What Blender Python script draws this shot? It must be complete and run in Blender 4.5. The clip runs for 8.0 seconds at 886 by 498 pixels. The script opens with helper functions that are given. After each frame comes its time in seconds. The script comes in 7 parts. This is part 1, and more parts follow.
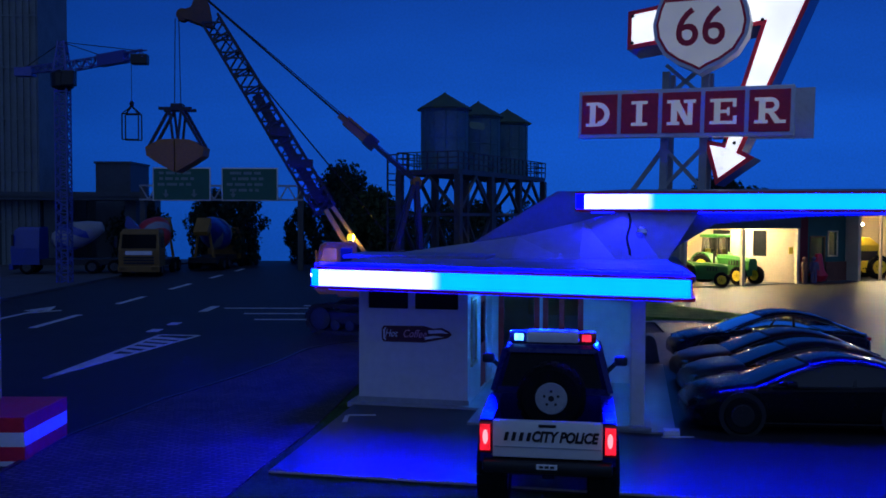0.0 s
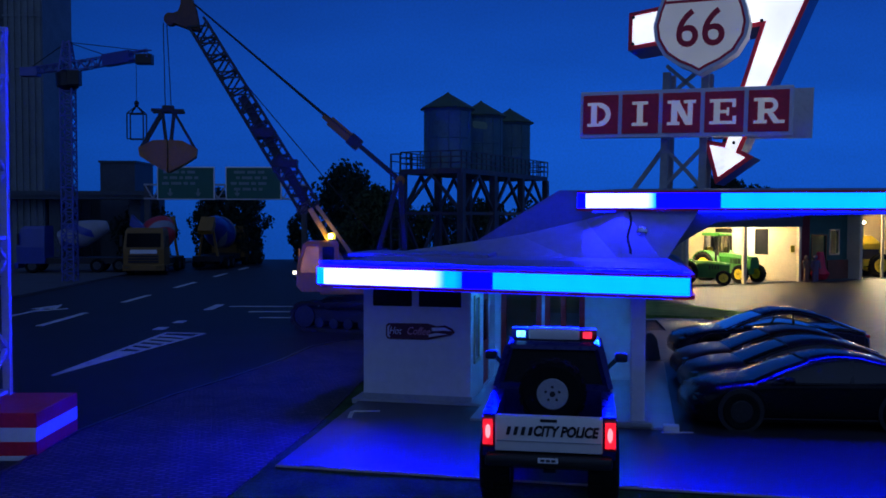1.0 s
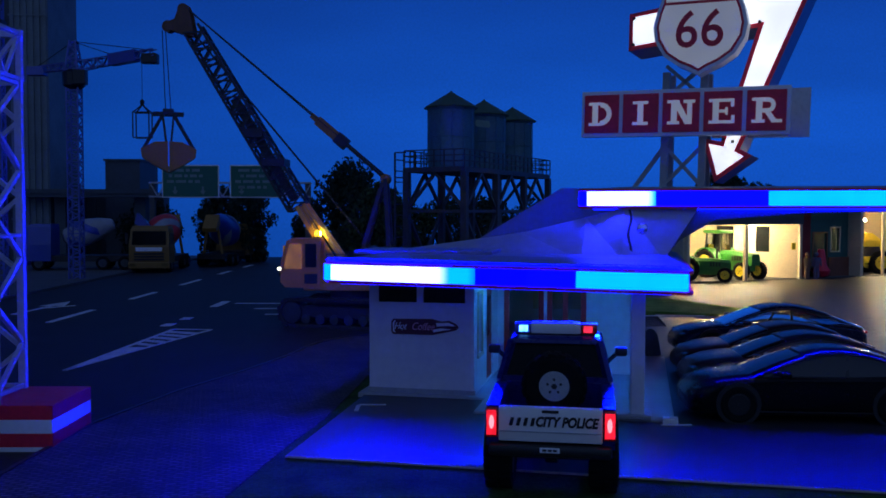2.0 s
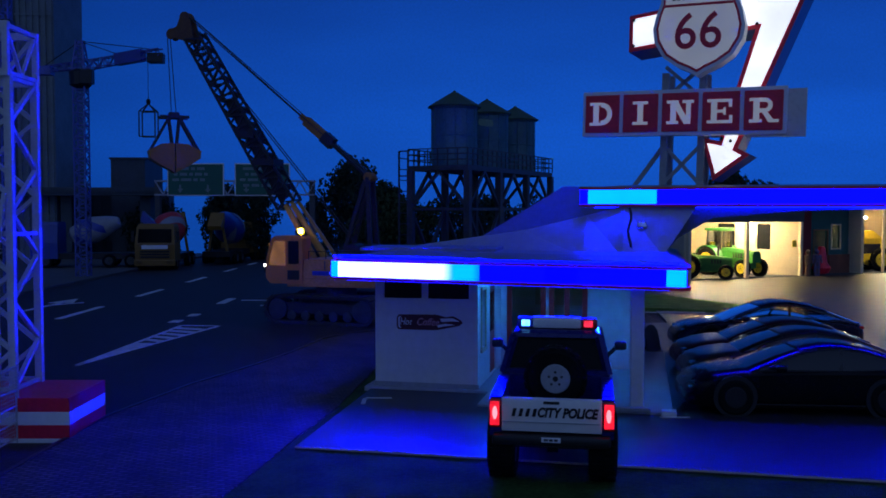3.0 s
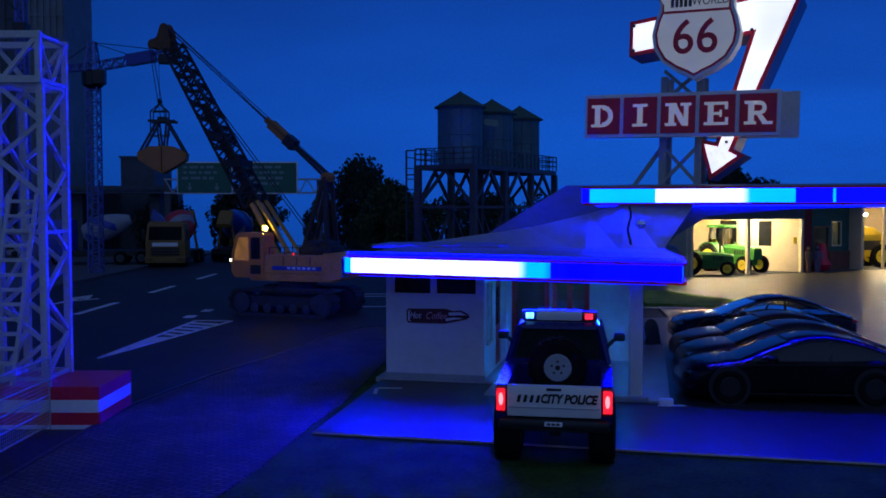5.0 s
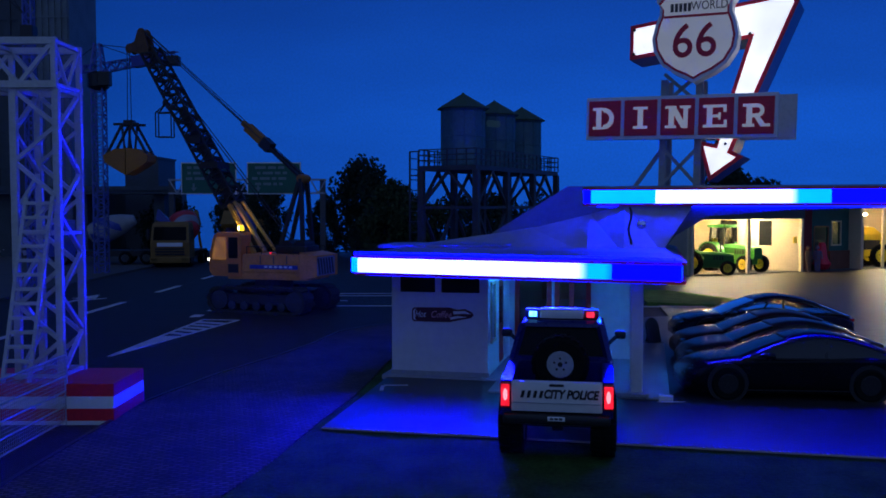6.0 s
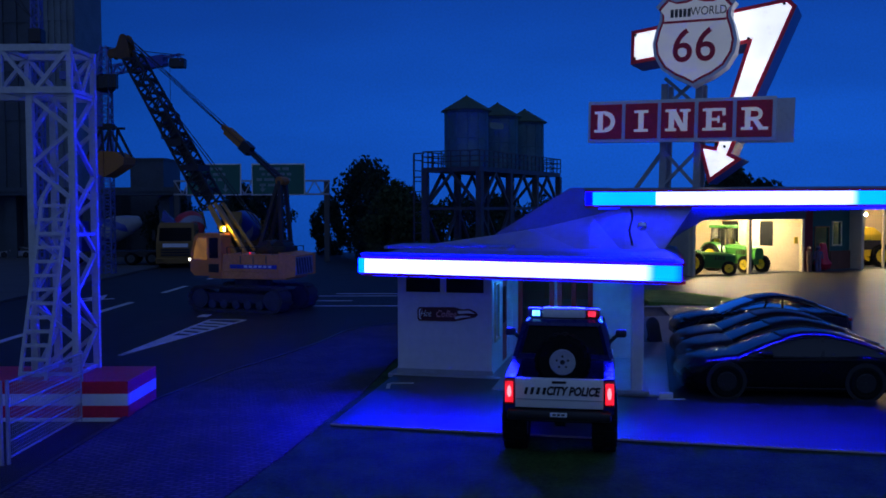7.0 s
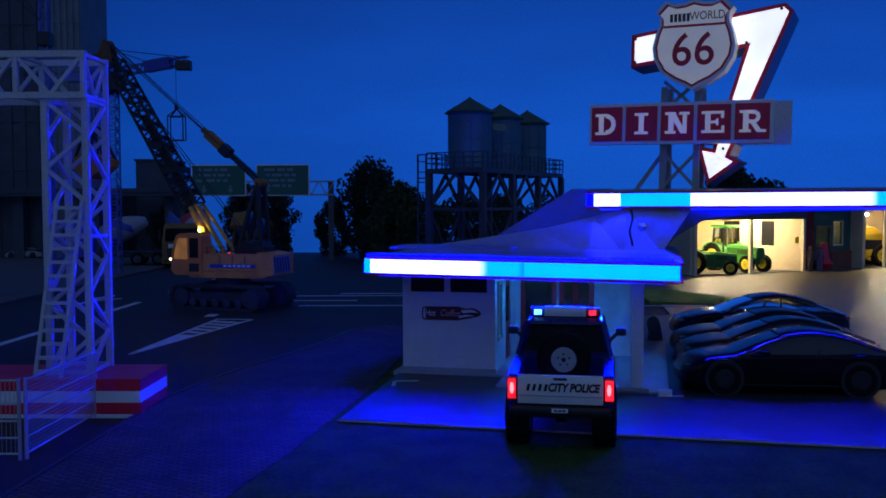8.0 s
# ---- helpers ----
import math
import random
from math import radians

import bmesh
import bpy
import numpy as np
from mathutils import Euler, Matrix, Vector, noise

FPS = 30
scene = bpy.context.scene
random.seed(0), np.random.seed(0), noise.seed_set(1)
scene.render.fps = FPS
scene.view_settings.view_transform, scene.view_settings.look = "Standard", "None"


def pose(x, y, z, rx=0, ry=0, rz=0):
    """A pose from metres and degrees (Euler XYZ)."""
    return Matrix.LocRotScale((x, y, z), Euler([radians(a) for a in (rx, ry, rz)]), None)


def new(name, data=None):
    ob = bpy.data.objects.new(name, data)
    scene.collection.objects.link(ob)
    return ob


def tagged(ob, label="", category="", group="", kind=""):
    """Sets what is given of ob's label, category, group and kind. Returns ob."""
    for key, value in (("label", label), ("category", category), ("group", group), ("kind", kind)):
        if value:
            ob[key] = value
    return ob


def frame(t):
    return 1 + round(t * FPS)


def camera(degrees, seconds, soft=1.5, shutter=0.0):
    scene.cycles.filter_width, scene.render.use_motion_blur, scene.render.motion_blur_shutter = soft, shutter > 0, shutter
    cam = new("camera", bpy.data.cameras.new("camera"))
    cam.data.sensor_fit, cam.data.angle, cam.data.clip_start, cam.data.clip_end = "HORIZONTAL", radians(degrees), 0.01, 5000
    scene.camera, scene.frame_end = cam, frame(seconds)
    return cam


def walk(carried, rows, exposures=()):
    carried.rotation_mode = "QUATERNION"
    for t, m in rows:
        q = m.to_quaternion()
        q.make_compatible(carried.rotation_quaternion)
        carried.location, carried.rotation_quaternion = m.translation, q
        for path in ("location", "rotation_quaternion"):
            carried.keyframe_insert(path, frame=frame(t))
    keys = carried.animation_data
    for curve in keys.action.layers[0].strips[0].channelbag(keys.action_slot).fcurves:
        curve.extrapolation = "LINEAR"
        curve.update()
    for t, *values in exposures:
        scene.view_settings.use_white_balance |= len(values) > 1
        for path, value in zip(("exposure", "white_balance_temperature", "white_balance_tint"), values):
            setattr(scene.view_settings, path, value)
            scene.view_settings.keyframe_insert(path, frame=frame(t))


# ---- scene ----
# A table-top diorama at about 1:30; lengths in the builders are centimetres (CM).
CM = 0.01
cam = camera(52.0, 8.0, soft=1.7)
PATH = [
    (0.0, 0.0035, 0.0484, 0.1421, 0.597, -2.090, -0.152),
    (0.5, 0.0034, 0.0439, 0.1423, 0.488, -2.137, -0.132),
    (1.0, 0.0031, 0.0388, 0.1425, 0.417, -2.182, -0.112),
    (1.5, 0.0025, 0.0322, 0.1425, 0.337, -2.251, -0.090),
    (3.0, 0.0007, 0.0084, 0.1428, 0.075, -2.467, -0.025),
    (3.5, 0.0002, 0.0002, 0.1430, -0.014, -2.530, -0.009),
    (4.0, -0.0003, -0.0077, 0.1432, -0.103, -2.581, 0.002),
    (4.5, -0.0009, -0.0157, 0.1436, -0.175, -2.622, 0.019),
    (6.0, -0.0043, -0.0392, 0.1451, -0.315, -2.667, 0.102),
    (6.5, -0.0054, -0.0473, 0.1457, -0.391, -2.665, 0.127),
    (7.0, -0.0061, -0.0553, 0.1464, -0.474, -2.650, 0.156),
    (7.5, -0.0066, -0.0633, 0.1470, -0.587, -2.650, 0.190),
    (8.0, -0.0066, -0.0710, 0.1477, -0.681, -2.659, 0.231),
]


def cam_pose(x, y, z, yaw, pitch, roll):
    """Yaw to the right, pitch up, roll to the left, in degrees."""
    return pose(x, y, z, 90 + pitch, 0, -yaw) @ pose(0, 0, 0, 0, 0, -roll)


walk(cam, [(t, cam_pose(*row)) for t, *row in PATH])

# World: the dim bluish light of the darkened room, brighter from above and from the viewer's side.
world = bpy.data.worlds.new("dusk")
scene.world = world
world.use_nodes = True
wn, wl = world.node_tree.nodes, world.node_tree.links
wn.clear()
w_out = wn.new("ShaderNodeOutputWorld")
w_bg = wn.new("ShaderNodeBackground")
w_tex = wn.new("ShaderNodeTexCoord")
w_dir = wn.new("ShaderNodeVectorMath")
w_dir.operation = "DOT_PRODUCT"
w_dir.inputs[1].default_value = (0.10, -0.86, 0.50)
w_ramp = wn.new("ShaderNodeValToRGB")
wl.new(w_tex.outputs["Generated"], w_dir.inputs[0])
wl.new(w_dir.outputs["Value"], w_ramp.inputs[0])
w_ramp.color_ramp.elements[0].color = (0.002, 0.008, 0.060, 1)
w_ramp.color_ramp.elements[1].color = (0.185, 0.33, 0.84, 1)
w_ramp.color_ramp.elements[0].position = 0.15
wl.new(w_ramp.outputs[0], w_bg.inputs[0])
w_bg.inputs[1].default_value = 0.50
wl.new(w_bg.outputs[0], w_out.inputs[0])
scene.view_settings.exposure = 0.0


# ---- mesh helpers (centimetres) ----
def box(bm, x0, x1, y0, y1, z0, z1, bevel=0.0, m=None):
    vs = [bm.verts.new((x, y, z)) for z in (z0, z1) for y in (y0, y1) for x in (x0, x1)]
    fs = [bm.faces.new([vs[i] for i in q]) for q in ((0, 2, 3, 1), (4, 5, 7, 6), (0, 1, 5, 4), (2, 6, 7, 3), (0, 4, 6, 2), (1, 3, 7, 5))]
    if bevel:
        es = {e for f in fs for e in f.edges}
        r = bmesh.ops.bevel(bm, geom=list(es), offset=bevel, segments=2, profile=0.5, affect="EDGES")
        vs = list({v for f in r["faces"] for v in f.verts} | {v for v in vs if v.is_valid})
    if m is not None:
        bmesh.ops.transform(bm, matrix=m, verts=[v for v in vs if v.is_valid])
    return vs


def cyl(bm, p0, p1, r0, r1=None, n=12, caps=True):
    r1 = r0 if r1 is None else r1
    p0, p1 = Vector(p0), Vector(p1)
    q = (p1 - p0).to_track_quat("Z", "Y").to_matrix()
    rings = []
    for p, r in ((p0, r0), (p1, r1)):
        rings.append([bm.verts.new(p + q @ Vector((r * math.cos(2 * math.pi * k / n), r * math.sin(2 * math.pi * k / n), 0))) for k in range(n)])
    for k in range(n):
        bm.faces.new((rings[0][k], rings[0][(k + 1) % n], rings[1][(k + 1) % n], rings[1][k]))
    if caps:
        bm.faces.new(rings[0][::-1])
        bm.faces.new(rings[1])


def bar(bm, p0, p1, w, h=None):
    """A square bar from p0 to p1."""
    h = w if h is None else h
    p0, p1 = Vector(p0), Vector(p1)
    d = (p1 - p0).normalized()
    up = Vector((0, 0, 1)) if abs(d.z) < 0.95 else Vector((0, 1, 0))
    s = d.cross(up).normalized()
    u = s.cross(d).normalized()
    vs = [bm.verts.new(p + s * a * w / 2 + u * b * h / 2) for p in (p0, p1) for a, b in ((-1, -1), (1, -1), (1, 1), (-1, 1))]
    for q in ((3, 2, 1, 0), (4, 5, 6, 7), (0, 1, 5, 4), (1, 2, 6, 5), (2, 3, 7, 6), (3, 0, 4, 7)):
        bm.faces.new([vs[i] for i in q])


def prism(bm, pts, a, b, axis="y"):
    """A polygon pushed from a to b along axis. pts: (x, z) for y, (x, y) for z, (y, z) for x."""
    put = {"y": lambda p, c: (p[0], c, p[1]), "z": lambda p, c: (p[0], p[1], c), "x": lambda p, c: (c, p[0], p[1])}[axis]
    lo = [bm.verts.new(put(p, a)) for p in pts]
    hi = [bm.verts.new(put(p, b)) for p in pts]
    n = len(pts)
    f1, f2 = bm.faces.new(lo), bm.faces.new(hi[::-1])
    for k in range(n):
        bm.faces.new((lo[k], hi[k], hi[(k + 1) % n], lo[(k + 1) % n]))
    return lo + hi


def lathe(bm, prof, n=24, centre=(0, 0, 0), axis="z"):
    """Rings of (radius, height) about an axis."""
    c = Vector(centre)
    rings = []
    for r, h in prof:
        ring = []
        for k in range(n):
            a = 2 * math.pi * k / n
            x, y = r * math.cos(a), r * math.sin(a)
            ring.append(bm.verts.new(c + Vector({"z": (x, y, h), "y": (x, h, y), "x": (h, x, y)}[axis])))
        rings.append(ring)
    for i in range(len(rings) - 1):
        for k in range(n):
            bm.faces.new((rings[i][k], rings[i][(k + 1) % n], rings[i + 1][(k + 1) % n], rings[i + 1][k]))
    bm.faces.new(rings[0][::-1])
    bm.faces.new(rings[-1])


def arc(cx, cy, r, a0, a1, n):
    return [(cx + r * math.cos(radians(a0 + (a1 - a0) * k / n)), cy + r * math.sin(radians(a0 + (a1 - a0) * k / n))) for k in range(n + 1)]


def loft(bm, sections, close=True):
    """Skin over rings of equal length."""
    rings = [[bm.verts.new(p) for p in s] for s in sections]
    n = len(rings[0])
    for i in range(len(rings) - 1):
        for k in range(n if close else n - 1):
            bm.faces.new((rings[i][k], rings[i][(k + 1) % n], rings[i + 1][(k + 1) % n], rings[i + 1][k]))
    if close:
        bm.faces.new(rings[0][::-1])
        bm.faces.new(rings[-1])


def to_mesh(name, bm, material, smooth=False):
    bmesh.ops.recalc_face_normals(bm, faces=bm.faces)
    bmesh.ops.scale(bm, vec=(CM, CM, CM), verts=bm.verts)
    me = bpy.data.meshes.new(name)
    bm.to_mesh(me)
    bm.free()
    me.materials.append(material)
    if smooth:
        me.polygons.foreach_set("use_smooth", [True] * len(me.polygons))
        me.set_sharp_from_angle(angle=radians(38))
    return me


def at(x=0, y=0, z=0, rx=0, ry=0, rz=0):
    return pose(x * CM, y * CM, z * CM, rx, ry, rz)


def part(name, bm, material, parent, label="", smooth=False, m=None):
    """One mesh object under a thing or a part."""
    ob = new(name, to_mesh(name, bm, material, smooth))
    ob.parent = parent
    if m is not None:
        ob.matrix_basis = m
    if label:
        ob["label"] = label
    return ob


def thing(name, label, category, m=None, group=""):
    ob = tagged(new(name), label, category, group)
    ob.empty_display_size = 0.01
    if m is not None:
        ob.matrix_basis = m
    return ob


def solid(name, bm, material, label, category, m=None, kind="", group="", smooth=False):
    """A thing of one mesh."""
    ob = tagged(new(name, to_mesh(name, bm, material, smooth)), label, category, group, kind)
    if m is not None:
        ob.matrix_basis = m
    return ob


def letters(text, size, material, parent, m, name="lettering", depth=0.03, spacing=1.0, shear=0.0, width=1.0, bold=0.0, label=""):
    """Raised writing in the built-in font, as a mesh."""
    cu = bpy.data.curves.new(name, "FONT")
    cu.body, cu.size, cu.extrude, cu.align_x, cu.align_y = text, size * CM, depth * CM, "CENTER", "CENTER"
    cu.space_character, cu.shear, cu.offset, cu.resolution_u = spacing, shear, bold * CM, 4
    tmp = bpy.data.objects.new(name, cu)
    scene.collection.objects.link(tmp)
    bpy.context.view_layer.update()
    me = bpy.data.meshes.new_from_object(tmp.evaluated_get(bpy.context.evaluated_depsgraph_get()))
    bpy.data.objects.remove(tmp)
    bpy.data.curves.remove(cu)
    me.transform(Matrix.Diagonal((width, 1, 1, 1)))
    me.materials.clear()
    me.materials.append(material)
    ob = new(name, me)
    ob.parent = parent
    ob.matrix_basis = m
    if label:
        ob["label"] = label
    return ob


# ---- materials ----
def mat(name, color, rough=0.6, metal=0.0, vary=0.25, scale=60.0, bump=0.0, bump_scale=400.0, coat=0.0, spec=0.5, color2=None, rv=0.12):
    """Two scales of colour variation, uneven gloss and fine relief; scales per metre."""
    m = bpy.data.materials.new(name)
    m.use_nodes = True
    n, l = m.node_tree.nodes, m.node_tree.links
    b = n["Principled BSDF"]
    tc = n.new("ShaderNodeTexCoord")
    big, fine = n.new("ShaderNodeTexNoise"), n.new("ShaderNodeTexNoise")
    for t, s, d in ((big, scale, 4), (fine, scale * 9, 3)):
        t.inputs["Scale"].default_value, t.inputs["Detail"].default_value = s, d
        l.new(tc.outputs["Object"], t.inputs["Vector"])
    add = n.new("ShaderNodeMath")
    add.operation = "ADD"
    half = n.new("ShaderNodeMath")
    half.operation, half.inputs[1].default_value = "MULTIPLY", 0.5
    l.new(big.outputs["Fac"], add.inputs[0])
    l.new(fine.outputs["Fac"], add.inputs[1])
    l.new(add.outputs[0], half.inputs[0])
    ramp = n.new("ShaderNodeValToRGB")
    c2 = color2 or tuple(c * (1 - vary) for c in color)
    ramp.color_ramp.elements[0].position, ramp.color_ramp.elements[1].position = 0.36, 0.62
    ramp.color_ramp.elements[0].color = (*c2, 1)
    ramp.color_ramp.elements[1].color = (*color, 1)
    l.new(half.outputs[0], ramp.inputs[0])
    l.new(ramp.outputs[0], b.inputs["Base Color"])
    rr = n.new("ShaderNodeMapRange")
    rr.inputs["To Min"].default_value, rr.inputs["To Max"].default_value = max(rough - rv, 0.03), min(rough + rv, 1)
    l.new(fine.outputs["Fac"], rr.inputs["Value"])
    l.new(rr.outputs[0], b.inputs["Roughness"])
    b.inputs["Metallic"].default_value = metal
    b.inputs["Specular IOR Level"].default_value = spec
    b.inputs["Coat Weight"].default_value = coat
    b.inputs["Coat Roughness"].default_value = 0.06
    if bump:
        t = n.new("ShaderNodeTexNoise")
        t.inputs["Scale"].default_value, t.inputs["Detail"].default_value = bump_scale, 5
        l.new(tc.outputs["Object"], t.inputs["Vector"])
        bp = n.new("ShaderNodeBump")
        bp.inputs["Strength"].default_value, bp.inputs["Distance"].default_value = bump, 0.002
        l.new(t.outputs["Fac"], bp.inputs["Height"])
        l.new(bp.outputs[0], b.inputs["Normal"])
    return m


def glow(name, color, strength, base=(0.5, 0.5, 0.5), vary=0.12, scale=40.0):
    """A lamp's diffuser: light that is a little uneven along it."""
    m = bpy.data.materials.new(name)
    m.use_nodes = True
    n, l = m.node_tree.nodes, m.node_tree.links
    b = n["Principled BSDF"]
    b.inputs["Base Color"].default_value = (*base, 1)
    b.inputs["Roughness"].default_value = 0.35
    b.inputs["Emission Color"].default_value = (*color, 1)
    tc, t, mr = n.new("ShaderNodeTexCoord"), n.new("ShaderNodeTexNoise"), n.new("ShaderNodeMapRange")
    t.inputs["Scale"].default_value, t.inputs["Detail"].default_value = scale, 2
    l.new(tc.outputs["Object"], t.inputs["Vector"])
    l.new(t.outputs["Fac"], mr.inputs["Value"])
    mr.inputs["From Min"].default_value, mr.inputs["From Max"].default_value = 0.3, 0.7
    mr.inputs["To Min"].default_value, mr.inputs["To Max"].default_value = strength * (1 - vary), strength * (1 + vary)
    l.new(mr.outputs[0], b.inputs["Emission Strength"])
    return m


def glass(name, color=(0.75, 0.85, 0.9), rough=0.03, trans=1.0):
    m = bpy.data.materials.new(name)
    m.use_nodes = True
    b = m.node_tree.nodes["Principled BSDF"]
    b.inputs["Base Color"].default_value = (*color, 1)
    b.inputs["Roughness"].default_value = rough
    b.inputs["Transmission Weight"].default_value = trans
    b.inputs["IOR"].default_value = 1.3
    return m


ASPHALT = mat("asphalt", (0.033, 0.034, 0.037), 0.62, bump=0.6, bump_scale=900, scale=14, vary=0.45, spec=0.35)
LOT = mat("lot_asphalt", (0.052, 0.050, 0.048), 0.40, bump=1.0, bump_scale=260, scale=40, vary=0.6, spec=0.5)
TURF = mat("turf", (0.080, 0.165, 0.042), 0.95, bump=1.0, bump_scale=1500, scale=40, vary=0.55, spec=0.1)
BOARD = mat("board", (0.030, 0.030, 0.033), 0.42, scale=6, vary=0.25, rv=0.05)
BOARD_EDGE = mat("board_edge", (0.58, 0.47, 0.32), 0.8, scale=60)
MARKING = mat("marking", (0.72, 0.72, 0.70), 0.7, scale=90, vary=0.35)
WHITE = mat("white_plastic", (0.84, 0.84, 0.83), 0.45, scale=30, vary=0.10)
WALLW = mat("white_wall", (0.72, 0.73, 0.74), 0.55, scale=18, vary=0.12, bump=0.08, bump_scale=500)
GREYW = mat("grey_plastic", (0.36, 0.38, 0.40), 0.5, scale=30, vary=0.2)
ROOFG = mat("roof_grey", (0.20, 0.22, 0.25), 0.5, scale=22, vary=0.2)
WEDGEG = mat("wedge_grey", (0.34, 0.36, 0.39), 0.5, scale=14, vary=0.2)
BRACKG = mat("bracket_grey", (0.13, 0.14, 0.16), 0.5, scale=22, vary=0.2)
DARKG = mat("dark_grey", (0.06, 0.065, 0.07), 0.55, scale=40, vary=0.3)
BLACK = mat("black_plastic", (0.012, 0.012, 0.014), 0.45, scale=50, vary=0.3)
RUBBER = mat("rubber", (0.009, 0.009, 0.009), 0.85, scale=80, vary=0.3, bump=0.3, spec=0.15)
RED = mat("red_paint", (0.82, 0.020, 0.055), 0.4, scale=40, vary=0.2)
DRED = mat("door_red", (0.62, 0.03, 0.03), 0.5, scale=40, vary=0.25)
LORRYY = mat("lorry_yellow", (0.24, 0.125, 0.02), 0.5, scale=35, vary=0.25)
DULLW = mat("dull_white", (0.30, 0.31, 0.33), 0.5, scale=30, vary=0.2)
# lighter copy of the turf, yard light mixed into its colour
TURF_LIT = mat("lit_turf", (0.22, 0.42, 0.10), 0.95, bump=1.0, bump_scale=1500, scale=40, vary=0.45, spec=0.1)
YELLOW = mat("machine_yellow", (0.62, 0.33, 0.05), 0.45, scale=35, vary=0.2)
ORANGE = mat("rust_orange", (0.40, 0.16, 0.014), 0.6, scale=35, vary=0.3)
STEELB = mat("dark_steel", (0.07, 0.08, 0.10), 0.5, metal=0.4, scale=60, vary=0.4)
TANKM = mat("tank_metal", (0.055, 0.165, 0.20), 0.5, scale=25, vary=0.35, bump=0.1)
TANKR = mat("tank_roof", (0.06, 0.11, 0.06), 0.6, scale=30, vary=0.3)
CHROME = mat("chrome", (0.65, 0.66, 0.68), 0.15, metal=1.0, scale=40, vary=0.15)
SIGNG = mat("sign_green", (0.01, 0.13, 0.075), 0.45, scale=30, vary=0.15)
FOLIAGE = mat("foliage", (0.055, 0.085, 0.035), 0.9, scale=70, vary=0.6, spec=0.2)
FOLIAGE2 = mat("foliage_dark", (0.030, 0.055, 0.035), 0.9, scale=70, vary=0.6, spec=0.2)
BARK = mat("bark", (0.07, 0.05, 0.035), 0.9, scale=80, vary=0.4)
CONCRETE = mat("concrete", (0.095, 0.095, 0.095), 0.8, scale=18, vary=0.3, bump=0.2)
BLUEP = mat("blue_paint", (0.02, 0.05, 0.34), 0.35, scale=40, vary=0.2, coat=0.4)
JDG = mat("tractor_green", (0.035, 0.21, 0.03), 0.4, scale=40, vary=0.15)
JDY = mat("tractor_yellow", (0.75, 0.56, 0.02), 0.45, scale=40, vary=0.12)
CREAM = mat("cream_wall", (0.66, 0.55, 0.36), 0.7, scale=25, vary=0.12)
TEALW = mat("teal_wall", (0.03, 0.13, 0.11), 0.7, scale=25, vary=0.25)
WOOD = mat("wood", (0.24, 0.14, 0.07), 0.7, scale=50, vary=0.35)
PANE = glass("pane", (0.6, 0.68, 0.72))
DGLASS = mat("dark_glass", (0.010, 0.012, 0.015), 0.12, scale=10, vary=0.2, spec=0.16)


# ---- setting ----
def slab(name, pts, z0, z1, material, label, category):
    bm = bmesh.new()
    prism(bm, pts, z0, z1, "z")
    return solid(name, bm, material, label, category, kind="structure")


def verge_material():
    """Small brown pavers in fine courses."""
    m = mat("paver", (0.25, 0.195, 0.135), 0.75, scale=30, vary=0.75, bump=0.3, bump_scale=600)
    n, l = m.node_tree.nodes, m.node_tree.links
    tc = [x for x in n if x.type == "TEX_COORD"][0]
    mp = n.new("ShaderNodeMapping")
    mp.inputs["Rotation"].default_value = (0, 0, radians(-14))
    br = n.new("ShaderNodeTexBrick")
    br.inputs["Scale"].default_value = 88
    br.inputs["Color1"].default_value, br.inputs["Color2"].default_value = (1.0, 0.98, 0.95, 1), (0.38, 0.38, 0.40, 1)
    br.inputs["Mortar"].default_value = (0.12, 0.12, 0.12, 1)
    br.inputs["Mortar Size"].default_value = 0.10
    br.inputs["Row Height"].default_value, br.inputs["Brick Width"].default_value = 0.32, 0.62
    mix = n.new("ShaderNodeMixRGB")
    mix.blend_type, mix.inputs[0].default_value = "MULTIPLY", 0.95
    b = n["Principled BSDF"]
    src = b.inputs["Base Color"].links[0].from_socket
    l.new(tc.outputs["Object"], mp.inputs[0])
    l.new(mp.outputs[0], br.inputs["Vector"])
    l.new(src, mix.inputs[1])
    l.new(br.outputs["Color"], mix.inputs[2])
    l.new(mix.outputs[0], b.inputs["Base Color"])
    # joints lie lower than the setts
    bp = n.new("ShaderNodeBump")
    bp.invert = True
    bp.inputs["Strength"].default_value, bp.inputs["Distance"].default_value = 0.9, 0.0006
    l.new(br.outputs["Fac"], bp.inputs["Height"])
    l.new([x for x in n if x.type == "BUMP" and x != bp][0].outputs[0], bp.inputs["Normal"])
    l.new(bp.outputs[0], b.inputs["Normal"])
    return m


PAVER = verge_material()
slab("ground", [(-420, -120), (420, -120), (420, 330), (-420, 330)], -1.0, 0.0, ASPHALT, "dark matt asphalt ground of the model town", "ground")

# backdrop: a painted evening sky on a curved wall behind the model
bm = bmesh.new()
pts = [(-420, 150)] + arc(-300, 170, 120, 180, 90, 8) + arc(300, 170, 120, 90, 0, 8) + [(420, 150)]
for (xa, ya), (xb, yb) in zip(pts[:-1], pts[1:]):
    vs = [bm.verts.new(p) for p in ((xa, ya, -1), (xb, yb, -1), (xb, yb, 190), (xa, ya, 190))]
    bm.faces.new(vs)
bmesh.ops.remove_doubles(bm, verts=bm.verts, dist=0.01)


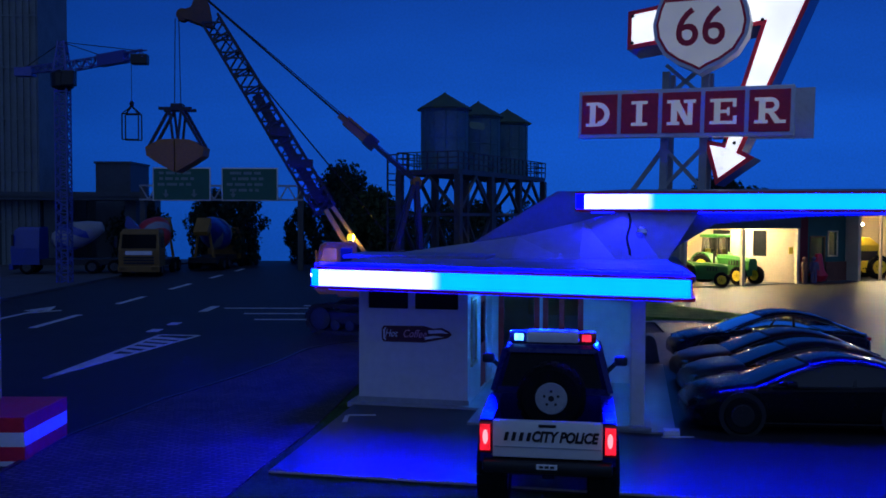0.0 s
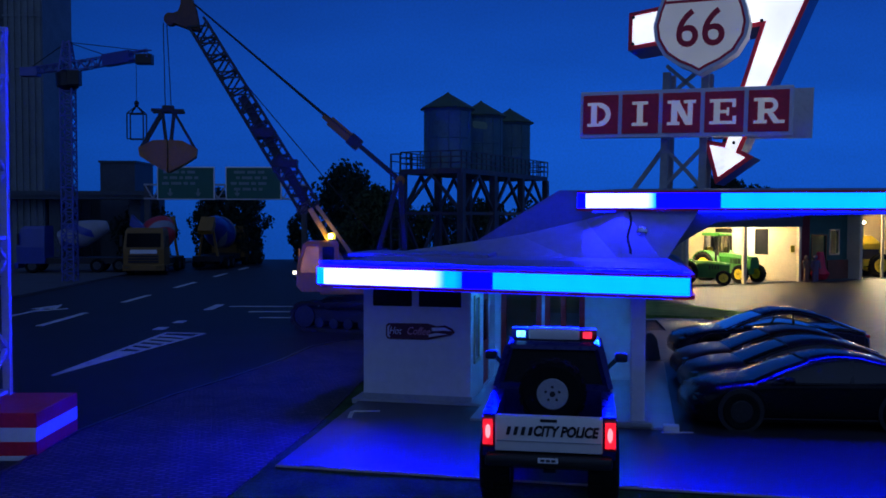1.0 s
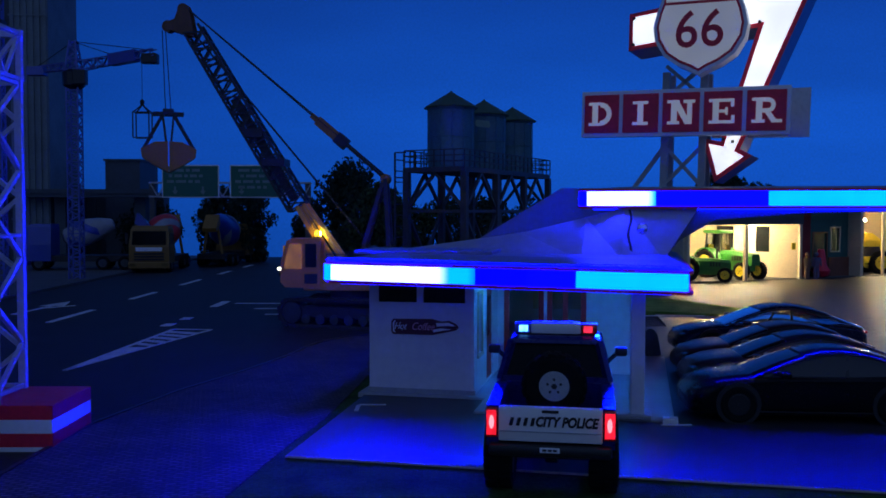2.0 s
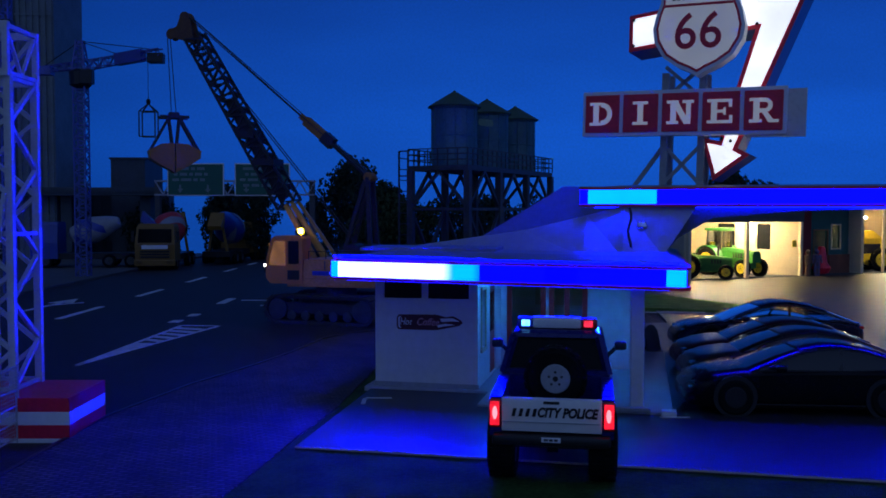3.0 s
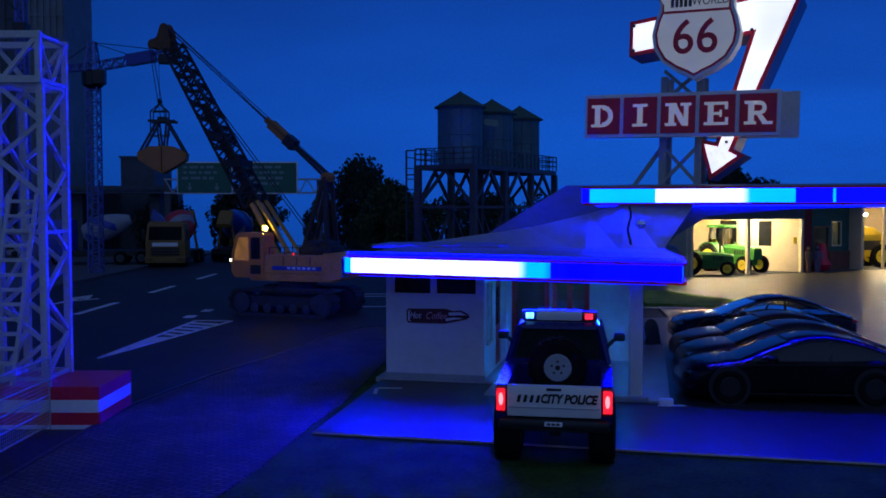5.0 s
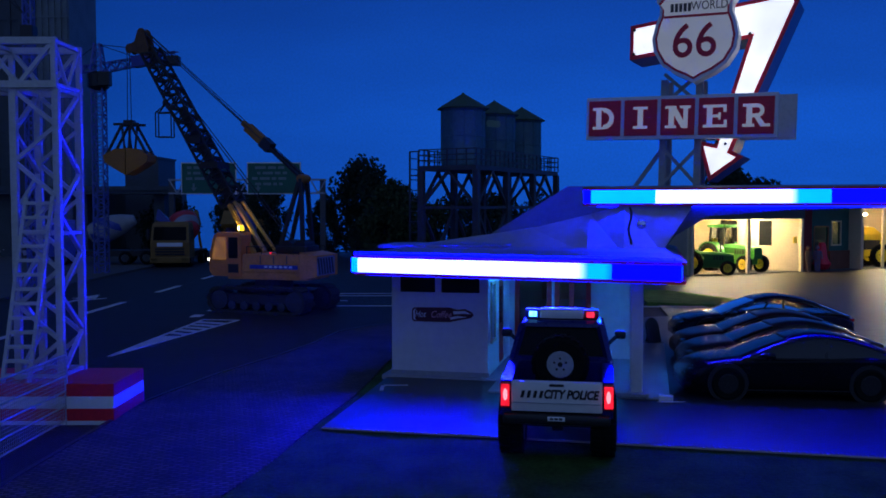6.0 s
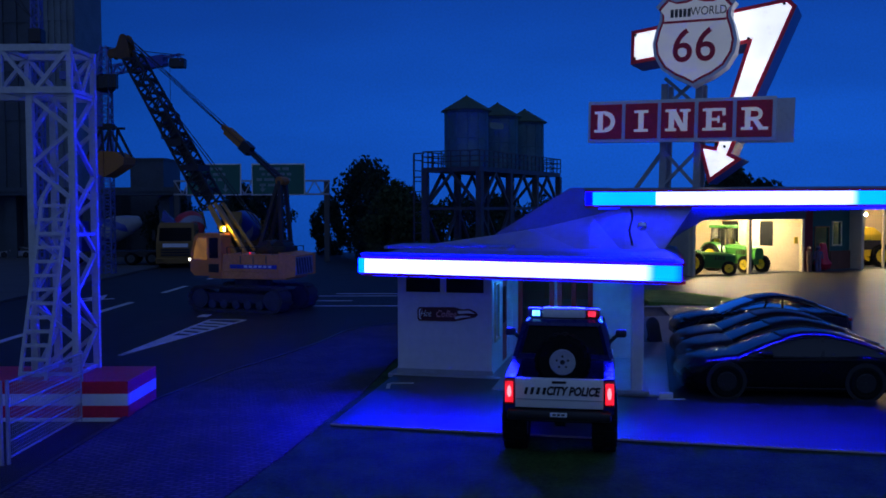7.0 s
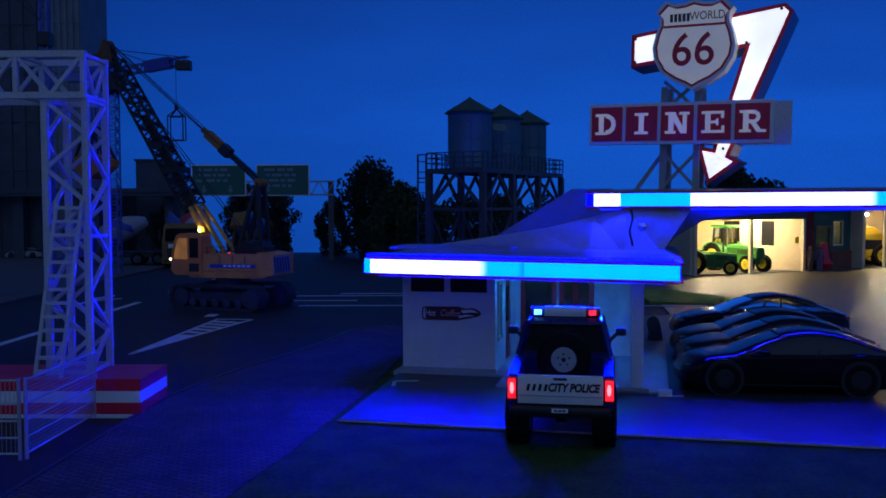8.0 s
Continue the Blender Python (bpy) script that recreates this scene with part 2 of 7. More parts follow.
def sky_material():
    m = bpy.data.materials.new("sky_paper")
    m.use_nodes = True
    n, l = m.node_tree.nodes, m.node_tree.links
    b = n["Principled BSDF"]
    b.inputs["Base Color"].default_value = (0.02, 0.08, 0.3, 1)
    b.inputs["Roughness"].default_value = 0.9
    tc, sp, mr, rp = n.new("ShaderNodeTexCoord"), n.new("ShaderNodeSeparateXYZ"), n.new("ShaderNodeMapRange"), n.new("ShaderNodeValToRGB")
    mp, ns, mx = n.new("ShaderNodeMapping"), n.new("ShaderNodeTexNoise"), n.new("ShaderNodeMixRGB")
    l.new(tc.outputs["Object"], sp.inputs[0])
    l.new(sp.outputs["Z"], mr.inputs["Value"])
    mr.inputs["From Min"].default_value, mr.inputs["From Max"].default_value = 0.0, 0.95
    l.new(mr.outputs[0], rp.inputs[0])
    e = rp.color_ramp.elements
    e[0].position, e[0].color = 0.0, (0.0040, 0.066, 0.40, 1)
    e[1].position, e[1].color = 1.0, (0.0022, 0.034, 0.225, 1)
    k = e.new(0.42)
    k.color = (0.0036, 0.068, 0.415, 1)
    mp.inputs["Scale"].default_value = (0.7, 0.7, 3.0)
    l.new(tc.outputs["Object"], mp.inputs[0])
    ns.inputs["Scale"].default_value, ns.inputs["Detail"].default_value = 2.2, 6
    l.new(mp.outputs[0], ns.inputs["Vector"])
    mx.blend_type, mx.inputs[0].default_value = "MULTIPLY", 0.35
    l.new(rp.outputs[0], mx.inputs[1])
    l.new(ns.outputs["Fac"], mx.inputs[2])
    # the painted sky is lighter towards the diner's side
    mh, my = n.new("ShaderNodeMapRange"), n.new("ShaderNodeMixRGB")
    l.new(sp.outputs["X"], mh.inputs["Value"])
    mh.inputs["From Min"].default_value, mh.inputs["From Max"].default_value = -1.4, 0.7
    mh.inputs["To Min"].default_value, mh.inputs["To Max"].default_value = 0.72, 1.12
    my.blend_type, my.inputs[0].default_value = "MULTIPLY", 1.0
    l.new(mx.outputs[0], my.inputs[1])
    l.new(mh.outputs[0], my.inputs[2])
    fine, mf = n.new("ShaderNodeTexNoise"), n.new("ShaderNodeMixRGB")
    fine.inputs["Scale"].default_value, fine.inputs["Detail"].default_value = 130, 4
    l.new(tc.outputs["Object"], fine.inputs["Vector"])
    mf.blend_type, mf.inputs[0].default_value = "OVERLAY", 0.32
    l.new(my.outputs[0], mf.inputs[1])
    l.new(fine.outputs["Fac"], mf.inputs[2])
    l.new(mf.outputs[0], b.inputs["Emission Color"])
    b.inputs["Emission Strength"].default_value = 1.22
    return m


solid("backdrop", bm, sky_material(), "painted deep blue evening sky backdrop", "backdrop", kind="structure", smooth=True)

# paved verge between the road and the diner, with a dark kerb edge
kerb_line = [(-24.0, -60), (-23.4, 30), (-22.9, 52), (-22.5, 62), (-19.9, 73.2), (-16.9, 81.5), (-14.5, 89.8), (-12.8, 98.8), (-10.4, 103.2), (-7.8, 105.3), (-2, 106.5), (14, 107)]
turf_line = [(-5.8, 80), (-6.8, 70), (-7.6, 63), (-8.9, 56), (-10.2, 46.9), (-11.6, 40), (-17, 10), (-22, -60)]
slab("pavement", kerb_line + [(14, 80)] + turf_line, 0.02, 0.32, PAVER, "brownish paved verge of small setts beside the road", "pavement")
bm = bmesh.new()
for a, b in zip(kerb_line[1:-1], kerb_line[2:]):
    bar(bm, (a[0] - 0.15, a[1], 0.2), (b[0] - 0.15, b[1], 0.2), 0.3, 0.36)
solid("kerb", bm, BLACK, "thin dark kerb edging round the verge", "kerb", kind="structure")

slab("lawn", [(x + 0.02, y) for x, y in turf_line[::-1]] + [(10, 80), (24, 48), (60, 41), (60, -60)], 0.01, 0.26, TURF, "dark green model turf in front of the diner", "grass")
board = slab("diner_plot", [(-8.5, 53.4), (23.0, 46.6), (52, 40.5), (60, 100), (28, 112), (-4, 106), (-4.2, 78), (-6.0, 67.5)], 0.04, 0.46, BOARD, "smooth grey baseboard of the diner plot", "plot")
bm = bmesh.new()
for a, b in (((-8.5, 53.4), (23.0, 46.6)), ((23.0, 46.6), (52, 40.5))):
    bar(bm, (*a, 0.42), (*b, 0.42), 0.12, 0.10)
part("edge_strip", bm, BOARD_EDGE, board, "pale cut wooden edge")
slab("lot", [(28, 112.3), (60, 100.3), (160, 90), (240, 160), (240, 290), (40, 290), (33, 150)], 0.02, 0.30, LOT, "worn grey asphalt yard before the garages", "yard")
slab("grass_strip", [(28.5, 127.6), (30, 150), (36, 146), (46.5, 124.5), (44, 121.5)], 0.05, 0.62, TURF_LIT, "narrow strip of green turf by the yard", "grass")
slab("side_pavement", [(-69, 100), (-71.5, 212), (-72, 300), (-240, 300), (-240, 60), (-69, 60)], 0.02, 0.45, CONCRETE, "grey concrete pavement along the far roadside", "pavement")

# white road markings
road_marks = thing("road_markings", "white painted road markings on the asphalt, slightly worn", "markings")
road_marks["kind"] = "structure"
for y0, y1 in ((86, 101), (119, 134), (150, 163), (179, 193), (210, 221), (236, 246)):
    bm = bmesh.new()
    box(bm, -50.5, -49.5, y0, y1, 0.0, 0.06)
    part("dash", bm, MARKING, road_marks)
bm = bmesh.new()
a0, a1, a2 = Vector((-33.4, 83.6, 0)), Vector((-32.0, 112.4, 0)), Vector((-27.3, 111.8, 0))
for p, q in ((a0, a1), (a1, a2), (a2, a0)):
    bar(bm, p + Vector((0, 0, 0.03)), q + Vector((0, 0, 0.03)), 0.42, 0.06)
prism(bm, [(-33.4, 83.4), (-32.85, 97.5), (-30.5, 97.5)], 0.0, 0.055, "z")
part("island_outline", bm, MARKING, road_marks)
for k in range(5):
    f0, f1 = 0.56 + 0.085 * k, 0.52 + 0.085 * k
    p0, p1 = a0.lerp(a1, f0), a0.lerp(a1, f0 + 0.04)
    q0, q1 = a0.lerp(a2, f1), a0.lerp(a2, f1 + 0.04)
    bm = bmesh.new()
    prism(bm, [(p0.x, p0.y), (q0.x, q0.y), (q1.x, q1.y), (p1.x, p1.y)], 0.0, 0.05, "z")
    part("hatch_bar", bm, MARKING, road_marks)
for x, y, w, d in ((-33.9, 116.5, 1.4, 2.4), (-33.5, 123.5, 1.3, 2.4), (-33.6, 142.5, 1.3, 8.0)):
    bm = bmesh.new()
    box(bm, x - w / 2, x + w / 2, y - d / 2, y + d / 2, 0.0, 0.06)
    part("block_mark", bm, MARKING, road_marks)
for x0, x1, y in ((-31.5, 2, 143.6), (-27, -16, 136), (-24, 2, 128.5), (-20, 0, 147.5)):
    bm = bmesh.new()
    box(bm, x0, x1, y - 0.35, y + 0.35, 0.0, 0.06)
    part("lane_line", bm, MARKING, road_marks)
bm = bmesh.new()
bar(bm, (-58.8, 128, 0.03), (-58.2, 141, 0.03), 0.7, 0.06)
prism(bm, [(-60.2, 139.5), (-56.4, 139.5), (-58.2, 146)], 0.0, 0.06, "z")
bar(bm, (-58.4, 136, 0.03), (-55.0, 140, 0.03), 0.7, 0.06)
part("turn_arrow", bm, MARKING, road_marks)
bm = bmesh.new()
box(bm, 26, 36, 124.0, 124.7, 0.3, 0.36)
part("bay_line", bm, MARKING, road_marks)


for x0, x1, y0, y1 in ((-5.5, -3.6, 66.9, 67.2), (-5.7, -5.4, 64.9, 66.9), (14.6, 16.6, 60.7, 60.95)):
    bm = bmesh.new()
    box(bm, x0, x1, y0, y1, 0.46, 0.49)
    part("bay_line", bm, MARKING, road_marks)


# ---- the diner ----
DIN = at(-5.1, 71.3, 0.46, 0, 0, -12.5)


def run_glow(name, body, end, strength, fade):
    """A running light band: its colour fades at its leading end."""
    m = glow(name, body, strength, (0.01, 0.01, 0.02), 0.06)
    n, l = m.node_tree.nodes, m.node_tree.links
    tc, sp, rp = n.new("ShaderNodeTexCoord"), n.new("ShaderNodeSeparateXYZ"), n.new("ShaderNodeValToRGB")
    l.new(tc.outputs["Generated"], sp.inputs[0])
    l.new(sp.outputs["X"], rp.inputs[0])
    e = rp.color_ramp.elements
    e[0].position, e[0].color = 1 - fade, (*body, 1)
    e[1].position, e[1].color = 1.0, (*end, 1)
    rp.color_ramp.interpolation = "EASE"
    l.new(rp.outputs[0], n["Principled BSDF"].inputs["Emission Color"])
    return m


LED_WHITE = run_glow("led_white", (0.0023, 0.0033, 1.0), (0.0, 0.0010, 0.8), 570.0, 0.12)
LED_FULL = glow("led_full", (0.0023, 0.0033, 1.0), 570.0, (0.01, 0.01, 0.02), 0.08)
LED_CYAN = run_glow("led_cyan", (0.0, 0.00118, 1.0), (0.0, 0.0006, 0.7), 500.0, 0.15)
LED_BASE = glow("led_base", (0.0, 0.00118, 1.0), 500.0, (0.0, 0.01, 0.02), 0.06)
LED_BLUE = glow("led_blue", (0.0, 0.0, 1.0), 145.0, (0.0, 0.0, 0.02), 0.05)
UP_WHITE = run_glow("led_upper_white", (0.0095, 0.0135, 1.0), (0.0, 0.0048, 0.9), 128.0, 0.14)
UP_FULL = glow("led_upper_full", (0.0095, 0.0135, 1.0), 128.0, (0.01, 0.01, 0.02), 0.08)
UP_CYAN = glow("led_upper_cyan", (0.0, 0.0053, 1.0), 112.0, (0.0, 0.01, 0.02), 0.06)
UP_BLUE = glow("led_upper_blue", (0.0, 0.0, 1.0), 60.0, (0.0, 0.0, 0.02), 0.05)
# added emitters above the fascia stand in for each band's spill over the roof
SPILL_WHITE = glow("spill_white", (0.0, 0.0, 1.0), 800.0)
SPILL_CYAN = glow("spill_cyan", (0.0, 0.0, 1.0), 560.0)
SPILL_BLUE = glow("spill_blue", (0.0, 0.0, 1.0), 12.0)
# fill emitters added under the canopies for a blue underside
SOFFIT_FILL = glow("soffit_fill", (0.0, 0.001, 1.0), 4.0)
UP_SOFFIT_FILL = glow("upper_soffit_fill", (0.0, 0.001, 1.0), 26.0)


def canopy_outline(u0, u1, v0, v1, r, n=6, skew=0.0):
    pts = arc(u1 - r, v0 + r, r, -90, 0, n) + arc(u1 - r, v1 - r, r, 0, 90, n) + arc(u0 + r, v1 - r, r, 90, 180, n) + arc(u0 + r, v0 + r, r, 180, 270, n)
    return [(x - skew * (y - v0) / (v1 - v0), y) if x > (u0 + u1) / 2 else (x, y) for x, y in pts]


def canopy(name, parent, u0, u1, v0, v1, z0, z1, r, roof_lift=0.5, skew=0.0):
    """A flat roof with a raised lid, red-edged fascia channel and light strip all round."""
    bm = bmesh.new()
    prism(bm, canopy_outline(u0 + 0.25, u1 - 0.25, v0 + 0.25, v1 - 0.25, r, skew=skew), z0, z1, "z")
    body = part(name, bm, GREYW, parent)
    for za, zb in ((z0 - 0.17, z0 + 0.05), (z1 - 0.05, z1 + 0.15)):
        bm = bmesh.new()
        prism(bm, canopy_outline(u0, u1, v0, v1, r, skew=skew), za, zb, "z")
        part("edge_trim", bm, RED, body, "thin dark red edge trim")
    bm = bmesh.new()
    o1, o2 = canopy_outline(u0 + 0.1, u1 - 0.1, v0 + 0.1, v1 - 0.1, r, skew=skew), canopy_outline(u0 + 3, u1 - 1.5, v0 + 3, v1 - 1, r, skew=skew)
    loft(bm, [[(x, y, z1 + 0.13) for x, y in o1], [(x, y, z1 + 0.13 + roof_lift) for x, y in o2]])
    part("roof_lid", bm, ROOFG, body)
    return body


diner = thing("diner", "white model diner with blue-lit canopies and red trim", "diner", DIN)
# base slab
bm = bmesh.new()
box(bm, -0.7, 9.2, -0.7, 38, -0.4, 0.16, 0.05)
box(bm, 9.0, 22.4, -5.2, 22, -0.4, 0.14, 0.05)
part("base_slab", bm, GREYW, diner)


def wall_with_holes(u0, u1, v, z0, z1, thick, holes, along="x"):
    """A wall along u (or along v) with real openings; holes are (a0, a1, z0, z1)."""
    bm = bmesh.new()
    cuts = sorted({u0, u1} | {h[0] for h in holes} | {h[1] for h in holes})
    for a, b in zip(cuts[:-1], cuts[1:]):
        zs = [(z0, z1)]
        for h in holes:
            if h[0] <= a + 1e-6 and h[1] >= b - 1e-6:
                zs = [q for s in zs for q in ((s[0], min(s[1], h[2])), (max(s[0], h[3]), s[1])) if q[1] - q[0] > 1e-6]
        for s in zs:
            if along == "x":
                box(bm, a, b, v, v + thick, *s)
            else:
                box(bm, v, v + thick, a, b, *s)
    bmesh.ops.remove_doubles(bm, verts=bm.verts, dist=0.001)
    return bm


# kiosk wing
part("kiosk_front", wall_with_holes(0, 8.1, 0, 0.16, 9.0, 0.35, [(0.7, 3.7, 7.0, 8.55), (4.2, 7.4, 7.0, 8.55)]), WALLW, diner, "white front wall with two dark transom windows")
part("kiosk_side", wall_with_holes(0.35, 11.5, 7.75, 0.16, 9.0, 0.35, [(1.4, 3.2, 3.0, 7.6), (5.6, 8.6, 0.3, 7.6)], "y"), WALLW, diner)
bm = bmesh.new()
box(bm, 0, 0.35, 0.35, 22, 0.16, 9.0)
part("side_wall", bm, WALLW, diner)
for a0, a1 in ((0.7, 3.7), (4.2, 7.4)):
    w = part("transom_pane", (lambda b: (box(b, a0, a1, 0.16, 0.22, 7.0, 8.55), b)[1])(bmesh.new()), DGLASS, diner)
bm = bmesh.new()
box(bm, -0.1, 8.2, -0.12, 0.0, 0.16, 0.5)
part("skirting", bm, GREYW, diner)
# side window and door of the wing
bm = bmesh.new()
box(bm, 7.86, 7.92, 1.4, 3.2, 3.0, 7.6)
part("pane", bm, DGLASS, diner)
bm = bmesh.new()
for b in ((1.2, 1.45), (3.15, 3.4)):
    box(bm, 8.1, 8.22, b[0], b[1], 2.8, 7.8)
box(bm, 8.1, 8.22, 1.2, 3.4, 7.55, 7.8)
box(bm, 8.1, 8.27, 1.1, 3.5, 2.75, 3.0)
part("window_frame", bm, CREAM, diner)
door = part("side_door", (lambda b: (box(b, 7.82, 8.0, 5.65, 8.55, 0.3, 7.55), b)[1])(bmesh.new()), DRED, diner, "dark red side door")
bm = bmesh.new()
box(bm, 8.0, 8.06, 6.2, 8.0, 3.8, 7.0)
part("door_glass", bm, DGLASS, door)
# main front behind the porch
part("main_front", wall_with_holes(8.1, 20.2, 11.5, 0.14, 9.0, 0.4, [(8.7, 12.0, 0.2, 7.7), (12.4, 15.6, 2.0, 7.7)]), WALLW, diner, "white main front behind the porch")
bm = bmesh.new()
box(bm, 19.8, 20.2, 11.9, 21.6, 0.14, 9.0)
part("right_wall", bm, WALLW, diner)
bm = bmesh.new()
box(bm, 0.35, 19.8, 21.6, 22.0, 0.14, 9.0)
part("back_wall", bm, WALLW, diner)


def red_frame(u0, u1, z0, z1, v, mullions, name):
    bm = bmesh.new()
    for z in (z0, z1 - 0.38):
        box(bm, u0, u1, v, v + 0.3, z, z + 0.38)
    for u in mullions:
        box(bm, u - 0.22, u + 0.22, v + 0.01, v + 0.29, z0 + 0.38, z1 - 0.38)
    f = part(name, bm, DRED, diner, "dark red frame")
    bm = bmesh.new()
    box(bm, u0 + 0.1, u1 - 0.1, v + 0.12, v + 0.17, z0 + 0.1, z1 - 0.1)
    part("pane", bm, PANE, f)
    return f


red_frame(8.7, 12.0, 0.2, 7.7, 11.38, (8.86, 11.84), "entrance_door")
red_frame(12.4, 15.6, 2.0, 7.7, 11.38, (12.56, 13.9, 15.44), "front_window")
# dim room inside with a counter and menu board
bm = bmesh.new()
box(bm, 9.5, 19.0, 14.5, 16.0, 0.15, 3.4, 0.1)
part("counter", bm, WOOD, diner)
bm = bmesh.new()
box(bm, 10, 19, 21.3, 21.55, 4.5, 7.5)
part("menu_board", bm, CREAM, diner)
# fill emitter added to brighten the room behind the windows
bm = bmesh.new()
box(bm, 12, 15, 14.0, 14.5, 8.55, 8.8)
part("room_fill", bm, glow("room_fill", (0.25, 0.65, 1.0), 5.0), diner, "added dim fill emitter under the inside ceiling")
bm = bmesh.new()
box(bm, 0.35, 21.3, 0.3, 22, 9.0, 9.1)
part("inner_ceiling", bm, WALLW, diner)
# porch column
bm = bmesh.new()
box(bm, 19.5, 20.45, -5.0, -3.9, 0.14, 9.0, 0.12)
part("column", bm, WALLW, diner)
bm = bmesh.new()
box(bm, 18.5, 20.9, -5.4, -3.6, 0.14, 0.45, 0.06)
part("column_base", bm, GREYW, diner)
bm = bmesh.new()
box(bm, 21.6, 22.6, -5.6, -4.8, -0.3, 0.35, 0.05)
part("corner_stone", bm, WALLW, diner)

# lower canopy, and the wedge of roof that climbs to the upper one
lower = canopy("lower_canopy", diner, -1.9, 23.4, -5.2, 23, 8.95, 10.15, 0.8, 0.55, 2.2)
lower.matrix_basis = at(-1.9, -5.2, 0) @ at(0, 0, 0, 0, 0.45, -4.5) @ at(1.9, 5.2, 0)
bm = bmesh.new()
loft(bm, [[(1.75, 4.0, 10.3), (3.0, 22, 10.3), (3.0, 22, 10.92), (1.75, 4.5, 10.88)],
          [(11.0, 0.5, 10.3), (11.0, 22, 10.3), (11.0, 21, 12.2), (11.0, 5.0, 12.2)],
          [(15.9, 0.8, 10.3), (16.0, 22, 10.3), (16.0, 21, 13.4), (15.9, 5.8, 13.4)],
          [(18.8, 1.2, 10.3), (19.0, 22, 10.3), (19.5, 21, 14.2), (18.8, 5.6, 14.2)],
          [(21.8, 3.0, 10.3), (21.8, 22, 10.3), (24.5, 21, 14.3), (24.5, 5.9, 14.3)]])
part("roof_wedge", bm, WEDGEG, diner, "pale sloping roof wedge between the canopies")
bm = bmesh.new()
box(bm, -0.6, 9.7, -2.0, 3.4, 10.70, 10.99, 0.05)
part("roof_panel", bm, ROOFG, diner, "thin raised roof panel")
upper = canopy("upper_canopy", diner, 15.3, 52, 5.2, 24, 14.25, 15.45, 0.5, 0.25)
bm = bmesh.new()
prism(bm, [(21.9, 10.25), (23.0, 11.6), (25.6, 13.2), (32, 13.75), (51.5, 14.2), (21.9, 14.2)], 6.3, 21)
part("canopy_bracket", bm, BRACKG, diner, "flared grey bracket under the upper canopy")
# rear gable roof
bm = bmesh.new()
prism(bm, [(3.2, 11.0), (11.9, 16.3), (16.5, 16.3), (20.5, 11.0)], 30, 46, "y")
part("rear_roof", bm, ROOFG, diner, "grey sloping rear roof")
bm = bmesh.new()
box(bm, 5, 19, 31, 45, 0.1, 11.0)
part("rear_block", bm, GREYW, diner)
SOFFIT = glow("soffit_lamp", (0.02, 0.24, 1.0), 185.0)
for u, v in ((9.8, 2.6), (12.6, 7.0), (18.6, 3.2)):
    bm = bmesh.new()
    lathe(bm, [(0.05, 8.54), (0.30, 8.55), (0.34, 8.78)], 14, (u, v, 0))
    part("soffit_lamp", bm, SOFFIT, diner, "small cool white soffit lamp")
# lamps on the soffit and a round chrome lamp under the upper canopy
bm = bmesh.new()
lathe(bm, [(0.05, -0.5), (0.35, -0.4), (0.42, 0.0), (0.3, 0.35), (0.05, 0.45)], 16, (20.2, 1.6, 12.6), "y")
part("porch_lamp", bm, CHROME, diner, "small round chrome lamp", True)
bm = bmesh.new()
loft(bm, [[(19.3 + 0.12 * math.sin(k * 1.2) + a, 2.4 + b, 10.4 + k * 0.45) for a, b in ((-0.09, -0.09), (0.09, -0.09), (0.09, 0.09), (-0.09, 0.09))] for k in range(9)])
part("cable", bm, BLACK, diner)

# coffee sign on the kiosk: a dark bottle-shaped plate with pale writing
bm = bmesh.new()
prism(bm, [(1.9, 4.6), (1.75, 4.8), (1.75, 5.55), (1.9, 5.75), (4.9, 5.8), (5.6, 5.62), (6.2, 5.7), (6.75, 5.45), (6.95, 5.2), (6.7, 4.98), (6.1, 4.85), (5.5, 4.72), (4.9, 4.6)], -0.12, -0.002, "y")
coffee = part("coffee_sign", bm, mat("sign_maroon", (0.10, 0.012, 0.03), 0.4, scale=60), diner, "dark maroon bottle-shaped coffee sign with pale writing")
bm = bmesh.new()
prism(bm, [(2.0, 4.72), (1.88, 4.85), (1.88, 5.5), (2.0, 5.62), (2.12, 5.62), (2.0, 5.48), (2.0, 4.87), (2.12, 4.72)], -0.15, -0.121, "y")
part("sign_border", bm, WHITE, coffee)
bm = bmesh.new()
prism(bm, [(5.2, 5.5), (6.2, 5.55), (6.7, 5.3), (6.1, 5.32), (5.3, 5.25)], -0.15, -0.121, "y")
part("sign_flash", bm, WHITE, coffee)
bm = bmesh.new()
prism(bm, [(5.0, 4.8), (5.7, 4.95), (6.4, 5.05), (5.6, 5.12), (5.0, 5.0)], -0.15, -0.121, "y")
part("sign_flash", bm, WHITE, coffee)
letters("Hot", 0.74, WHITE, coffee, at(2.45, -0.13, 5.2, 90, 0, 0), depth=0.02, shear=0.3, width=0.78)
letters("Coffee", 0.80, mat("sign_pink", (0.85, 0.36, 0.42), 0.5, scale=80), coffee, at(4.2, -0.13, 5.2, 90, 0, 0), depth=0.02, shear=0.3, width=0.82)


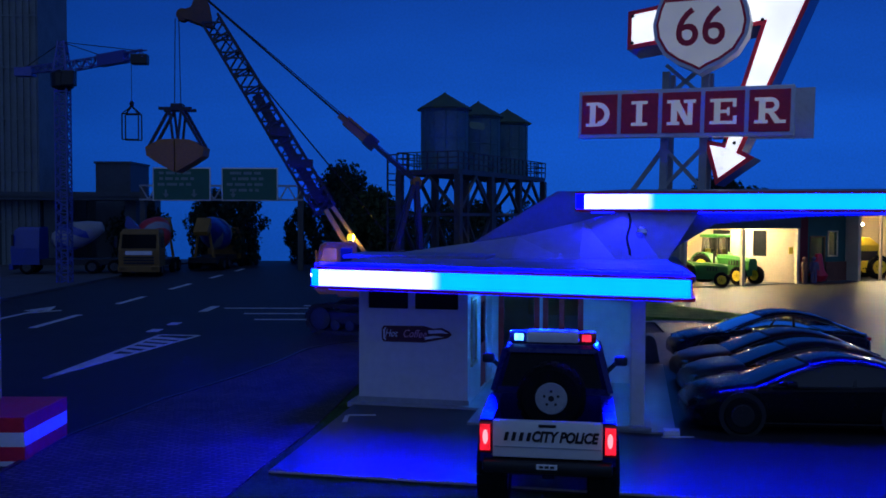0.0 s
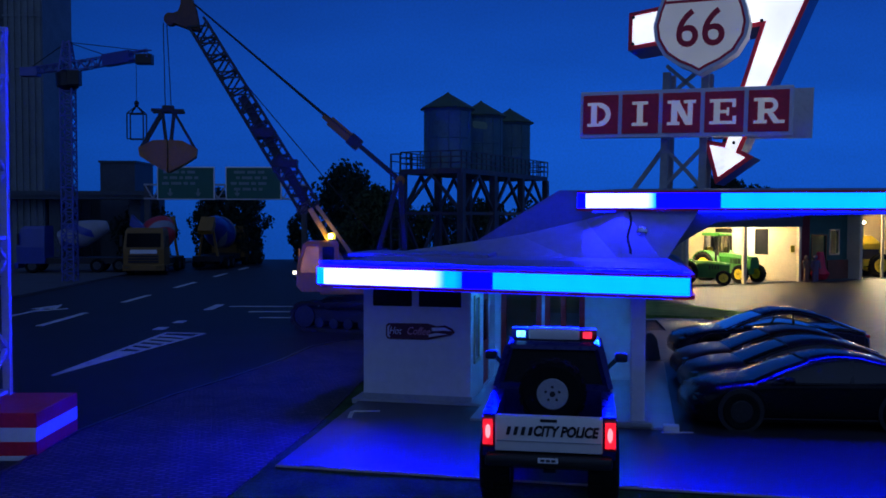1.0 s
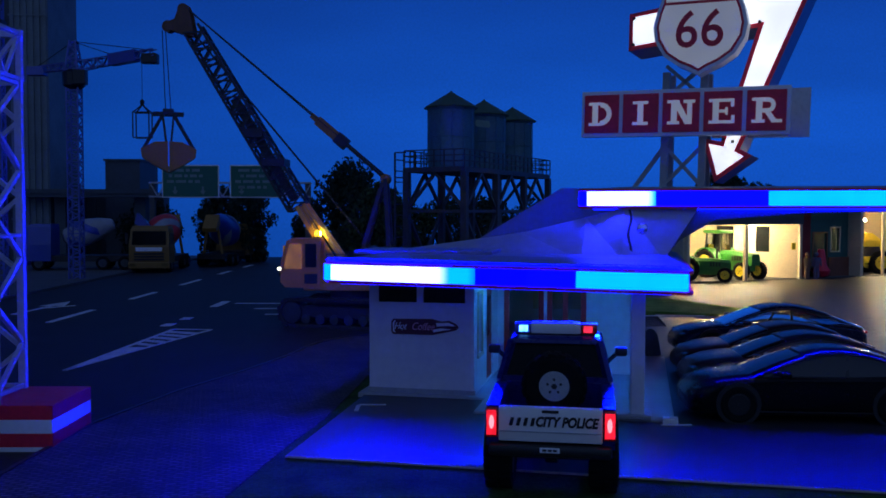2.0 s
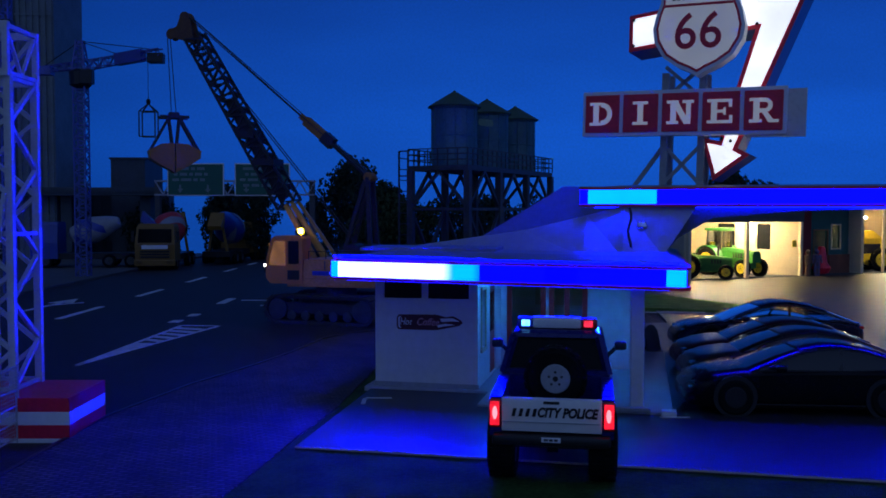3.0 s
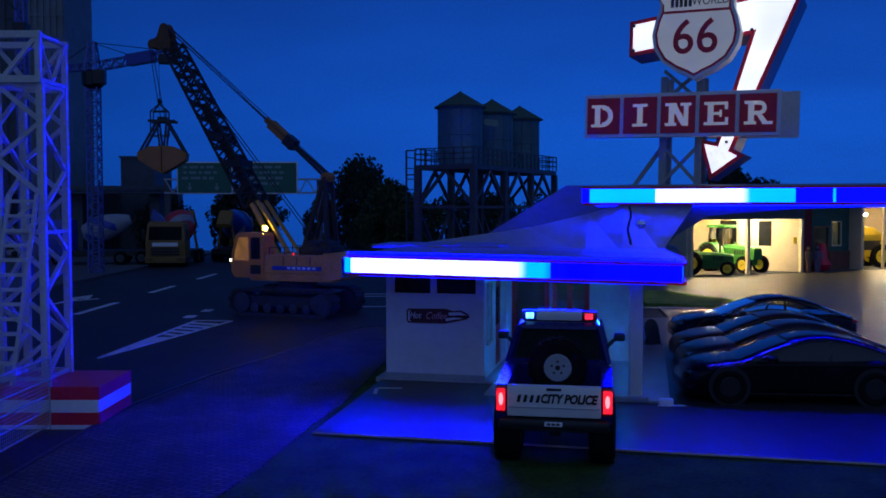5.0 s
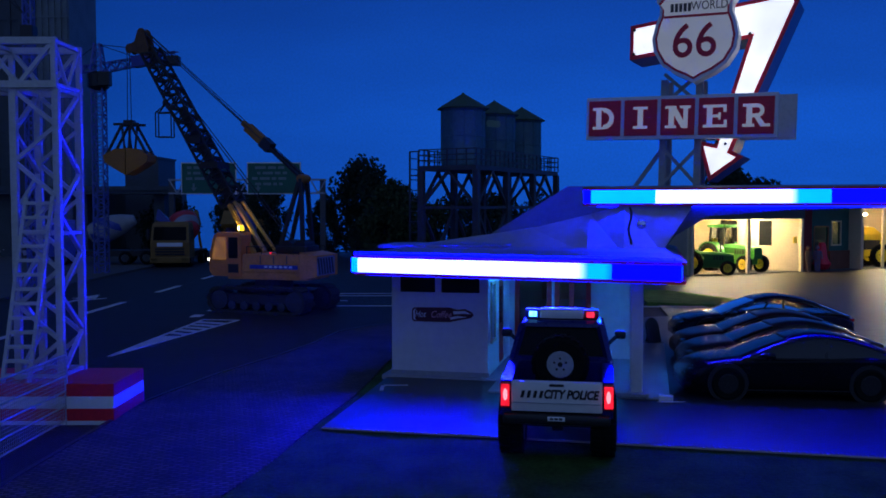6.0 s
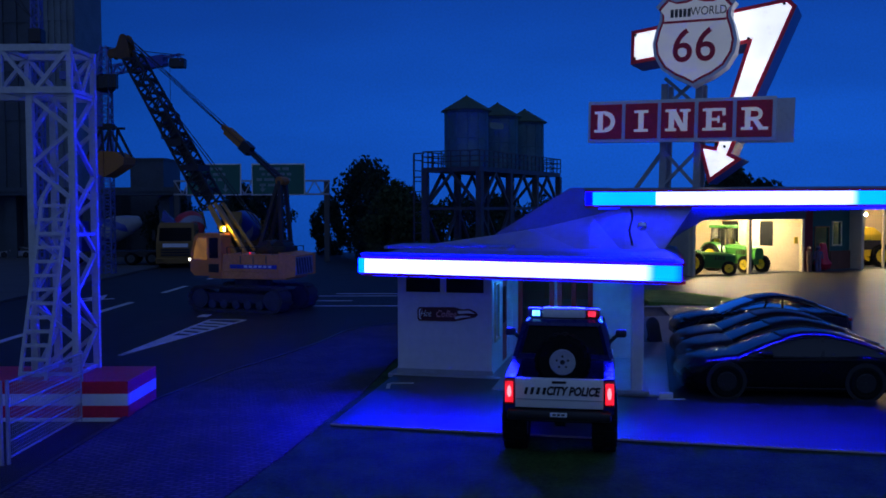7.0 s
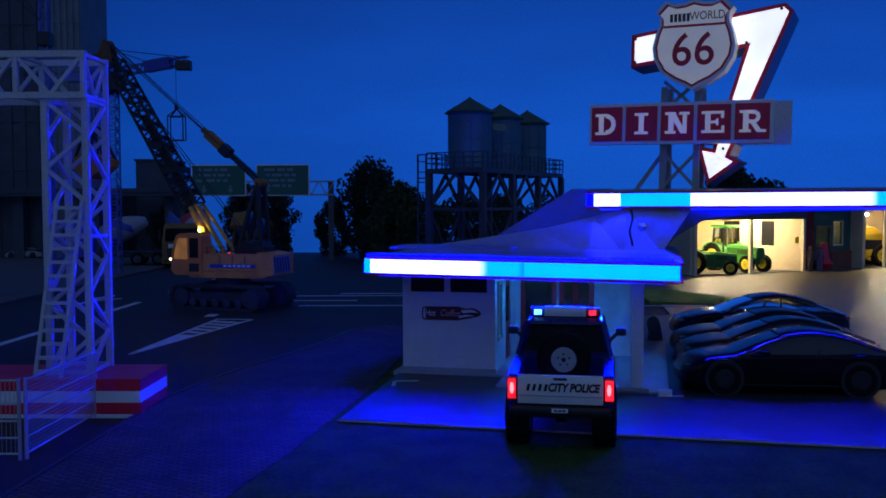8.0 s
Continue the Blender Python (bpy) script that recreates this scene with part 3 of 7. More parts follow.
# running light bands in the fascia channels: the strip's base glow, and bands that run along it in thin layers
def band(name, mtl, v, u0, u1, z0, z1, layer, parent):
    bm = bmesh.new()
    box(bm, u0, u1, v - 0.05 - 0.03 * layer, v - 0.03 - 0.03 * layer, z0, z1)
    ob = part(name, bm, mtl, parent)
    # extra emitter strip above the band, added to throw blue on the roof
    spill = {"led_white": SPILL_WHITE, "led_full": SPILL_WHITE, "led_cyan": SPILL_CYAN, "led_base": SPILL_CYAN, "led_blue": SPILL_BLUE}.get(mtl.name)
    if spill and u1 - u0 > 2:
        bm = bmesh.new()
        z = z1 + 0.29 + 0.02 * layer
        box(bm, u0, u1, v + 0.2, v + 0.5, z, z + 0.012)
        part("spill_strip", bm, spill, ob)
    return ob


BANDS = {}


def strip(tag, u0, u1, v, z0, z1, parent, base):
    BANDS[tag] = band("light_strip", base, v, u0, u1, z0, z1, 0, parent)


LZ, UZ = (9.0, 10.11), (14.29, 15.41)
strip("low", -1.85, 23.05, -4.93, *LZ, lower, LED_BASE)
strip("up", 15.4, 51.8, 5.47, *UZ, upper, UP_CYAN)
# returns of the strip round the canopy ends
for v0, v1, u, z, mtl, par in ((-4.6, 22, -1.72, LZ, UP_CYAN, lower), (5.8, 23, 15.48, UZ, UP_CYAN, upper)):
    bm = bmesh.new()
    box(bm, u - 0.03, u + 0.03, v0, v1, *z)
    part("light_strip", bm, mtl, par)
# lower strip: bands are built at their rest place and slide along the front by du
for k, ly in ((1, 3.0), (3, 3.3), (2, 3.6)):
    BANDS["low_w%d" % k] = band("light_band", LED_WHITE if k == 2 else LED_FULL, -4.93, -1.85, 7.4 if k == 2 else 7.0, *LZ, ly, lower)
BANDS["low_c"] = band("light_band", LED_CYAN, -4.93, 3.2, 7.2, *LZ, 2, lower)
for k in (1, 2):
    BANDS["low_b%d" % k] = band("light_band", LED_BLUE, -4.93, -1.0, 7.0, *LZ, 1, lower)
BANDS["up_c"] = band("light_band", UP_CYAN, 5.47, 15.4, 21.3, *UZ, 4, upper)
for k, ly in ((1, 2.7), (4, 2.9), (3, 3.1), (2, 3.4)):
    BANDS["up_w%d" % k] = band("light_band", UP_WHITE if k == 2 else UP_FULL, 5.47, 15.4, 21.2, *UZ, ly, upper)
for k in (1, 2, 3, 4):
    BANDS["up_b%d" % k] = band("light_band", UP_BLUE, 5.47, 15.5, 21.1, *UZ, 1 + 0.2 * k, upper)
BANDS["up_d"] = band("light_band", UP_CYAN, 5.47, 15.6, 19.6, *UZ, 2.5, upper)
# the strips fade towards their ends
for u0, u1, ly, mtl in ((-1.85, -1.35, 5, LED_BASE),):
    band("strip_end", mtl, -4.93, u0, u1, *LZ, ly, lower)
band("strip_end", UP_BLUE, 5.47, 15.4, 16.0, *UZ, 5, upper)
# added blue fill emitters on the soffits behind the fascias
for u0, u1, v, z, par, mtl in ((-1.0, 22.0, -4.2, 8.76, lower, SOFFIT_FILL), (16.5, 50, 6.0, 14.06, upper, UP_SOFFIT_FILL)):
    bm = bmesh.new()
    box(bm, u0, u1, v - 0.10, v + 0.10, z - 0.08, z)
    part("soffit_fill_strip", bm, mtl, par, "added thin blue fill emitter under the canopy edge")
# blocker added over the spill emitters, keeps their light down on the roof
bm = bmesh.new()
box(bm, -1.5, 22.6, -4.95, -4.28, 10.57, 10.61)
part("spill_shade", bm, ROOFG, lower)
for u in (-1.5, 6.5, 14.5, 22.5):
    bm = bmesh.new()
    box(bm, u, u + 0.1, -4.95, -4.85, 10.28, 10.57)
    part("shade_stay", bm, ROOFG, lower)

# (seconds, slide in centimetres) for every band
RUN = {
    "low_w2": [(0, 0), (3.2, 0), (3.5, 0.2), (4.0, 1.6), (4.5, 3.2), (6.0, 9.2), (6.5, 11.6), (7.0, 13.9), (7.5, 15.8), (8.0, 1.2)],
    "low_w3": [(0, 0), (4.5, 0.5), (6.0, 4.5), (6.5, 5.5), (7.0, 6.5), (7.5, 8.5), (8.0, 0.6)],
    "low_c": [(0, 0), (0.8, 1.0), (1.5, 1.8), (3.0, 2.0), (3.5, 2.2), (4.0, 3.4), (4.5, 5.0), (6.0, 11.0), (6.5, 13.7), (7.0, 15.84), (7.5, 9.0), (8.0, 4.2)],
    "low_b1": [(0, 0), (0.6, 0.3), (1.0, 3.6), (1.5, 6.3), (3.0, 14.8), (3.5, 16.04), (7.0, 16.04), (7.6, 8.0), (8.0, 0)],
    "low_b2": [(0, 0), (0.6, 0.2), (1.0, 2.0), (1.5, 4.0), (3.0, 9.0), (3.5, 10.0), (7.0, 10.0), (7.6, 4.0), (8.0, 0)],
    "up_c": [(0, 24), (0.5, 23), (1.0, 20), (1.5, 19), (2.0, 14), (2.8, 0), (7.1, 0), (7.5, 1.6), (8.0, 2.9)],
    "up_d": [(0, 0), (3.8, 0), (4.5, 8.0), (6.0, 15.4), (6.5, 18.0), (7.0, 20.6), (8.0, 22)],
    "up_w1": [(0, 0), (8, 0)],
    "up_w2": [(0, 0), (3.8, 0), (4.5, 4.4), (6.0, 11.4), (6.5, 13.8), (7.0, 16.2), (7.5, 17.6), (8.0, 18.0)],
    "up_w3": [(0, 0), (3.9, 0), (4.5, 2.0), (6.0, 5.8), (6.5, 8.0), (7.0, 10.8), (7.5, 11.9), (8.0, 12.3)],
    "up_w4": [(0, 0), (6.0, 0), (6.5, 2.6), (7.0, 5.6), (7.5, 6.4), (8.0, 6.6)],
    "up_b1": [(0, 0), (0.6, 0.8), (1.0, 4.8), (1.5, 8.0), (3.0, 17.0), (3.5, 19.0), (4.5, 24.0), (7.0, 26), (8.0, 23)],
    "up_b2": [(0, 0), (0.6, 0.4), (1.0, 3.4), (1.5, 6.2), (3.0, 12.0), (3.5, 14.0), (4.5, 18.5), (6.0, 20.5), (7.0, 22), (8.0, 20)],
    "up_b3": [(0, 0), (1.5, 3.0), (3.0, 8.5), (3.5, 10.0), (4.5, 13.0), (6.0, 14.9), (6.5, 15.9), (7.0, 16.3), (8.0, 16.5)],
    "up_b4": [(0, 0), (1.5, 2.0), (3.0, 5.0), (3.5, 5.9), (4.5, 7.5), (6.0, 9.0), (7.0, 9.0), (8.0, 0)],
}


# ---- roof sign ----
SIGN = at(19.4, 75.0, 16.2, 0, 1.2, -26)
sign = thing("roof_sign", "tall roof sign with shield, red letter panels and lit white arrow", "sign", SIGN)
SIGNLIT = glow("sign_lit", (0.86, 0.90, 1.0), 1.05, base=(0.8, 0.8, 0.8), vary=0.18, scale=25)
# faint emission stands in for front light on shield and letters
SHIELDW = glow("sign_fill_plastic", (0.95, 0.95, 0.90), 0.13, base=(0.84, 0.84, 0.83), vary=0.1, scale=60)
ACRYL = mat("milky_acrylic", (0.55, 0.58, 0.62), 0.3, scale=30, vary=0.1)
# lattice mast
for sx in (-1.5, 1.5):
    for sy in (0.9, 2.9):
        bm = bmesh.new()
        box(bm, sx - 0.28, sx + 0.28, sy - 0.28, sy + 0.28, -0.4, 9.3)
        part("mast_post", bm, GREYW, sign)
for z0, z1 in ((0.2, 3.4), (4.4, 7.0), (7.2, 9.8)):
    for s in (-1, 1):
        bm = bmesh.new()
        bar(bm, (-1.5 * s, 0.75, z0), (1.5 * s, 0.75, z1), 0.28)
        part("mast_brace", bm, GREYW, sign)
for s in (-1, 1):
    bm = bmesh.new()
    bar(bm, (-2.0 * 1 - (2.2 if s < 0 else 0.4), 1.2 + (0 if s < 0 else 3.0), -0.3), (-1.5, 1.4, 3.6), 0.34)
    part("mast_stay", bm, GREYW, sign)
bm = bmesh.new()
box(bm, -5.6, 9.0, -0.6, 4.4, -0.75, -0.30, 0.06)
part("sign_plinth", bm, GREYW, sign)
# letter board: a pale tray with five red panels
LB = [(-8.0 + k * 3.2, -8.0 + (k + 1) * 3.2) for k in range(5)]
bm = bmesh.new()
box(bm, -8.1, 8.1, -0.55, 0.25, 4.10, 7.80, 0.05)
tray = part("letter_tray", bm, WHITE, sign, "pale grey letter tray")
for (a, b), ch in zip(LB, "DINER"):
    bm = bmesh.new()
    box(bm, a + 0.16, b - 0.16, -0.66, -0.55, 4.40, 7.50, 0.03)
    pn = part("letter_panel", bm, RED, tray, "red letter panel")
    # slab serif letters from strokes
    bm = bmesh.new()
    c = (a + b) / 2
    z0, z1, t, sr = 5.00, 6.90, 0.46, 0.24

    def st(x0, x1, za, zb):
        box(bm, c + x0, c + x1, -0.72, -0.66, za, zb)

    if ch in "DENR":
        st(-0.75, -0.75 + t, z0, z1)
        for z in (z0, z1 - sr):
            st(-1.05, -0.75, z, z + sr)
            st(-0.75 + t, -0.1, z, z + sr)
    if ch == "I":
        st(-t / 2, t / 2, z0, z1)
        for z in (z0, z1 - sr):
            st(-0.62, -t / 2, z, z + sr)
            st(t / 2, 0.62, z, z + sr)
    if ch == "D":
        outer = arc(-0.1, 5.95, 0.95, -90, 90, 10)
        inner = arc(-0.1, 5.95, 0.55, 90, -90, 10)
        for (p0, p1), (q0, q1) in zip(zip(outer[:-1], outer[1:]), zip(inner[::-1][:-1], inner[::-1][1:])):
            prism(bm, [(c + p0[0], p0[1]), (c + p1[0], p1[1]), (c + q1[0], q1[1]), (c + q0[0], q0[1])], -0.72, -0.66)
    if ch == "N":
        st(0.50, 0.50 + t * 0.8, z0, z1)
        st(0.2, 0.5, z1 - sr, z1)
        st(0.87, 1.1, z1 - sr, z1)
        prism(bm, [(c - 0.75, z1), (c - 0.2, z1), (c + 0.85, z0), (c + 0.35, z0)], -0.722, -0.662)
    if ch == "E":
        st(-0.1, 0.85, z1 - sr, z1)
        st(-0.1, 0.9, z0, z0 + sr)
        st(0.65, 0.9, z0 + sr, z0 + 0.62)
        st(0.60, 0.85, z1 - 0.62, z1 - sr)
        st(-0.29, 0.35, 5.83, 6.07)
        st(0.2, 0.38, 5.65, 6.25)
    if ch == "R":
        outer, inner = arc(0.1, 6.33, 0.57, -90, 90, 8), arc(0.1, 6.33, 0.25, -90, 90, 8)
        for k in range(8):
            prism(bm, [(c + outer[k][0], outer[k][1]), (c + outer[k + 1][0], outer[k + 1][1]), (c + inner[k + 1][0], inner[k + 1][1]), (c + inner[k][0], inner[k][1])], -0.72, -0.66)
        st(-0.29, 0.1, 6.58, 6.90)
        st(-0.29, 0.1, 5.76, 6.08)
        prism(bm, [(c - 0.1, 5.77), (c + 0.35, 5.77), (c + 0.9, z0), (c + 0.4, z0)], -0.722, -0.662)
        st(0.38, 1.15, z0 + 0.001, z0 + sr)
    part("letter", bm, SHIELDW, pn, "pale slab-serif letter " + ch)
# frosted rear plate seen past the board
bm = bmesh.new()
box(bm, 2.0, 9.3, 2.2, 2.5, 4.1, 7.9)
part("rear_plate", bm, ACRYL, sign, "milky translucent plate")


def shield(s, top=0.0):
    """Outline of a route shield, half mirrored."""
    half = [(0.0, -3.75), (0.6, -3.4), (1.5, -3.0), (2.5, -2.3), (3.15, -1.2), (3.3, -0.2), (3.05, 0.9), (2.75, 1.7), (2.75, 2.3), (3.1, 2.75), (2.35, 3.55), (1.6, 3.25), (0.8, 3.3), (0.0, 3.55)]
    pts = half + [(-x, z) for x, z in half[-2:0:-1]]
    return [(x * s, z * s) for x, z in pts]


SC = (1.35, 12.75)
bm = bmesh.new()
prism(bm, [(x + SC[0], z + SC[1]) for x, z in shield(1.08)], -1.3, 0.3)
shield_body = part("shield", bm, WHITE, sign, "white route shield with red border")
bm = bmesh.new()
prism(bm, [(x + SC[0], z + SC[1]) for x, z in shield(1.0)], -1.34, -1.3)
part("shield_border", bm, RED, shield_body, "dark red border line")
bm = bmesh.new()
prism(bm, [(x + SC[0], z + SC[1]) for x, z in shield(0.945)], -1.37, -1.34)
part("shield_face", bm, SHIELDW, shield_body)
bm = bmesh.new()
box(bm, SC[0] - 2.62, SC[0] + 2.62, -1.40, -1.37, 14.2, 14.4)
part("shield_rule", bm, RED, shield_body)
letters("66", 4.0, RED, shield_body, at(SC[0], -1.39, 12.1, 90, 0, 0), "route_number", 0.02, 1.02, 0, 0.95, 0.03, "dark red route number 66")
letters("WORLD", 1.02, DARKG, shield_body, at(SC[0] + 1.15, -1.385, 15.07, 90, 0, 0), "word", 0.015, 1.0, 0, 0.8)
for k in range(5):
    bm = bmesh.new()
    box(bm, SC[0] - 2.05 + k * 0.36, SC[0] - 1.79 + k * 0.36, -1.40, -1.37, 14.69, 15.37)
    part("word_bar", bm, DARKG, shield_body)
# big lit arrow box behind: flat head to the left, then down to the right and back to its point
ARROW = [(-4.7, 14.2), (-4.7, 11.2), (5.4, 12.5), (2.9, 3.7), (1.5, 4.0), (2.5, 0.5), (5.3, 2.6), (4.35, 3.1), (9.3, 15.4), (8.6, 16.1)]


def inset(pts, d):
    out = []
    n = len(pts)
    for k in range(n):
        a, b, c = Vector(pts[k - 1]), Vector(pts[k]), Vector(pts[(k + 1) % n])
        e1, e2 = (b - a).normalized(), (c - b).normalized()
        n1, n2 = Vector((-e1.y, e1.x)), Vector((-e2.y, e2.x))
        q = (n1 + n2)
        q = q / max(q.length_squared, 0.2) * 2
        out.append(tuple(b + q * d))
    return out


bm = bmesh.new()
prism(bm, ARROW, 1.0, 5.4)
arrow = part("arrow_box", bm, mat("sign_blue", (0.03, 0.10, 0.62), 0.4, scale=30, vary=0.15), sign, "deep arrow box with blue sides")
bm = bmesh.new()
prism(bm, ARROW, 0.86, 1.0)
part("arrow_rim", bm, RED, arrow, "dark red rim")
bm = bmesh.new()
prism(bm, inset(ARROW, 0.34), 0.80, 0.86)
part("arrow_face", bm, SIGNLIT, arrow, "lit white face of the arrow")
for x, z in ((3.1, 3.9), (3.8, 3.7), (-4.3, 13.8), (-4.3, 11.7), (5.5, 12.9), (8.3, 15.6)):
    bm = bmesh.new()
    lathe(bm, [(0.14, 0.74), (0.14, 0.80)], 8, (x, 0, z), "y")
    part("screw", bm, BLACK, arrow)


# ---- vehicles near the diner ----
def wheel(parent, x, y, z, r, w, rim_mtl, name="wheel", knobbly=False, q=1.0):
    """Tyre with rounded shoulders and tread blocks, and a dished five-hole rim; turned about x."""
    hub = thing_part(name, parent, at(x, y, z))
    bm = bmesh.new()
    lathe(bm, [(r * 0.62 * q, -w * 0.42), (r * 0.86, -w * 0.5), (r * 0.97, -w * 0.38), (r, -w * 0.15), (r, w * 0.15), (r * 0.97, w * 0.38), (r * 0.86, w * 0.5), (r * 0.62 * q, w * 0.42)], 28, (0, 0, 0), "x")
    part("tyre", bm, RUBBER, hub, smooth=True)
    if knobbly:
        bm = bmesh.new()
        for k in range(18):
            a = 2 * math.pi * k / 18
            for s in (-1, 1):
                m = Matrix.Rotation(a + s * 0.09, 4, "X") @ Matrix.Translation((s * w * 0.25, 0, r))
                box(bm, -w * 0.20, w * 0.20, -r * 0.11, r * 0.11, -r * 0.05, r * 0.025, m=m)
        tagged(part("tread", bm, RUBBER, hub), kind="stuff")
    bm = bmesh.new()
    lathe(bm, [(r * 0.60 * q, -w * 0.44), (r * 0.56 * q, -w * 0.47), (r * 0.5 * q, -w * 0.30), (r * 0.2, -w * 0.36), (r * 0.08, -w * 0.42), (r * 0.08, w * 0.42), (r * 0.2, w * 0.36), (r * 0.5 * q, w * 0.30), (r * 0.56 * q, w * 0.47), (r * 0.60 * q, w * 0.44)], 24, (0, 0, 0), "x")
    for k in range(6):
        a = 2 * math.pi * k / 6
        for s in (-1, 1):
            cyl(bm, (s * w * 0.30, r * 0.34 * q * math.cos(a), r * 0.34 * q * math.sin(a)), (s * w * 0.40, r * 0.34 * q * math.cos(a), r * 0.34 * q * math.sin(a)), r * 0.06, n=8)
    part("rim", bm, rim_mtl, hub, smooth=True)
    for s in (-1, 1):
        bm = bmesh.new()
        lathe(bm, [(r * 0.09, s * w * 0.38), (r * 0.09, s * w * 0.475)], 10, (0, 0, 0), "x")
        part("hub_cap", bm, BLACK, hub)
        for k in range(5):
            a = 2 * math.pi * k / 5 + 0.3
            bm = bmesh.new()
            cyl(bm, (s * w * 0.2, r * 0.27 * q * math.cos(a), r * 0.27 * q * math.sin(a)), (s * w * 0.452, r * 0.27 * q * math.cos(a), r * 0.27 * q * math.sin(a)), r * 0.055 * q, n=8)
            part("rim_hole", bm, BLACK, hub)
    return hub


def thing_part(name, parent, m):
    ob = new(name)
    ob.empty_display_size = 0.005
    ob.parent = parent
    ob.matrix_basis = m
    return ob


NAVY = mat("navy_gloss", (0.006, 0.010, 0.15), 0.30, scale=40, vary=0.2, coat=0.12, spec=0.3)
TAILW = mat("tailgate_white", (0.80, 0.79, 0.74), 0.4, scale=30, vary=0.08)
LAMP_RED = glow("lamp_red", (1.0, 0.012, 0.035), 1.25, base=(0.5, 0.02, 0.02), scale=300, vary=0.5)
LAMP_HOT = glow("lamp_hot", (1.0, 0.22, 0.27), 2.2, base=(0.6, 0.1, 0.1))
LAMP_BLUE = glow("bar_blue", (0.10, 0.45, 1.0), 4.0, base=(0.05, 0.1, 0.6), scale=300, vary=0.5)
LAMP_BARRED = glow("bar_red", (1.0, 0.03, 0.08), 1.2, base=(0.6, 0.02, 0.03), scale=300, vary=0.4)
REDLENS = mat("red_lens", (0.45, 0.01, 0.015), 0.15, scale=50, vary=0.2, coat=0.5)
RIMG = mat("rim_grey", (0.42, 0.43, 0.43), 0.45, scale=60, vary=0.2)


def police_truck(m):
    T = thing("police_pickup", "blue and white police pickup with lit tail lamps and spare wheel", "pickup truck", m)
    # body tub and cab as lofted shells
    bm = bmesh.new()
    W = 3.25
    for s in (-1, 1):
        # bedside with flared rail, wheel arch cut as a polygon
        prof = [(0.0, 2.15), (0.0, 4.25), (5.4, 4.45), (5.4, 2.0), (4.6, 2.0), (3.5, 2.0)] + [(1.9 + 1.55 * math.cos(radians(a)), 1.9 + 1.55 * math.sin(radians(a))) for a in range(8, 171, 16)] + [(0.3, 2.15)]
        prism(bm, prof, s * W, s * (W - 0.62), "x")
    box(bm, -W + 0.6, W - 0.6, 0.1, 5.3, 2.5, 2.75)
    box(bm, -W + 0.6, W - 0.6, 5.2, 5.45, 2.6, 4.5)
    part("bed", bm, NAVY, T)
    bm = bmesh.new()
    secs = []
    for y, zb, w0, w1, zt in ((5.5, 2.0, 3.15, 3.12, 4.55), (11.2, 2.0, 3.15, 3.1, 4.5)):
        secs.append([(-w0, y, zb), (w0, y, zb), (w0 + 0.05, y, zb + 1.2), (w1, y, zt), (-w1, y, zt), (-w0 - 0.05, y, zb + 1.2)])
    loft(bm, secs)
    cab = part("cab", bm, NAVY, T)
    bm = bmesh.new()
    # pillars and roof
    lo = {(-1, 0): (-3.05, 5.6, 4.5), (1, 0): (3.05, 5.6, 4.5), (-1, 1): (-3.02, 11.3, 4.5), (1, 1): (3.02, 11.3, 4.5)}
    hi = {(-1, 0): (-2.48, 6.5, 6.65), (1, 0): (2.48, 6.5, 6.65), (-1, 1): (-2.48, 9.7, 6.65), (1, 1): (2.48, 9.7, 6.65)}
    for k in lo:
        bm = bmesh.new()
        bar(bm, lo[k], hi[k], 0.34, 0.42)
        part("pillar", bm, NAVY, cab)
    for s in (-1, 1):
        bm = bmesh.new()
        bar(bm, (s * 3.03, 8.4, 4.5), (s * 2.48, 8.2, 6.65), 0.28, 0.3)
        part("pillar", bm, NAVY, cab)
    bm = bmesh.new()
    bar(bm, (-3.0, 5.62, 4.62), (3.0, 5.62, 4.62), 0.25, 0.3)
    part("window_sill", bm, NAVY, cab)
    bm = bmesh.new()
    loft(bm, [[(-2.6, 6.3, 6.55), (2.6, 6.3, 6.55), (2.6, 9.9, 6.55), (-2.6, 9.9, 6.55)], [(-2.55, 6.35, 6.78), (2.55, 6.35, 6.78), (2.55, 9.85, 6.78), (-2.55, 9.85, 6.78)], [(-2.2, 6.7, 6.92), (2.2, 6.7, 6.92), (2.2, 9.5, 6.92), (-2.2, 9.5, 6.92)]])
    part("roof", bm, NAVY, cab)
    bm = bmesh.new()
    vs = [bm.verts.new(p) for p in ((-2.95, 5.72, 4.6), (2.95, 5.72, 4.6), (2.42, 6.55, 6.6), (-2.42, 6.55, 6.6))]
    bm.faces.new(vs)
    bmesh.ops.solidify(bm, geom=bm.faces[:], thickness=0.08)
    part("rear_window", bm, DGLASS, cab)
    for s in (-1, 1):
        bm = bmesh.new()
        vs = [bm.verts.new(p) for p in ((s * 2.98, 5.8, 4.5), (s * 2.98, 11.2, 4.5), (s * 2.42, 9.7, 6.6), (s * 2.42, 6.6, 6.6))]
        bm.faces.new(vs)
        bmesh.ops.solidify(bm, geom=bm.faces[:], thickness=0.06)
        part("side_window", bm, DGLASS, cab)
        bm = bmesh.new()
        box(bm, s * 3.10 - 0.06, s * 3.10 + 0.16 * s + 0.06, 8.0, 11.0, 2.2, 4.35, 0.05)
        part("door", bm, TAILW, cab, "white door")
        bm = bmesh.new()
        box(bm, min(s * 3.5, s * 4.25), max(s * 3.5, s * 4.25), 9.9, 10.35, 5.3, 5.85, 0.14)
        bar(bm, (s * 3.05, 10.2, 4.9), (s * 3.6, 10.15, 5.45), 0.25)
        part("wing_mirror", bm, BLACK, cab, smooth=True)
    bm = bmesh.new()
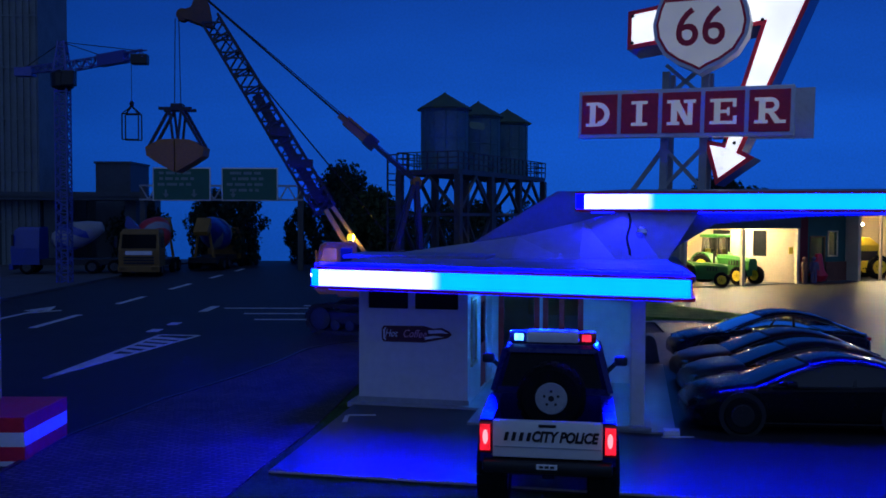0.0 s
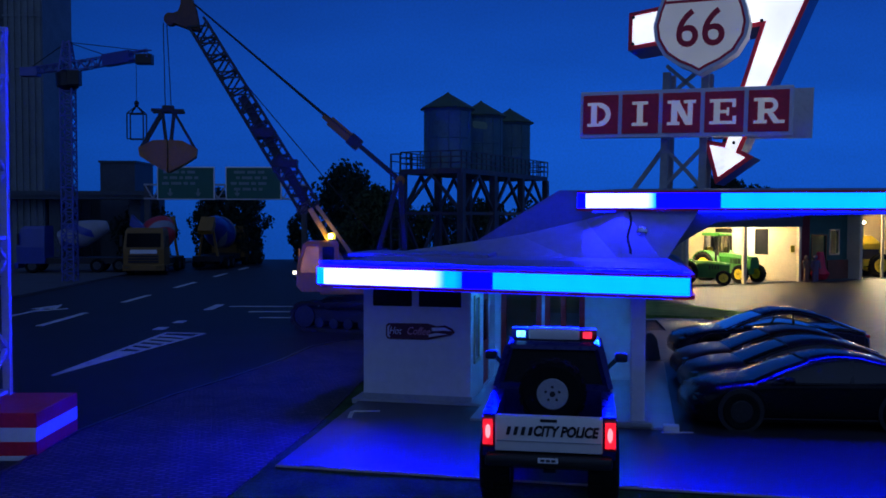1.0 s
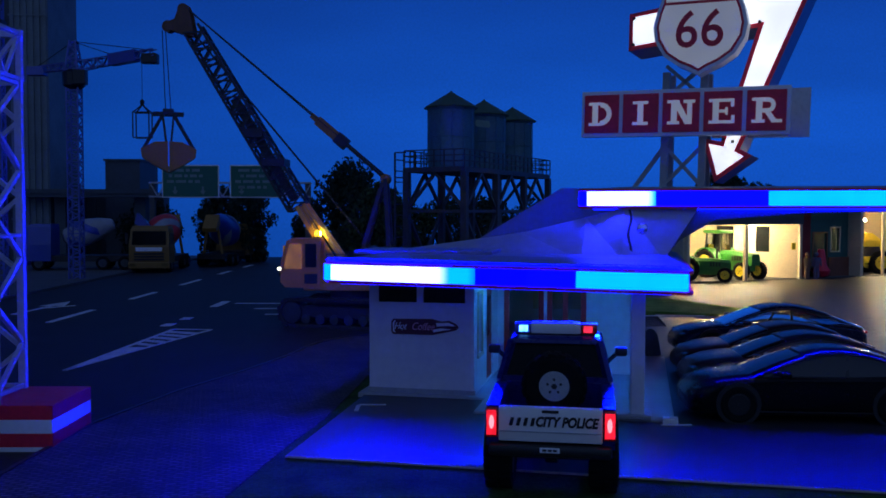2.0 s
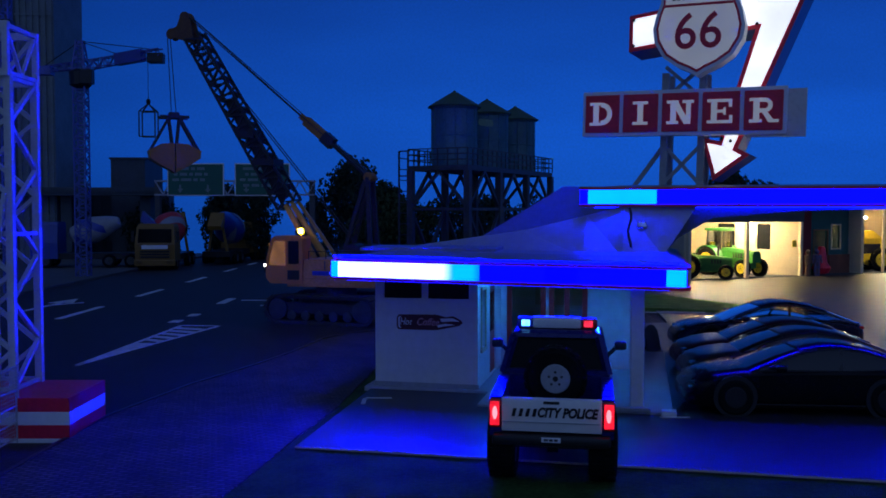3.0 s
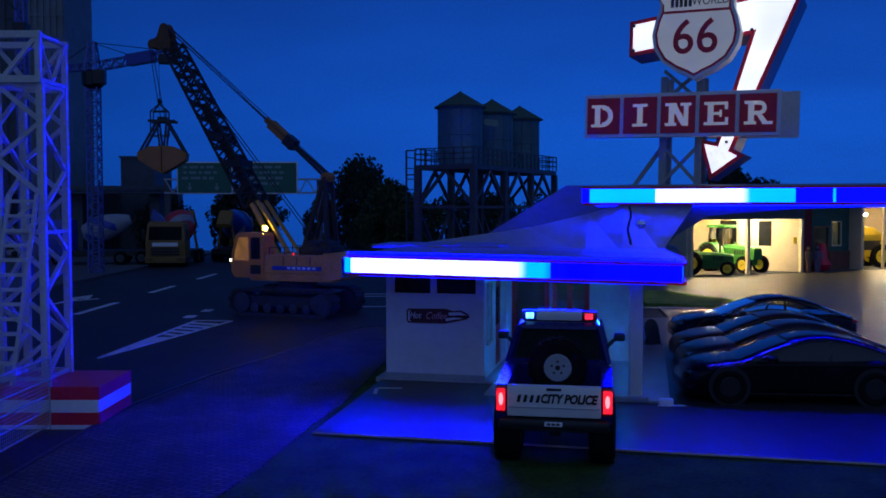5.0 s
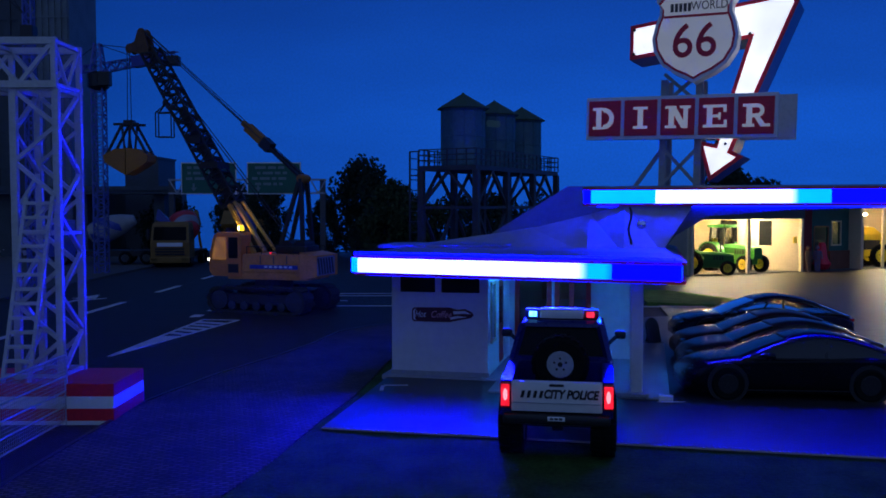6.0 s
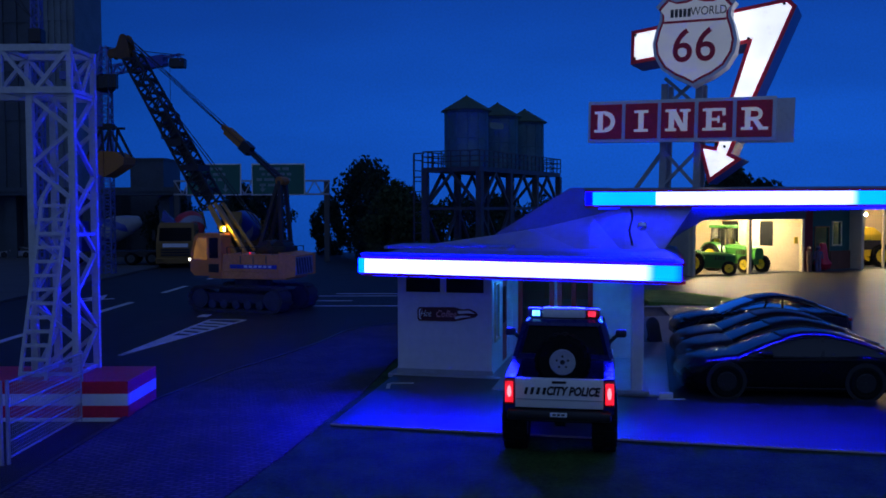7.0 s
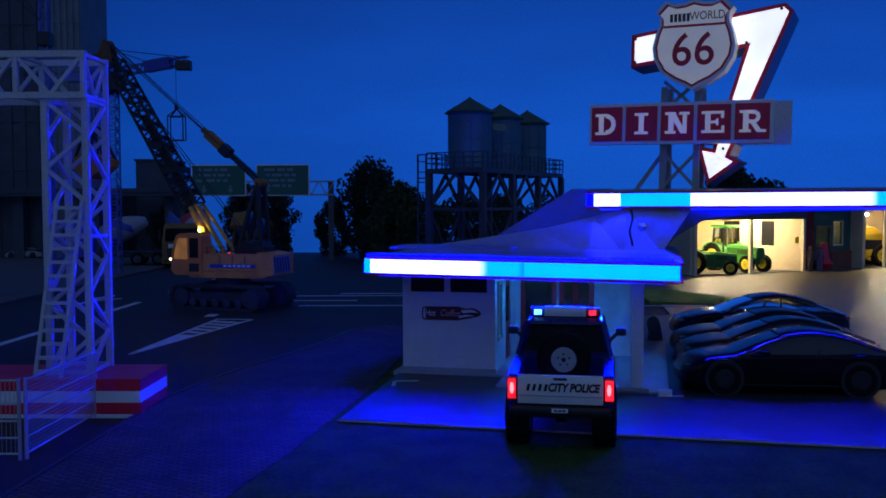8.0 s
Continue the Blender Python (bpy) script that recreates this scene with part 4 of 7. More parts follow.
    loft(bm, [[(-3.1, 11.2, 2.0), (3.1, 11.2, 2.0), (3.1, 11.2, 4.3), (-3.1, 11.2, 4.3)], [(-3.1, 15.6, 2.0), (3.1, 15.6, 2.0), (3.0, 15.6, 4.05), (-3.0, 15.6, 4.05)], [(-2.9, 16.2, 2.1), (2.9, 16.2, 2.1), (2.8, 16.2, 3.7), (-2.8, 16.2, 3.7)]])
    part("bonnet", bm, NAVY, T)
    # tailgate with handle recess, lettering, lamps, bumper, plate
    bm = bmesh.new()
    box(bm, -2.63, 2.63, -0.18, 0.28, 2.45, 4.22, 0.08)
    tg = part("tailgate", bm, TAILW, T, "white tailgate with dark lettering", True)
    bm = bmesh.new()
    box(bm, -2.55, 2.55, -0.235, -0.18, 2.95, 3.0)
    part("crease", bm, GREYW, tg)
    bm = bmesh.new()
    box(bm, -0.42, 0.42, -0.22, -0.17, 3.95, 4.1, 0.02)
    part("handle", bm, BLACK, tg)
    letters("CITY POLICE", 0.70, BLACK, tg, at(0.80, -0.2, 3.48, 90, 0, 0), "tailgate_word", 0.02, 1.0, 0.25, 0.78, 0.03)
    for k in range(4):
        bm = bmesh.new()
        prism(bm, [(-2.1 + 0.36 * k, 3.27), (-1.92 + 0.36 * k, 3.27), (-1.82 + 0.36 * k, 3.69), (-2.0 + 0.36 * k, 3.69)], -0.22, -0.18)
        part("word_bar", bm, BLACK, tg)
    for s in (-1, 1):
        bm = bmesh.new()
        box(bm, min(s * 2.68, s * 3.3), max(s * 2.68, s * 3.3), -0.16, 0.5, 2.6, 4.15, 0.1)
        tl = part("tail_lamp", bm, REDLENS, T, "red tail lamp, lit", True)
        bm = bmesh.new()
        box(bm, min(s * 2.75, s * 3.24), max(s * 2.75, s * 3.24), -0.21, -0.15, 2.75, 4.02, 0.02)
        part("lit_cell", bm, LAMP_RED, tl)
        bm = bmesh.new()
        prism(bm, [(s * 2.98 + 0.13 * math.cos(a), 3.42 + 0.36 * math.sin(a)) for a in [k * math.pi / 6 for k in range(12)]], -0.24, -0.205)
        part("hot_spot", bm, LAMP_HOT, tl)
    bm = bmesh.new()
    box(bm, -3.1, 3.1, -0.55, 0.3, 1.75, 2.35, 0.15)
    box(bm, -2.2, 2.2, 0.3, 15, 1.5, 2.1)
    part("bumper", bm, BLACK, T, smooth=True)
    bm = bmesh.new()
    box(bm, -0.5, 0.5, -0.60, -0.55, 2.02, 2.28, 0.02)
    pl = part("plate", bm, WHITE, T)
    for k in range(3):
        bm = bmesh.new()
        box(bm, -0.36 + k * 0.26, -0.16 + k * 0.26, -0.62, -0.60, 2.09, 2.21)
        part("plate_bar", bm, DARKG, pl)
    bm = bmesh.new()
    cyl(bm, (-2.3, 1.95, 1.44), (2.3, 1.95, 1.44), 0.28)
    lathe(bm, [(0.1, -0.5), (0.6, -0.3), (0.6, 0.3), (0.1, 0.5)], 12, (0, 1.95, 1.44), "x")
    part("axle", bm, BLACK, T)
    for x in (-2.70, 2.70):
        for y, z in ((1.95, 1.44), (13.4, 1.54)):
            wheel(T, x, y, z, 1.95, 1.5, BLACK, knobbly=True)
    # spare wheel upright in the bed
    sp = wheel(T, 0, 0, 0, 1.75, 1.2, RIMG, "spare_wheel", True, 0.8)
    sp.matrix_basis = at(0.05, 4.3, 4.55, 0, 0, 90)
    # light bar
    bm = bmesh.new()
    box(bm, -2.3, 2.3, 7.2, 8.2, 6.92, 7.05)
    lb = part("light_bar", bm, BLACK, T)
    bm = bmesh.new()
    box(bm, -1.45, 1.45, 7.12, 8.25, 6.98, 7.62, 0.10)
    part("bar_centre", bm, mat("bar_clear", (0.74, 0.76, 0.78), 0.2, scale=60, vary=0.1), lb, "clear milky centre", True)
    for s, mtl, hot in ((-1, mat("blue_lens", (0.02, 0.05, 0.5), 0.15, coat=0.5), LAMP_BLUE), (1, REDLENS, LAMP_BARRED)):
        bm = bmesh.new()
        box(bm, min(s * 1.47, s * 2.4), max(s * 1.47, s * 2.4), 7.15, 8.25, 6.98, 7.58, 0.1)
        ln = part("bar_lens", bm, mtl, lb, "coloured lens, lit", True)
        bm = bmesh.new()
        box(bm, min(s * 1.62, s * 2.12), max(s * 1.62, s * 2.12), 7.09, 7.15, 7.1, 7.48, 0.02)
        part("flasher", bm, hot, ln)
        bm = bmesh.new()
        box(bm, min(s * 1.55, s * 2.0), max(s * 1.55, s * 2.0), 6.42, 6.46, 6.6, 6.74, 0.01)
        part("brake_light", bm, hot, lb)
    bm = bmesh.new()
    for k in range(3):
        box(bm, -1.0 + k * 0.9, -0.8 + k * 0.9, 7.3, 7.5, 7.55, 7.68)
    part("bar_rail", bm, CHROME, lb)
    return T


police_truck(at(5.60, 46.2, 0.76, 0.3, 0, -9.3) @ Matrix.Scale(0.955, 4))


CARGLASS = mat("tinted_glass", (0.010, 0.011, 0.014), 0.10, scale=10, vary=0.2, spec=0.5)
CARRIM = mat("rim_dark", (0.020, 0.020, 0.022), 0.4, metal=0.3, scale=60, vary=0.3)


def parked_car(m, paint, label, scale=1.0, tint=None, group="cars parked beside the diner"):
    """A long low saloon: lofted body, glasshouse, wheels, lamps and mirrors. Nose towards -x."""
    C = thing("parked_car", label, "car", m, group)
    L, W = 16.8 * scale, 3.15 * scale

    def sec(f, w, zb, zs, zt):
        x = f * L
        return [(x, -w * W * 0.92, zb * scale), (x, -w * W, (zb + (zs - zb) * 0.35) * scale), (x, -w * W * 0.99, (zs - 0.25) * scale), (x, -w * W * 0.90, zs * scale), (x, -w * W * 0.5, zt * scale),
                (x, w * W * 0.5, zt * scale), (x, w * W * 0.90, zs * scale), (x, w * W * 0.99, (zs - 0.25) * scale), (x, w * W, (zb + (zs - zb) * 0.35) * scale), (x, w * W * 0.92, zb * scale)]

    bm = bmesh.new()
    rows = [(0.0, 0.70, 0.75, 1.55, 1.65), (0.015, 0.82, 0.60, 1.85, 2.0), (0.05, 0.92, 0.5, 2.25, 2.45), (0.12, 0.98, 0.5, 2.62, 2.75), (0.2, 1.0, 0.5, 2.85, 2.95), (0.30, 1.0, 0.5, 3.0, 3.12),
            (0.45, 0.98, 0.5, 3.05, 3.1), (0.62, 0.99, 0.5, 3.08, 3.1), (0.78, 1.02, 0.5, 3.15, 3.2), (0.88, 1.0, 0.5, 3.05, 3.15), (0.95, 0.94, 0.6, 2.85, 3.0), (0.985, 0.86, 0.7, 2.6, 2.8), (1.0, 0.78, 0.8, 2.3, 2.4)]
    loft(bm, [sec(*r) for r in rows])
    body = part("body", bm, paint, C, smooth=True)
    # glasshouse: dark glass, roof skin and pillars
    def roof(f):
        pts = [(0.25, 3.02), (0.31, 3.46), (0.38, 3.92), (0.45, 4.30), (0.52, 4.58), (0.59, 4.68), (0.66, 4.58), (0.74, 4.30), (0.82, 3.88), (0.90, 3.40), (0.97, 2.95)]
        for (a, za), (b, zb) in zip(pts[:-1], pts[1:]):
            if a <= f <= b:
                return za + (zb - za) * (f - a) / (b - a)
        return 3.0
    gl, rf = [], []
    for k in range(19):
        f = 0.25 + 0.72 * k / 18
        z = roof(f)
        w = 0.86 - 0.20 * (z - 3.0) / 1.75
        half = [(0.90, 2.95), ((0.90 + w) / 2 + 0.03, 2.95 + (z - 2.95) * 0.5), (w, z - 0.22), (w * 0.90, z - 0.06), (w * 0.55, z)]
        gl.append([(f * L, -W * a, b * scale) for a, b in half] + [(f * L, W * a, b * scale) for a, b in half[::-1]])
        rf.append([(f * L, -W * w - 0.05, (z - 0.22) * scale), (f * L, -W * w * 0.9, (z + 0.0) * scale), (f * L, -W * w * 0.4, (z + 0.1) * scale), (f * L, W * w * 0.4, (z + 0.1) * scale), (f * L, W * w * 0.9, z * scale), (f * L, W * w + 0.05, (z - 0.22) * scale)])
    bm = bmesh.new()
    loft(bm, gl)
    gh = part("glasshouse", bm, tint or CARGLASS, C, "tinted glass", True)
    bm = bmesh.new()
    loft(bm, rf[5:15])
    part("roof", bm, paint, gh, smooth=True)
    bm = bmesh.new()
    for s in (-1, 1):
        rail = [Vector(r[2 if s < 0 else 7]) for r in gl]
        for p, q in zip(rail[:-1], rail[1:]):
            bar(bm, p, q, 0.13)
        bar(bm, (0.60 * L, s * W * 0.90, 3.0 * scale), rail[9], 0.2, 0.14)
        bar(bm, (0.30 * L, s * W * 0.905, 3.02 * scale), (0.90 * L, s * W * 0.915, 3.05 * scale), 0.1)
    part("window_trim", bm, BLACK, gh)
    for f in (0.185, 0.775):
        for s in (-1, 1):
            bm = bmesh.new()
            lathe(bm, [(1.45 * scale, -0.1), (1.45 * scale, 0.1)], 24, (f * L, s * W * 0.985, 1.25 * scale), "y")
            part("wheel_arch", bm, BLACK, body)
            w = wheel(C, 0, 0, 0, 1.22 * scale, 0.95 * scale, CARRIM)
            w.matrix_basis = at(f * L, s * (W - 0.3 * scale), 1.22 * scale, 0, 0, 90)
    for s in (-1, 1):
        bm = bmesh.new()
        loft(bm, [[(0.012 * L, s * W * 0.5, 1.72 * scale), (0.03 * L, s * W * 0.82, 1.85 * scale), (0.03 * L, s * W * 0.82, 2.15 * scale), (0.02 * L, s * W * 0.5, 2.05 * scale)], [(0.06 * L, s * W * 0.5, 1.9 * scale), (0.075 * L, s * W * 0.93, 1.95 * scale), (0.08 * L, s * W * 0.91, 2.28 * scale), (0.05 * L, s * W * 0.5, 2.28 * scale)]])
        part("headlight", bm, DGLASS, body, "dark headlight")
        bm = bmesh.new()
        box(bm, 0.965 * L, 0.998 * L, min(s * W * 0.45, s * W * 0.84), max(s * W * 0.45, s * W * 0.84), 2.35 * scale, 2.62 * scale, 0.05)
        part("tail_lamp", bm, REDLENS, body, "red tail lamp")
        bm = bmesh.new()
        box(bm, 0.335 * L, 0.375 * L, min(s * W * 0.98, s * W * 1.22), max(s * W * 0.98, s * W * 1.22), 3.1 * scale, 3.5 * scale, 0.12)
        part("wing_mirror", bm, paint, body, smooth=True)
        bm = bmesh.new()
        box(bm, 0.25 * L, 0.72 * L, s * W * 1.0 - 0.03, s * W * 1.0 + 0.03, 0.75 * scale, 0.82 * scale)
        part("sill_trim", bm, BLACK, body)
    bm = bmesh.new()
    for k in range(5):
        box(bm, (0.74 + 0.024 * k) * L, (0.755 + 0.024 * k) * L, -W * 0.45, W * 0.45, (4.28 - 0.17 * k) * scale, (4.36 - 0.17 * k) * scale)
    part("louvre", bm, CHROME, gh)
    return C


CARB = mat("car_black", (0.004, 0.004, 0.006), 0.24, scale=40, vary=0.2, coat=0.12, spec=0.16)
CARN = mat("car_night_blue", (0.009, 0.012, 0.045), 0.24, scale=40, vary=0.2, coat=0.3, spec=0.3)
CARM = mat("car_maroon", (0.055, 0.014, 0.017), 0.34, scale=40, vary=0.2, coat=0.25, spec=0.3)
CARG = mat("car_graphite", (0.020, 0.018, 0.022), 0.34, scale=40, vary=0.2, coat=0.25, spec=0.3)
parked_car(at(17.0, 64.8, 0.46, 0, 0, -5), CARB, "glossy black low saloon with rear louvres, parked on the plot")
parked_car(at(19.2, 73.2, 0.46, 0, 0, -5), CARG, "glossy graphite saloon parked between two others", 0.97)
parked_car(at(20.4, 80.0, 0.46, 0, 0, -5), CARM, "glossy dark maroon saloon parked on the plot", 0.96)
parked_car(at(23.0, 91.0, 0.46, 0, 0, -4), CARN, "larger night-blue saloon parked at the end of the row", 1.05, PANE)
parked_car(at(-131, 256, 0.45, 0, 0, 4), DULLW, "small pale saloon parked before the far buildings", 0.62, group="far parked cars")


# ---- crawler crane on the road ----
def lattice(bm, p0, p1, w0, w1, n, t, side=Vector((0, 1, 0))):
    """A four-chord lattice between two points, with zigzag lacing on every face."""
    p0, p1 = Vector(p0), Vector(p1)
    d = (p1 - p0).normalized()
    s = (side - d * side.dot(d)).normalized()
    u = s.cross(d).normalized()
    rings = []
    for k in range(n + 1):
        f = k / n
        w = (w0 + (w1 - w0) * f) / 2
        c = p0.lerp(p1, f)
        rings.append([c + s * w * a + u * w * b for a, b in ((-1, -1), (1, -1), (1, 1), (-1, 1))])
    for j in range(4):
        bar(bm, rings[0][j], rings[-1][j], t)
    for k in range(n):
        for j in range(4):
            a, b = (j, (j + 1) % 4) if k % 2 else ((j + 1) % 4, j)
            bar(bm, rings[k][a], rings[k + 1][b], t * 0.7)
            if k % 2 == 0:
                bar(bm, rings[k][j], rings[k][(j + 1) % 4], t * 0.7)


CABGLASS = glow("lit_cab_glass", (1.0, 0.45, 0.10), 0.15, base=(0.03, 0.03, 0.03), vary=0.5, scale=60)
BEACON = glow("beacon", (1.0, 0.72, 0.03), 1.1, base=(0.8, 0.6, 0.05))
BEAM = glow("beacon_beam", (1.0, 0.83, 0.06), 70.0, base=(0.8, 0.6, 0.05))
WORKLAMP = glow("work_lamp", (1.0, 0.9, 0.6), 5.0)
HEADB = mat("rusty_brown", (0.17, 0.075, 0.02), 0.6, scale=60, vary=0.5)
CRANEY = mat("crane_paint", (0.88, 0.33, 0.085), 0.42, scale=35, vary=0.2, color2=(0.68, 0.23, 0.05), spec=0.2)
BOOMD = mat("boom_dark", (0.020, 0.018, 0.018), 0.5, scale=60, vary=0.4)
TRACKM = mat("track_grey", (0.045, 0.045, 0.048), 0.75, scale=60, vary=0.4)

crane = thing("crawler_crane", "orange-yellow model crawler crane with black lattice boom and grab", "crane")
for s in (-1, 1):
    y = s * 3.7
    bm = bmesh.new()
    out = arc(5.9, 1.75, 1.75, -90, 90, 10) + arc(-5.9, 1.75, 1.75, 90, 270, 10)
    inn = arc(5.9, 1.75, 1.4, -90, 90, 10) + arc(-5.9, 1.75, 1.4, 90, 270, 10)
    n = len(out)
    for k in range(n):
        a, b, c, d = out[k], out[(k + 1) % n], inn[(k + 1) % n], inn[k]
        prism(bm, [a, b, c, d], y - 1.2, y + 1.2)
    trk = part("track", bm, TRACKM, crane)
    for k in range(30):
        f = k / 30 * (4 * 5.9 + 2 * math.pi * 1.75)
        if f < 11.8:
            px, pz, a = -5.9 + f, 0.0, 0
        elif f < 11.8 + math.pi * 1.75:
            a = (f - 11.8) / 1.75
            px, pz = 5.9 + 1.75 * math.sin(a), 1.75 - 1.75 * math.cos(a)
        elif f < 23.6 + math.pi * 1.75:
            px, pz, a = 5.9 - (f - 11.8 - math.pi * 1.75), 3.5, math.pi
        else:
            a = math.pi + (f - 23.6 - math.pi * 1.75) / 1.75
            px, pz = -5.9 + 1.75 * math.sin(a), 1.75 - 1.75 * math.cos(a)
        bm = bmesh.new()
        box(bm, -0.38, 0.38, y - 1.35, y + 1.35, -0.10, 0.12, m=Matrix.Translation((px, 0, pz)) @ Matrix.Rotation(-a, 4, "Y"))
        part("track_shoe", bm, TRACKM, trk)
    for x in (-5.9, -3.9, -1.95, 0, 1.95, 3.9, 5.9):
        bm = bmesh.new()
        r = 1.35 if abs(x) > 5 else 0.62
        z = 1.75 if abs(x) > 5 else 1.0
        lathe(bm, [(r * 0.3, -1.05), (r, -1.0), (r, 1.0), (r * 0.3, 1.05)], 16, (x, y, z), "y")
        part("roller", bm, STEELB, trk)
    bm = bmesh.new()
    box(bm, -5, 5, y - 0.7, y + 0.7, 1.2, 2.6, 0.1)
    part("track_frame", bm, TRACKM, crane)
bm = bmesh.new()
box(bm, -3.2, 3.2, -3.4, 3.4, 1.6, 3.2, 0.2)
lathe(bm, [(2.6, 3.2), (2.6, 4.5)], 24)
part("undercarriage", bm, TRACKM, crane)

# slewing superstructure: the engine deck carries the rest
bm = bmesh.new()
box(bm, -6.9, 5.4, -3.3, 3.3, 4.5, 5.6, 0.12)
loft(bm, [[(-6.9, -3.4, 5.6), (3.2, -3.4, 5.6), (3.2, 3.4, 5.6), (-6.9, 3.4, 5.6)], [(-6.8, -3.3, 8.0), (3.0, -3.3, 8.0), (3.0, 3.3, 8.0), (-6.8, 3.3, 8.0)]])
deck = part("superstructure", bm, CRANEY, crane, "orange engine deck")
bm = bmesh.new()
loft(bm, [[(-8.2, -3.3, 5.0), (-5.8, -3.6, 4.6), (-5.8, 3.6, 4.6), (-8.2, 3.3, 5.0)], [(-8.2, -3.3, 7.9), (-5.8, -3.6, 8.3), (-5.8, 3.6, 8.3), (-8.2, 3.3, 7.9)]])
cwt = part("counterweight", bm, CRANEY, deck, "orange counterweight with dark slanted stripes")
bm = bmesh.new()
prism(bm, [(-2.2, 5.2), (3.2, 5.2), (3.2, 7.7), (-2.2, 7.7)], -8.26, -8.19, "x")
part("striped_plate", bm, DULLW, deck, "pale plate with dark slanted stripes")
for k in range(6):
    c = -1.9 + 0.85 * k
    bm = bmesh.new()
    prism(bm, [(c, 5.35), (c + 0.38, 5.35), (c + 0.9, 7.55), (c + 0.52, 7.55)], -8.32, -8.25, "x")
    part("stripe", bm, BLACK, deck)
bm = bmesh.new()
box(bm, -5.4, 1.9, 3.36, 3.44, 6.0, 6.55)
part("side_decal", bm, BLUEP, deck, "dark blue side stripe")
for k in range(6):
    bm = bmesh.new()
    box(bm, -4.6 + k * 0.75, -4.1 + k * 0.75, 3.44, 3.47, 6.15, 6.45)
    part("decal_bar", bm, WHITE, deck)
for x in (-5.8, -3.8, -1.8, 0.2):
    bm = bmesh.new()
    box(bm, x, x + 0.1, 3.36, 3.42, 6.7, 7.8)
    part("panel_joint", bm, DARKG, deck)
bm = bmesh.new()
for s in (-1, 1):
    for x in (-6.4, -4.6, -2.2, 0.2, 2.5):
        bar(bm, (x, s * 3.1, 8.0), (x, s * 3.1, 9.0), 0.1)
    bar(bm, (-6.4, s * 3.1, 9.0), (2.5, s * 3.1, 9.0), 0.1)
part("handrail", bm, BLACK, deck)
bm = bmesh.new()
box(bm, -5.9, -1.0, -2.4, 1.6, 8.0, 9.1, 0.2)
for x in (-4.6, -2.6):
    lathe(bm, [(0.9, -2.0), (0.9, 1.2)], 16, (x, 0, 9.0), "y")
part("winch_house", bm, BOOMD, deck, smooth=True)
# cab
bm = bmesh.new()
prof = [(3.2, 4.9), (7.6, 4.9), (8.2, 5.6), (8.1, 8.2), (7.4, 10.6), (6.8, 10.95), (3.5, 10.95), (3.2, 10.6)]
prism(bm, prof, 0.7, 3.5)
cab = part("cab", bm, mat("cab_orange", (0.90, 0.26, 0.05), 0.4, scale=35, vary=0.2), deck, "orange driver's cab, lit inside")
bm = bmesh.new()
prism(bm, [(5.5, 7.2), (7.7, 7.2), (7.55, 8.4), (7.0, 10.3), (5.5, 10.3)], 3.5, 3.56)
part("cab_window", bm, CABGLASS, cab)
bm = bmesh.new()
prism(bm, [(3.7, 7.4), (5.1, 7.4), (5.1, 10.3), (3.7, 10.3)], 3.5, 3.56)
part("cab_window", bm, DGLASS, cab)
bm = bmesh.new()
prism(bm, [(1.1, 7.0), (3.1, 7.0), (3.1, 10.0), (1.1, 10.0)], 7.9, 7.95, "x")
part("windscreen", bm, CABGLASS, cab, m=at(0, 0, 0))
bm = bmesh.new()
box(bm, 8.2, 8.5, 2.2, 3.4, 6.3, 6.8, 0.05)
part("mirror", bm, BLACK, cab)
bm = bmesh.new()
box(bm, 8.2, 8.6, 2.9, 3.3, 7.0, 7.35, 0.05)
part("work_lamp", bm, WORKLAMP, cab, "lit work lamp")
bm = bmesh.new()
box(bm, 3.6, 5.2, 3.5, 3.6, 5.4, 6.6, 0.03)
part("step_box", bm, BOOMD, cab)
bm = bmesh.new()
lathe(bm, [(0.5, 10.95), (0.5, 11.15)], 14, (3.9, 2.0, 0))
bcn = part("beacon_base", bm, BLACK, cab)
bm = bmesh.new()
lathe(bm, [(0.34, -0.40), (0.36, 0.02), (0.28, 0.32), (0.1, 0.42)], 14)
rotor = part("beacon", bm, BEACON, deck, "rotating yellow beacon, lit", True, at(3.9, 2.0, 11.55))
bm = bmesh.new()
box(bm, -0.30, 0.30, 0.26, 0.44, -0.32, 0.26, 0.05)
part("beacon_lens", bm, BEAM, rotor)
bm = bmesh.new()
lathe(bm, [(0.12, -0.12), (0.12, 0.12)], 8, (-1.2, 3.2, 8.15))
part("marker_light", bm, LAMP_RED, deck, "tiny red marker light")
# boom
FOOT, TIP = Vector((2.6, -0.6, 8.0)), Vector((21.15, -0.6, 38.9))
bd = (TIP - FOOT).normalized()
bm = bmesh.new()
lattice(bm, FOOT + bd * 8, FOOT + bd * 34.2, 2.5, 2.1, 22, 0.30)
boom = part("boom", bm, BOOMD, deck, "black lattice boom")
bm = bmesh.new()
for s in (-1, 1):
    bar(bm, FOOT + Vector((0, s * 1.5, 0)), FOOT + bd * 8 + Vector((0, s * 1.1, 0)), 0.55)
    bar(bm, FOOT + Vector((-1.6, s * 1.5, 0.3)), FOOT + bd * 8 + Vector((-0.8, s * 1.1, 0.4)), 0.4)
part("boom_foot", bm, YELLOW, deck, "yellow boom foot struts")
bm = bmesh.new()
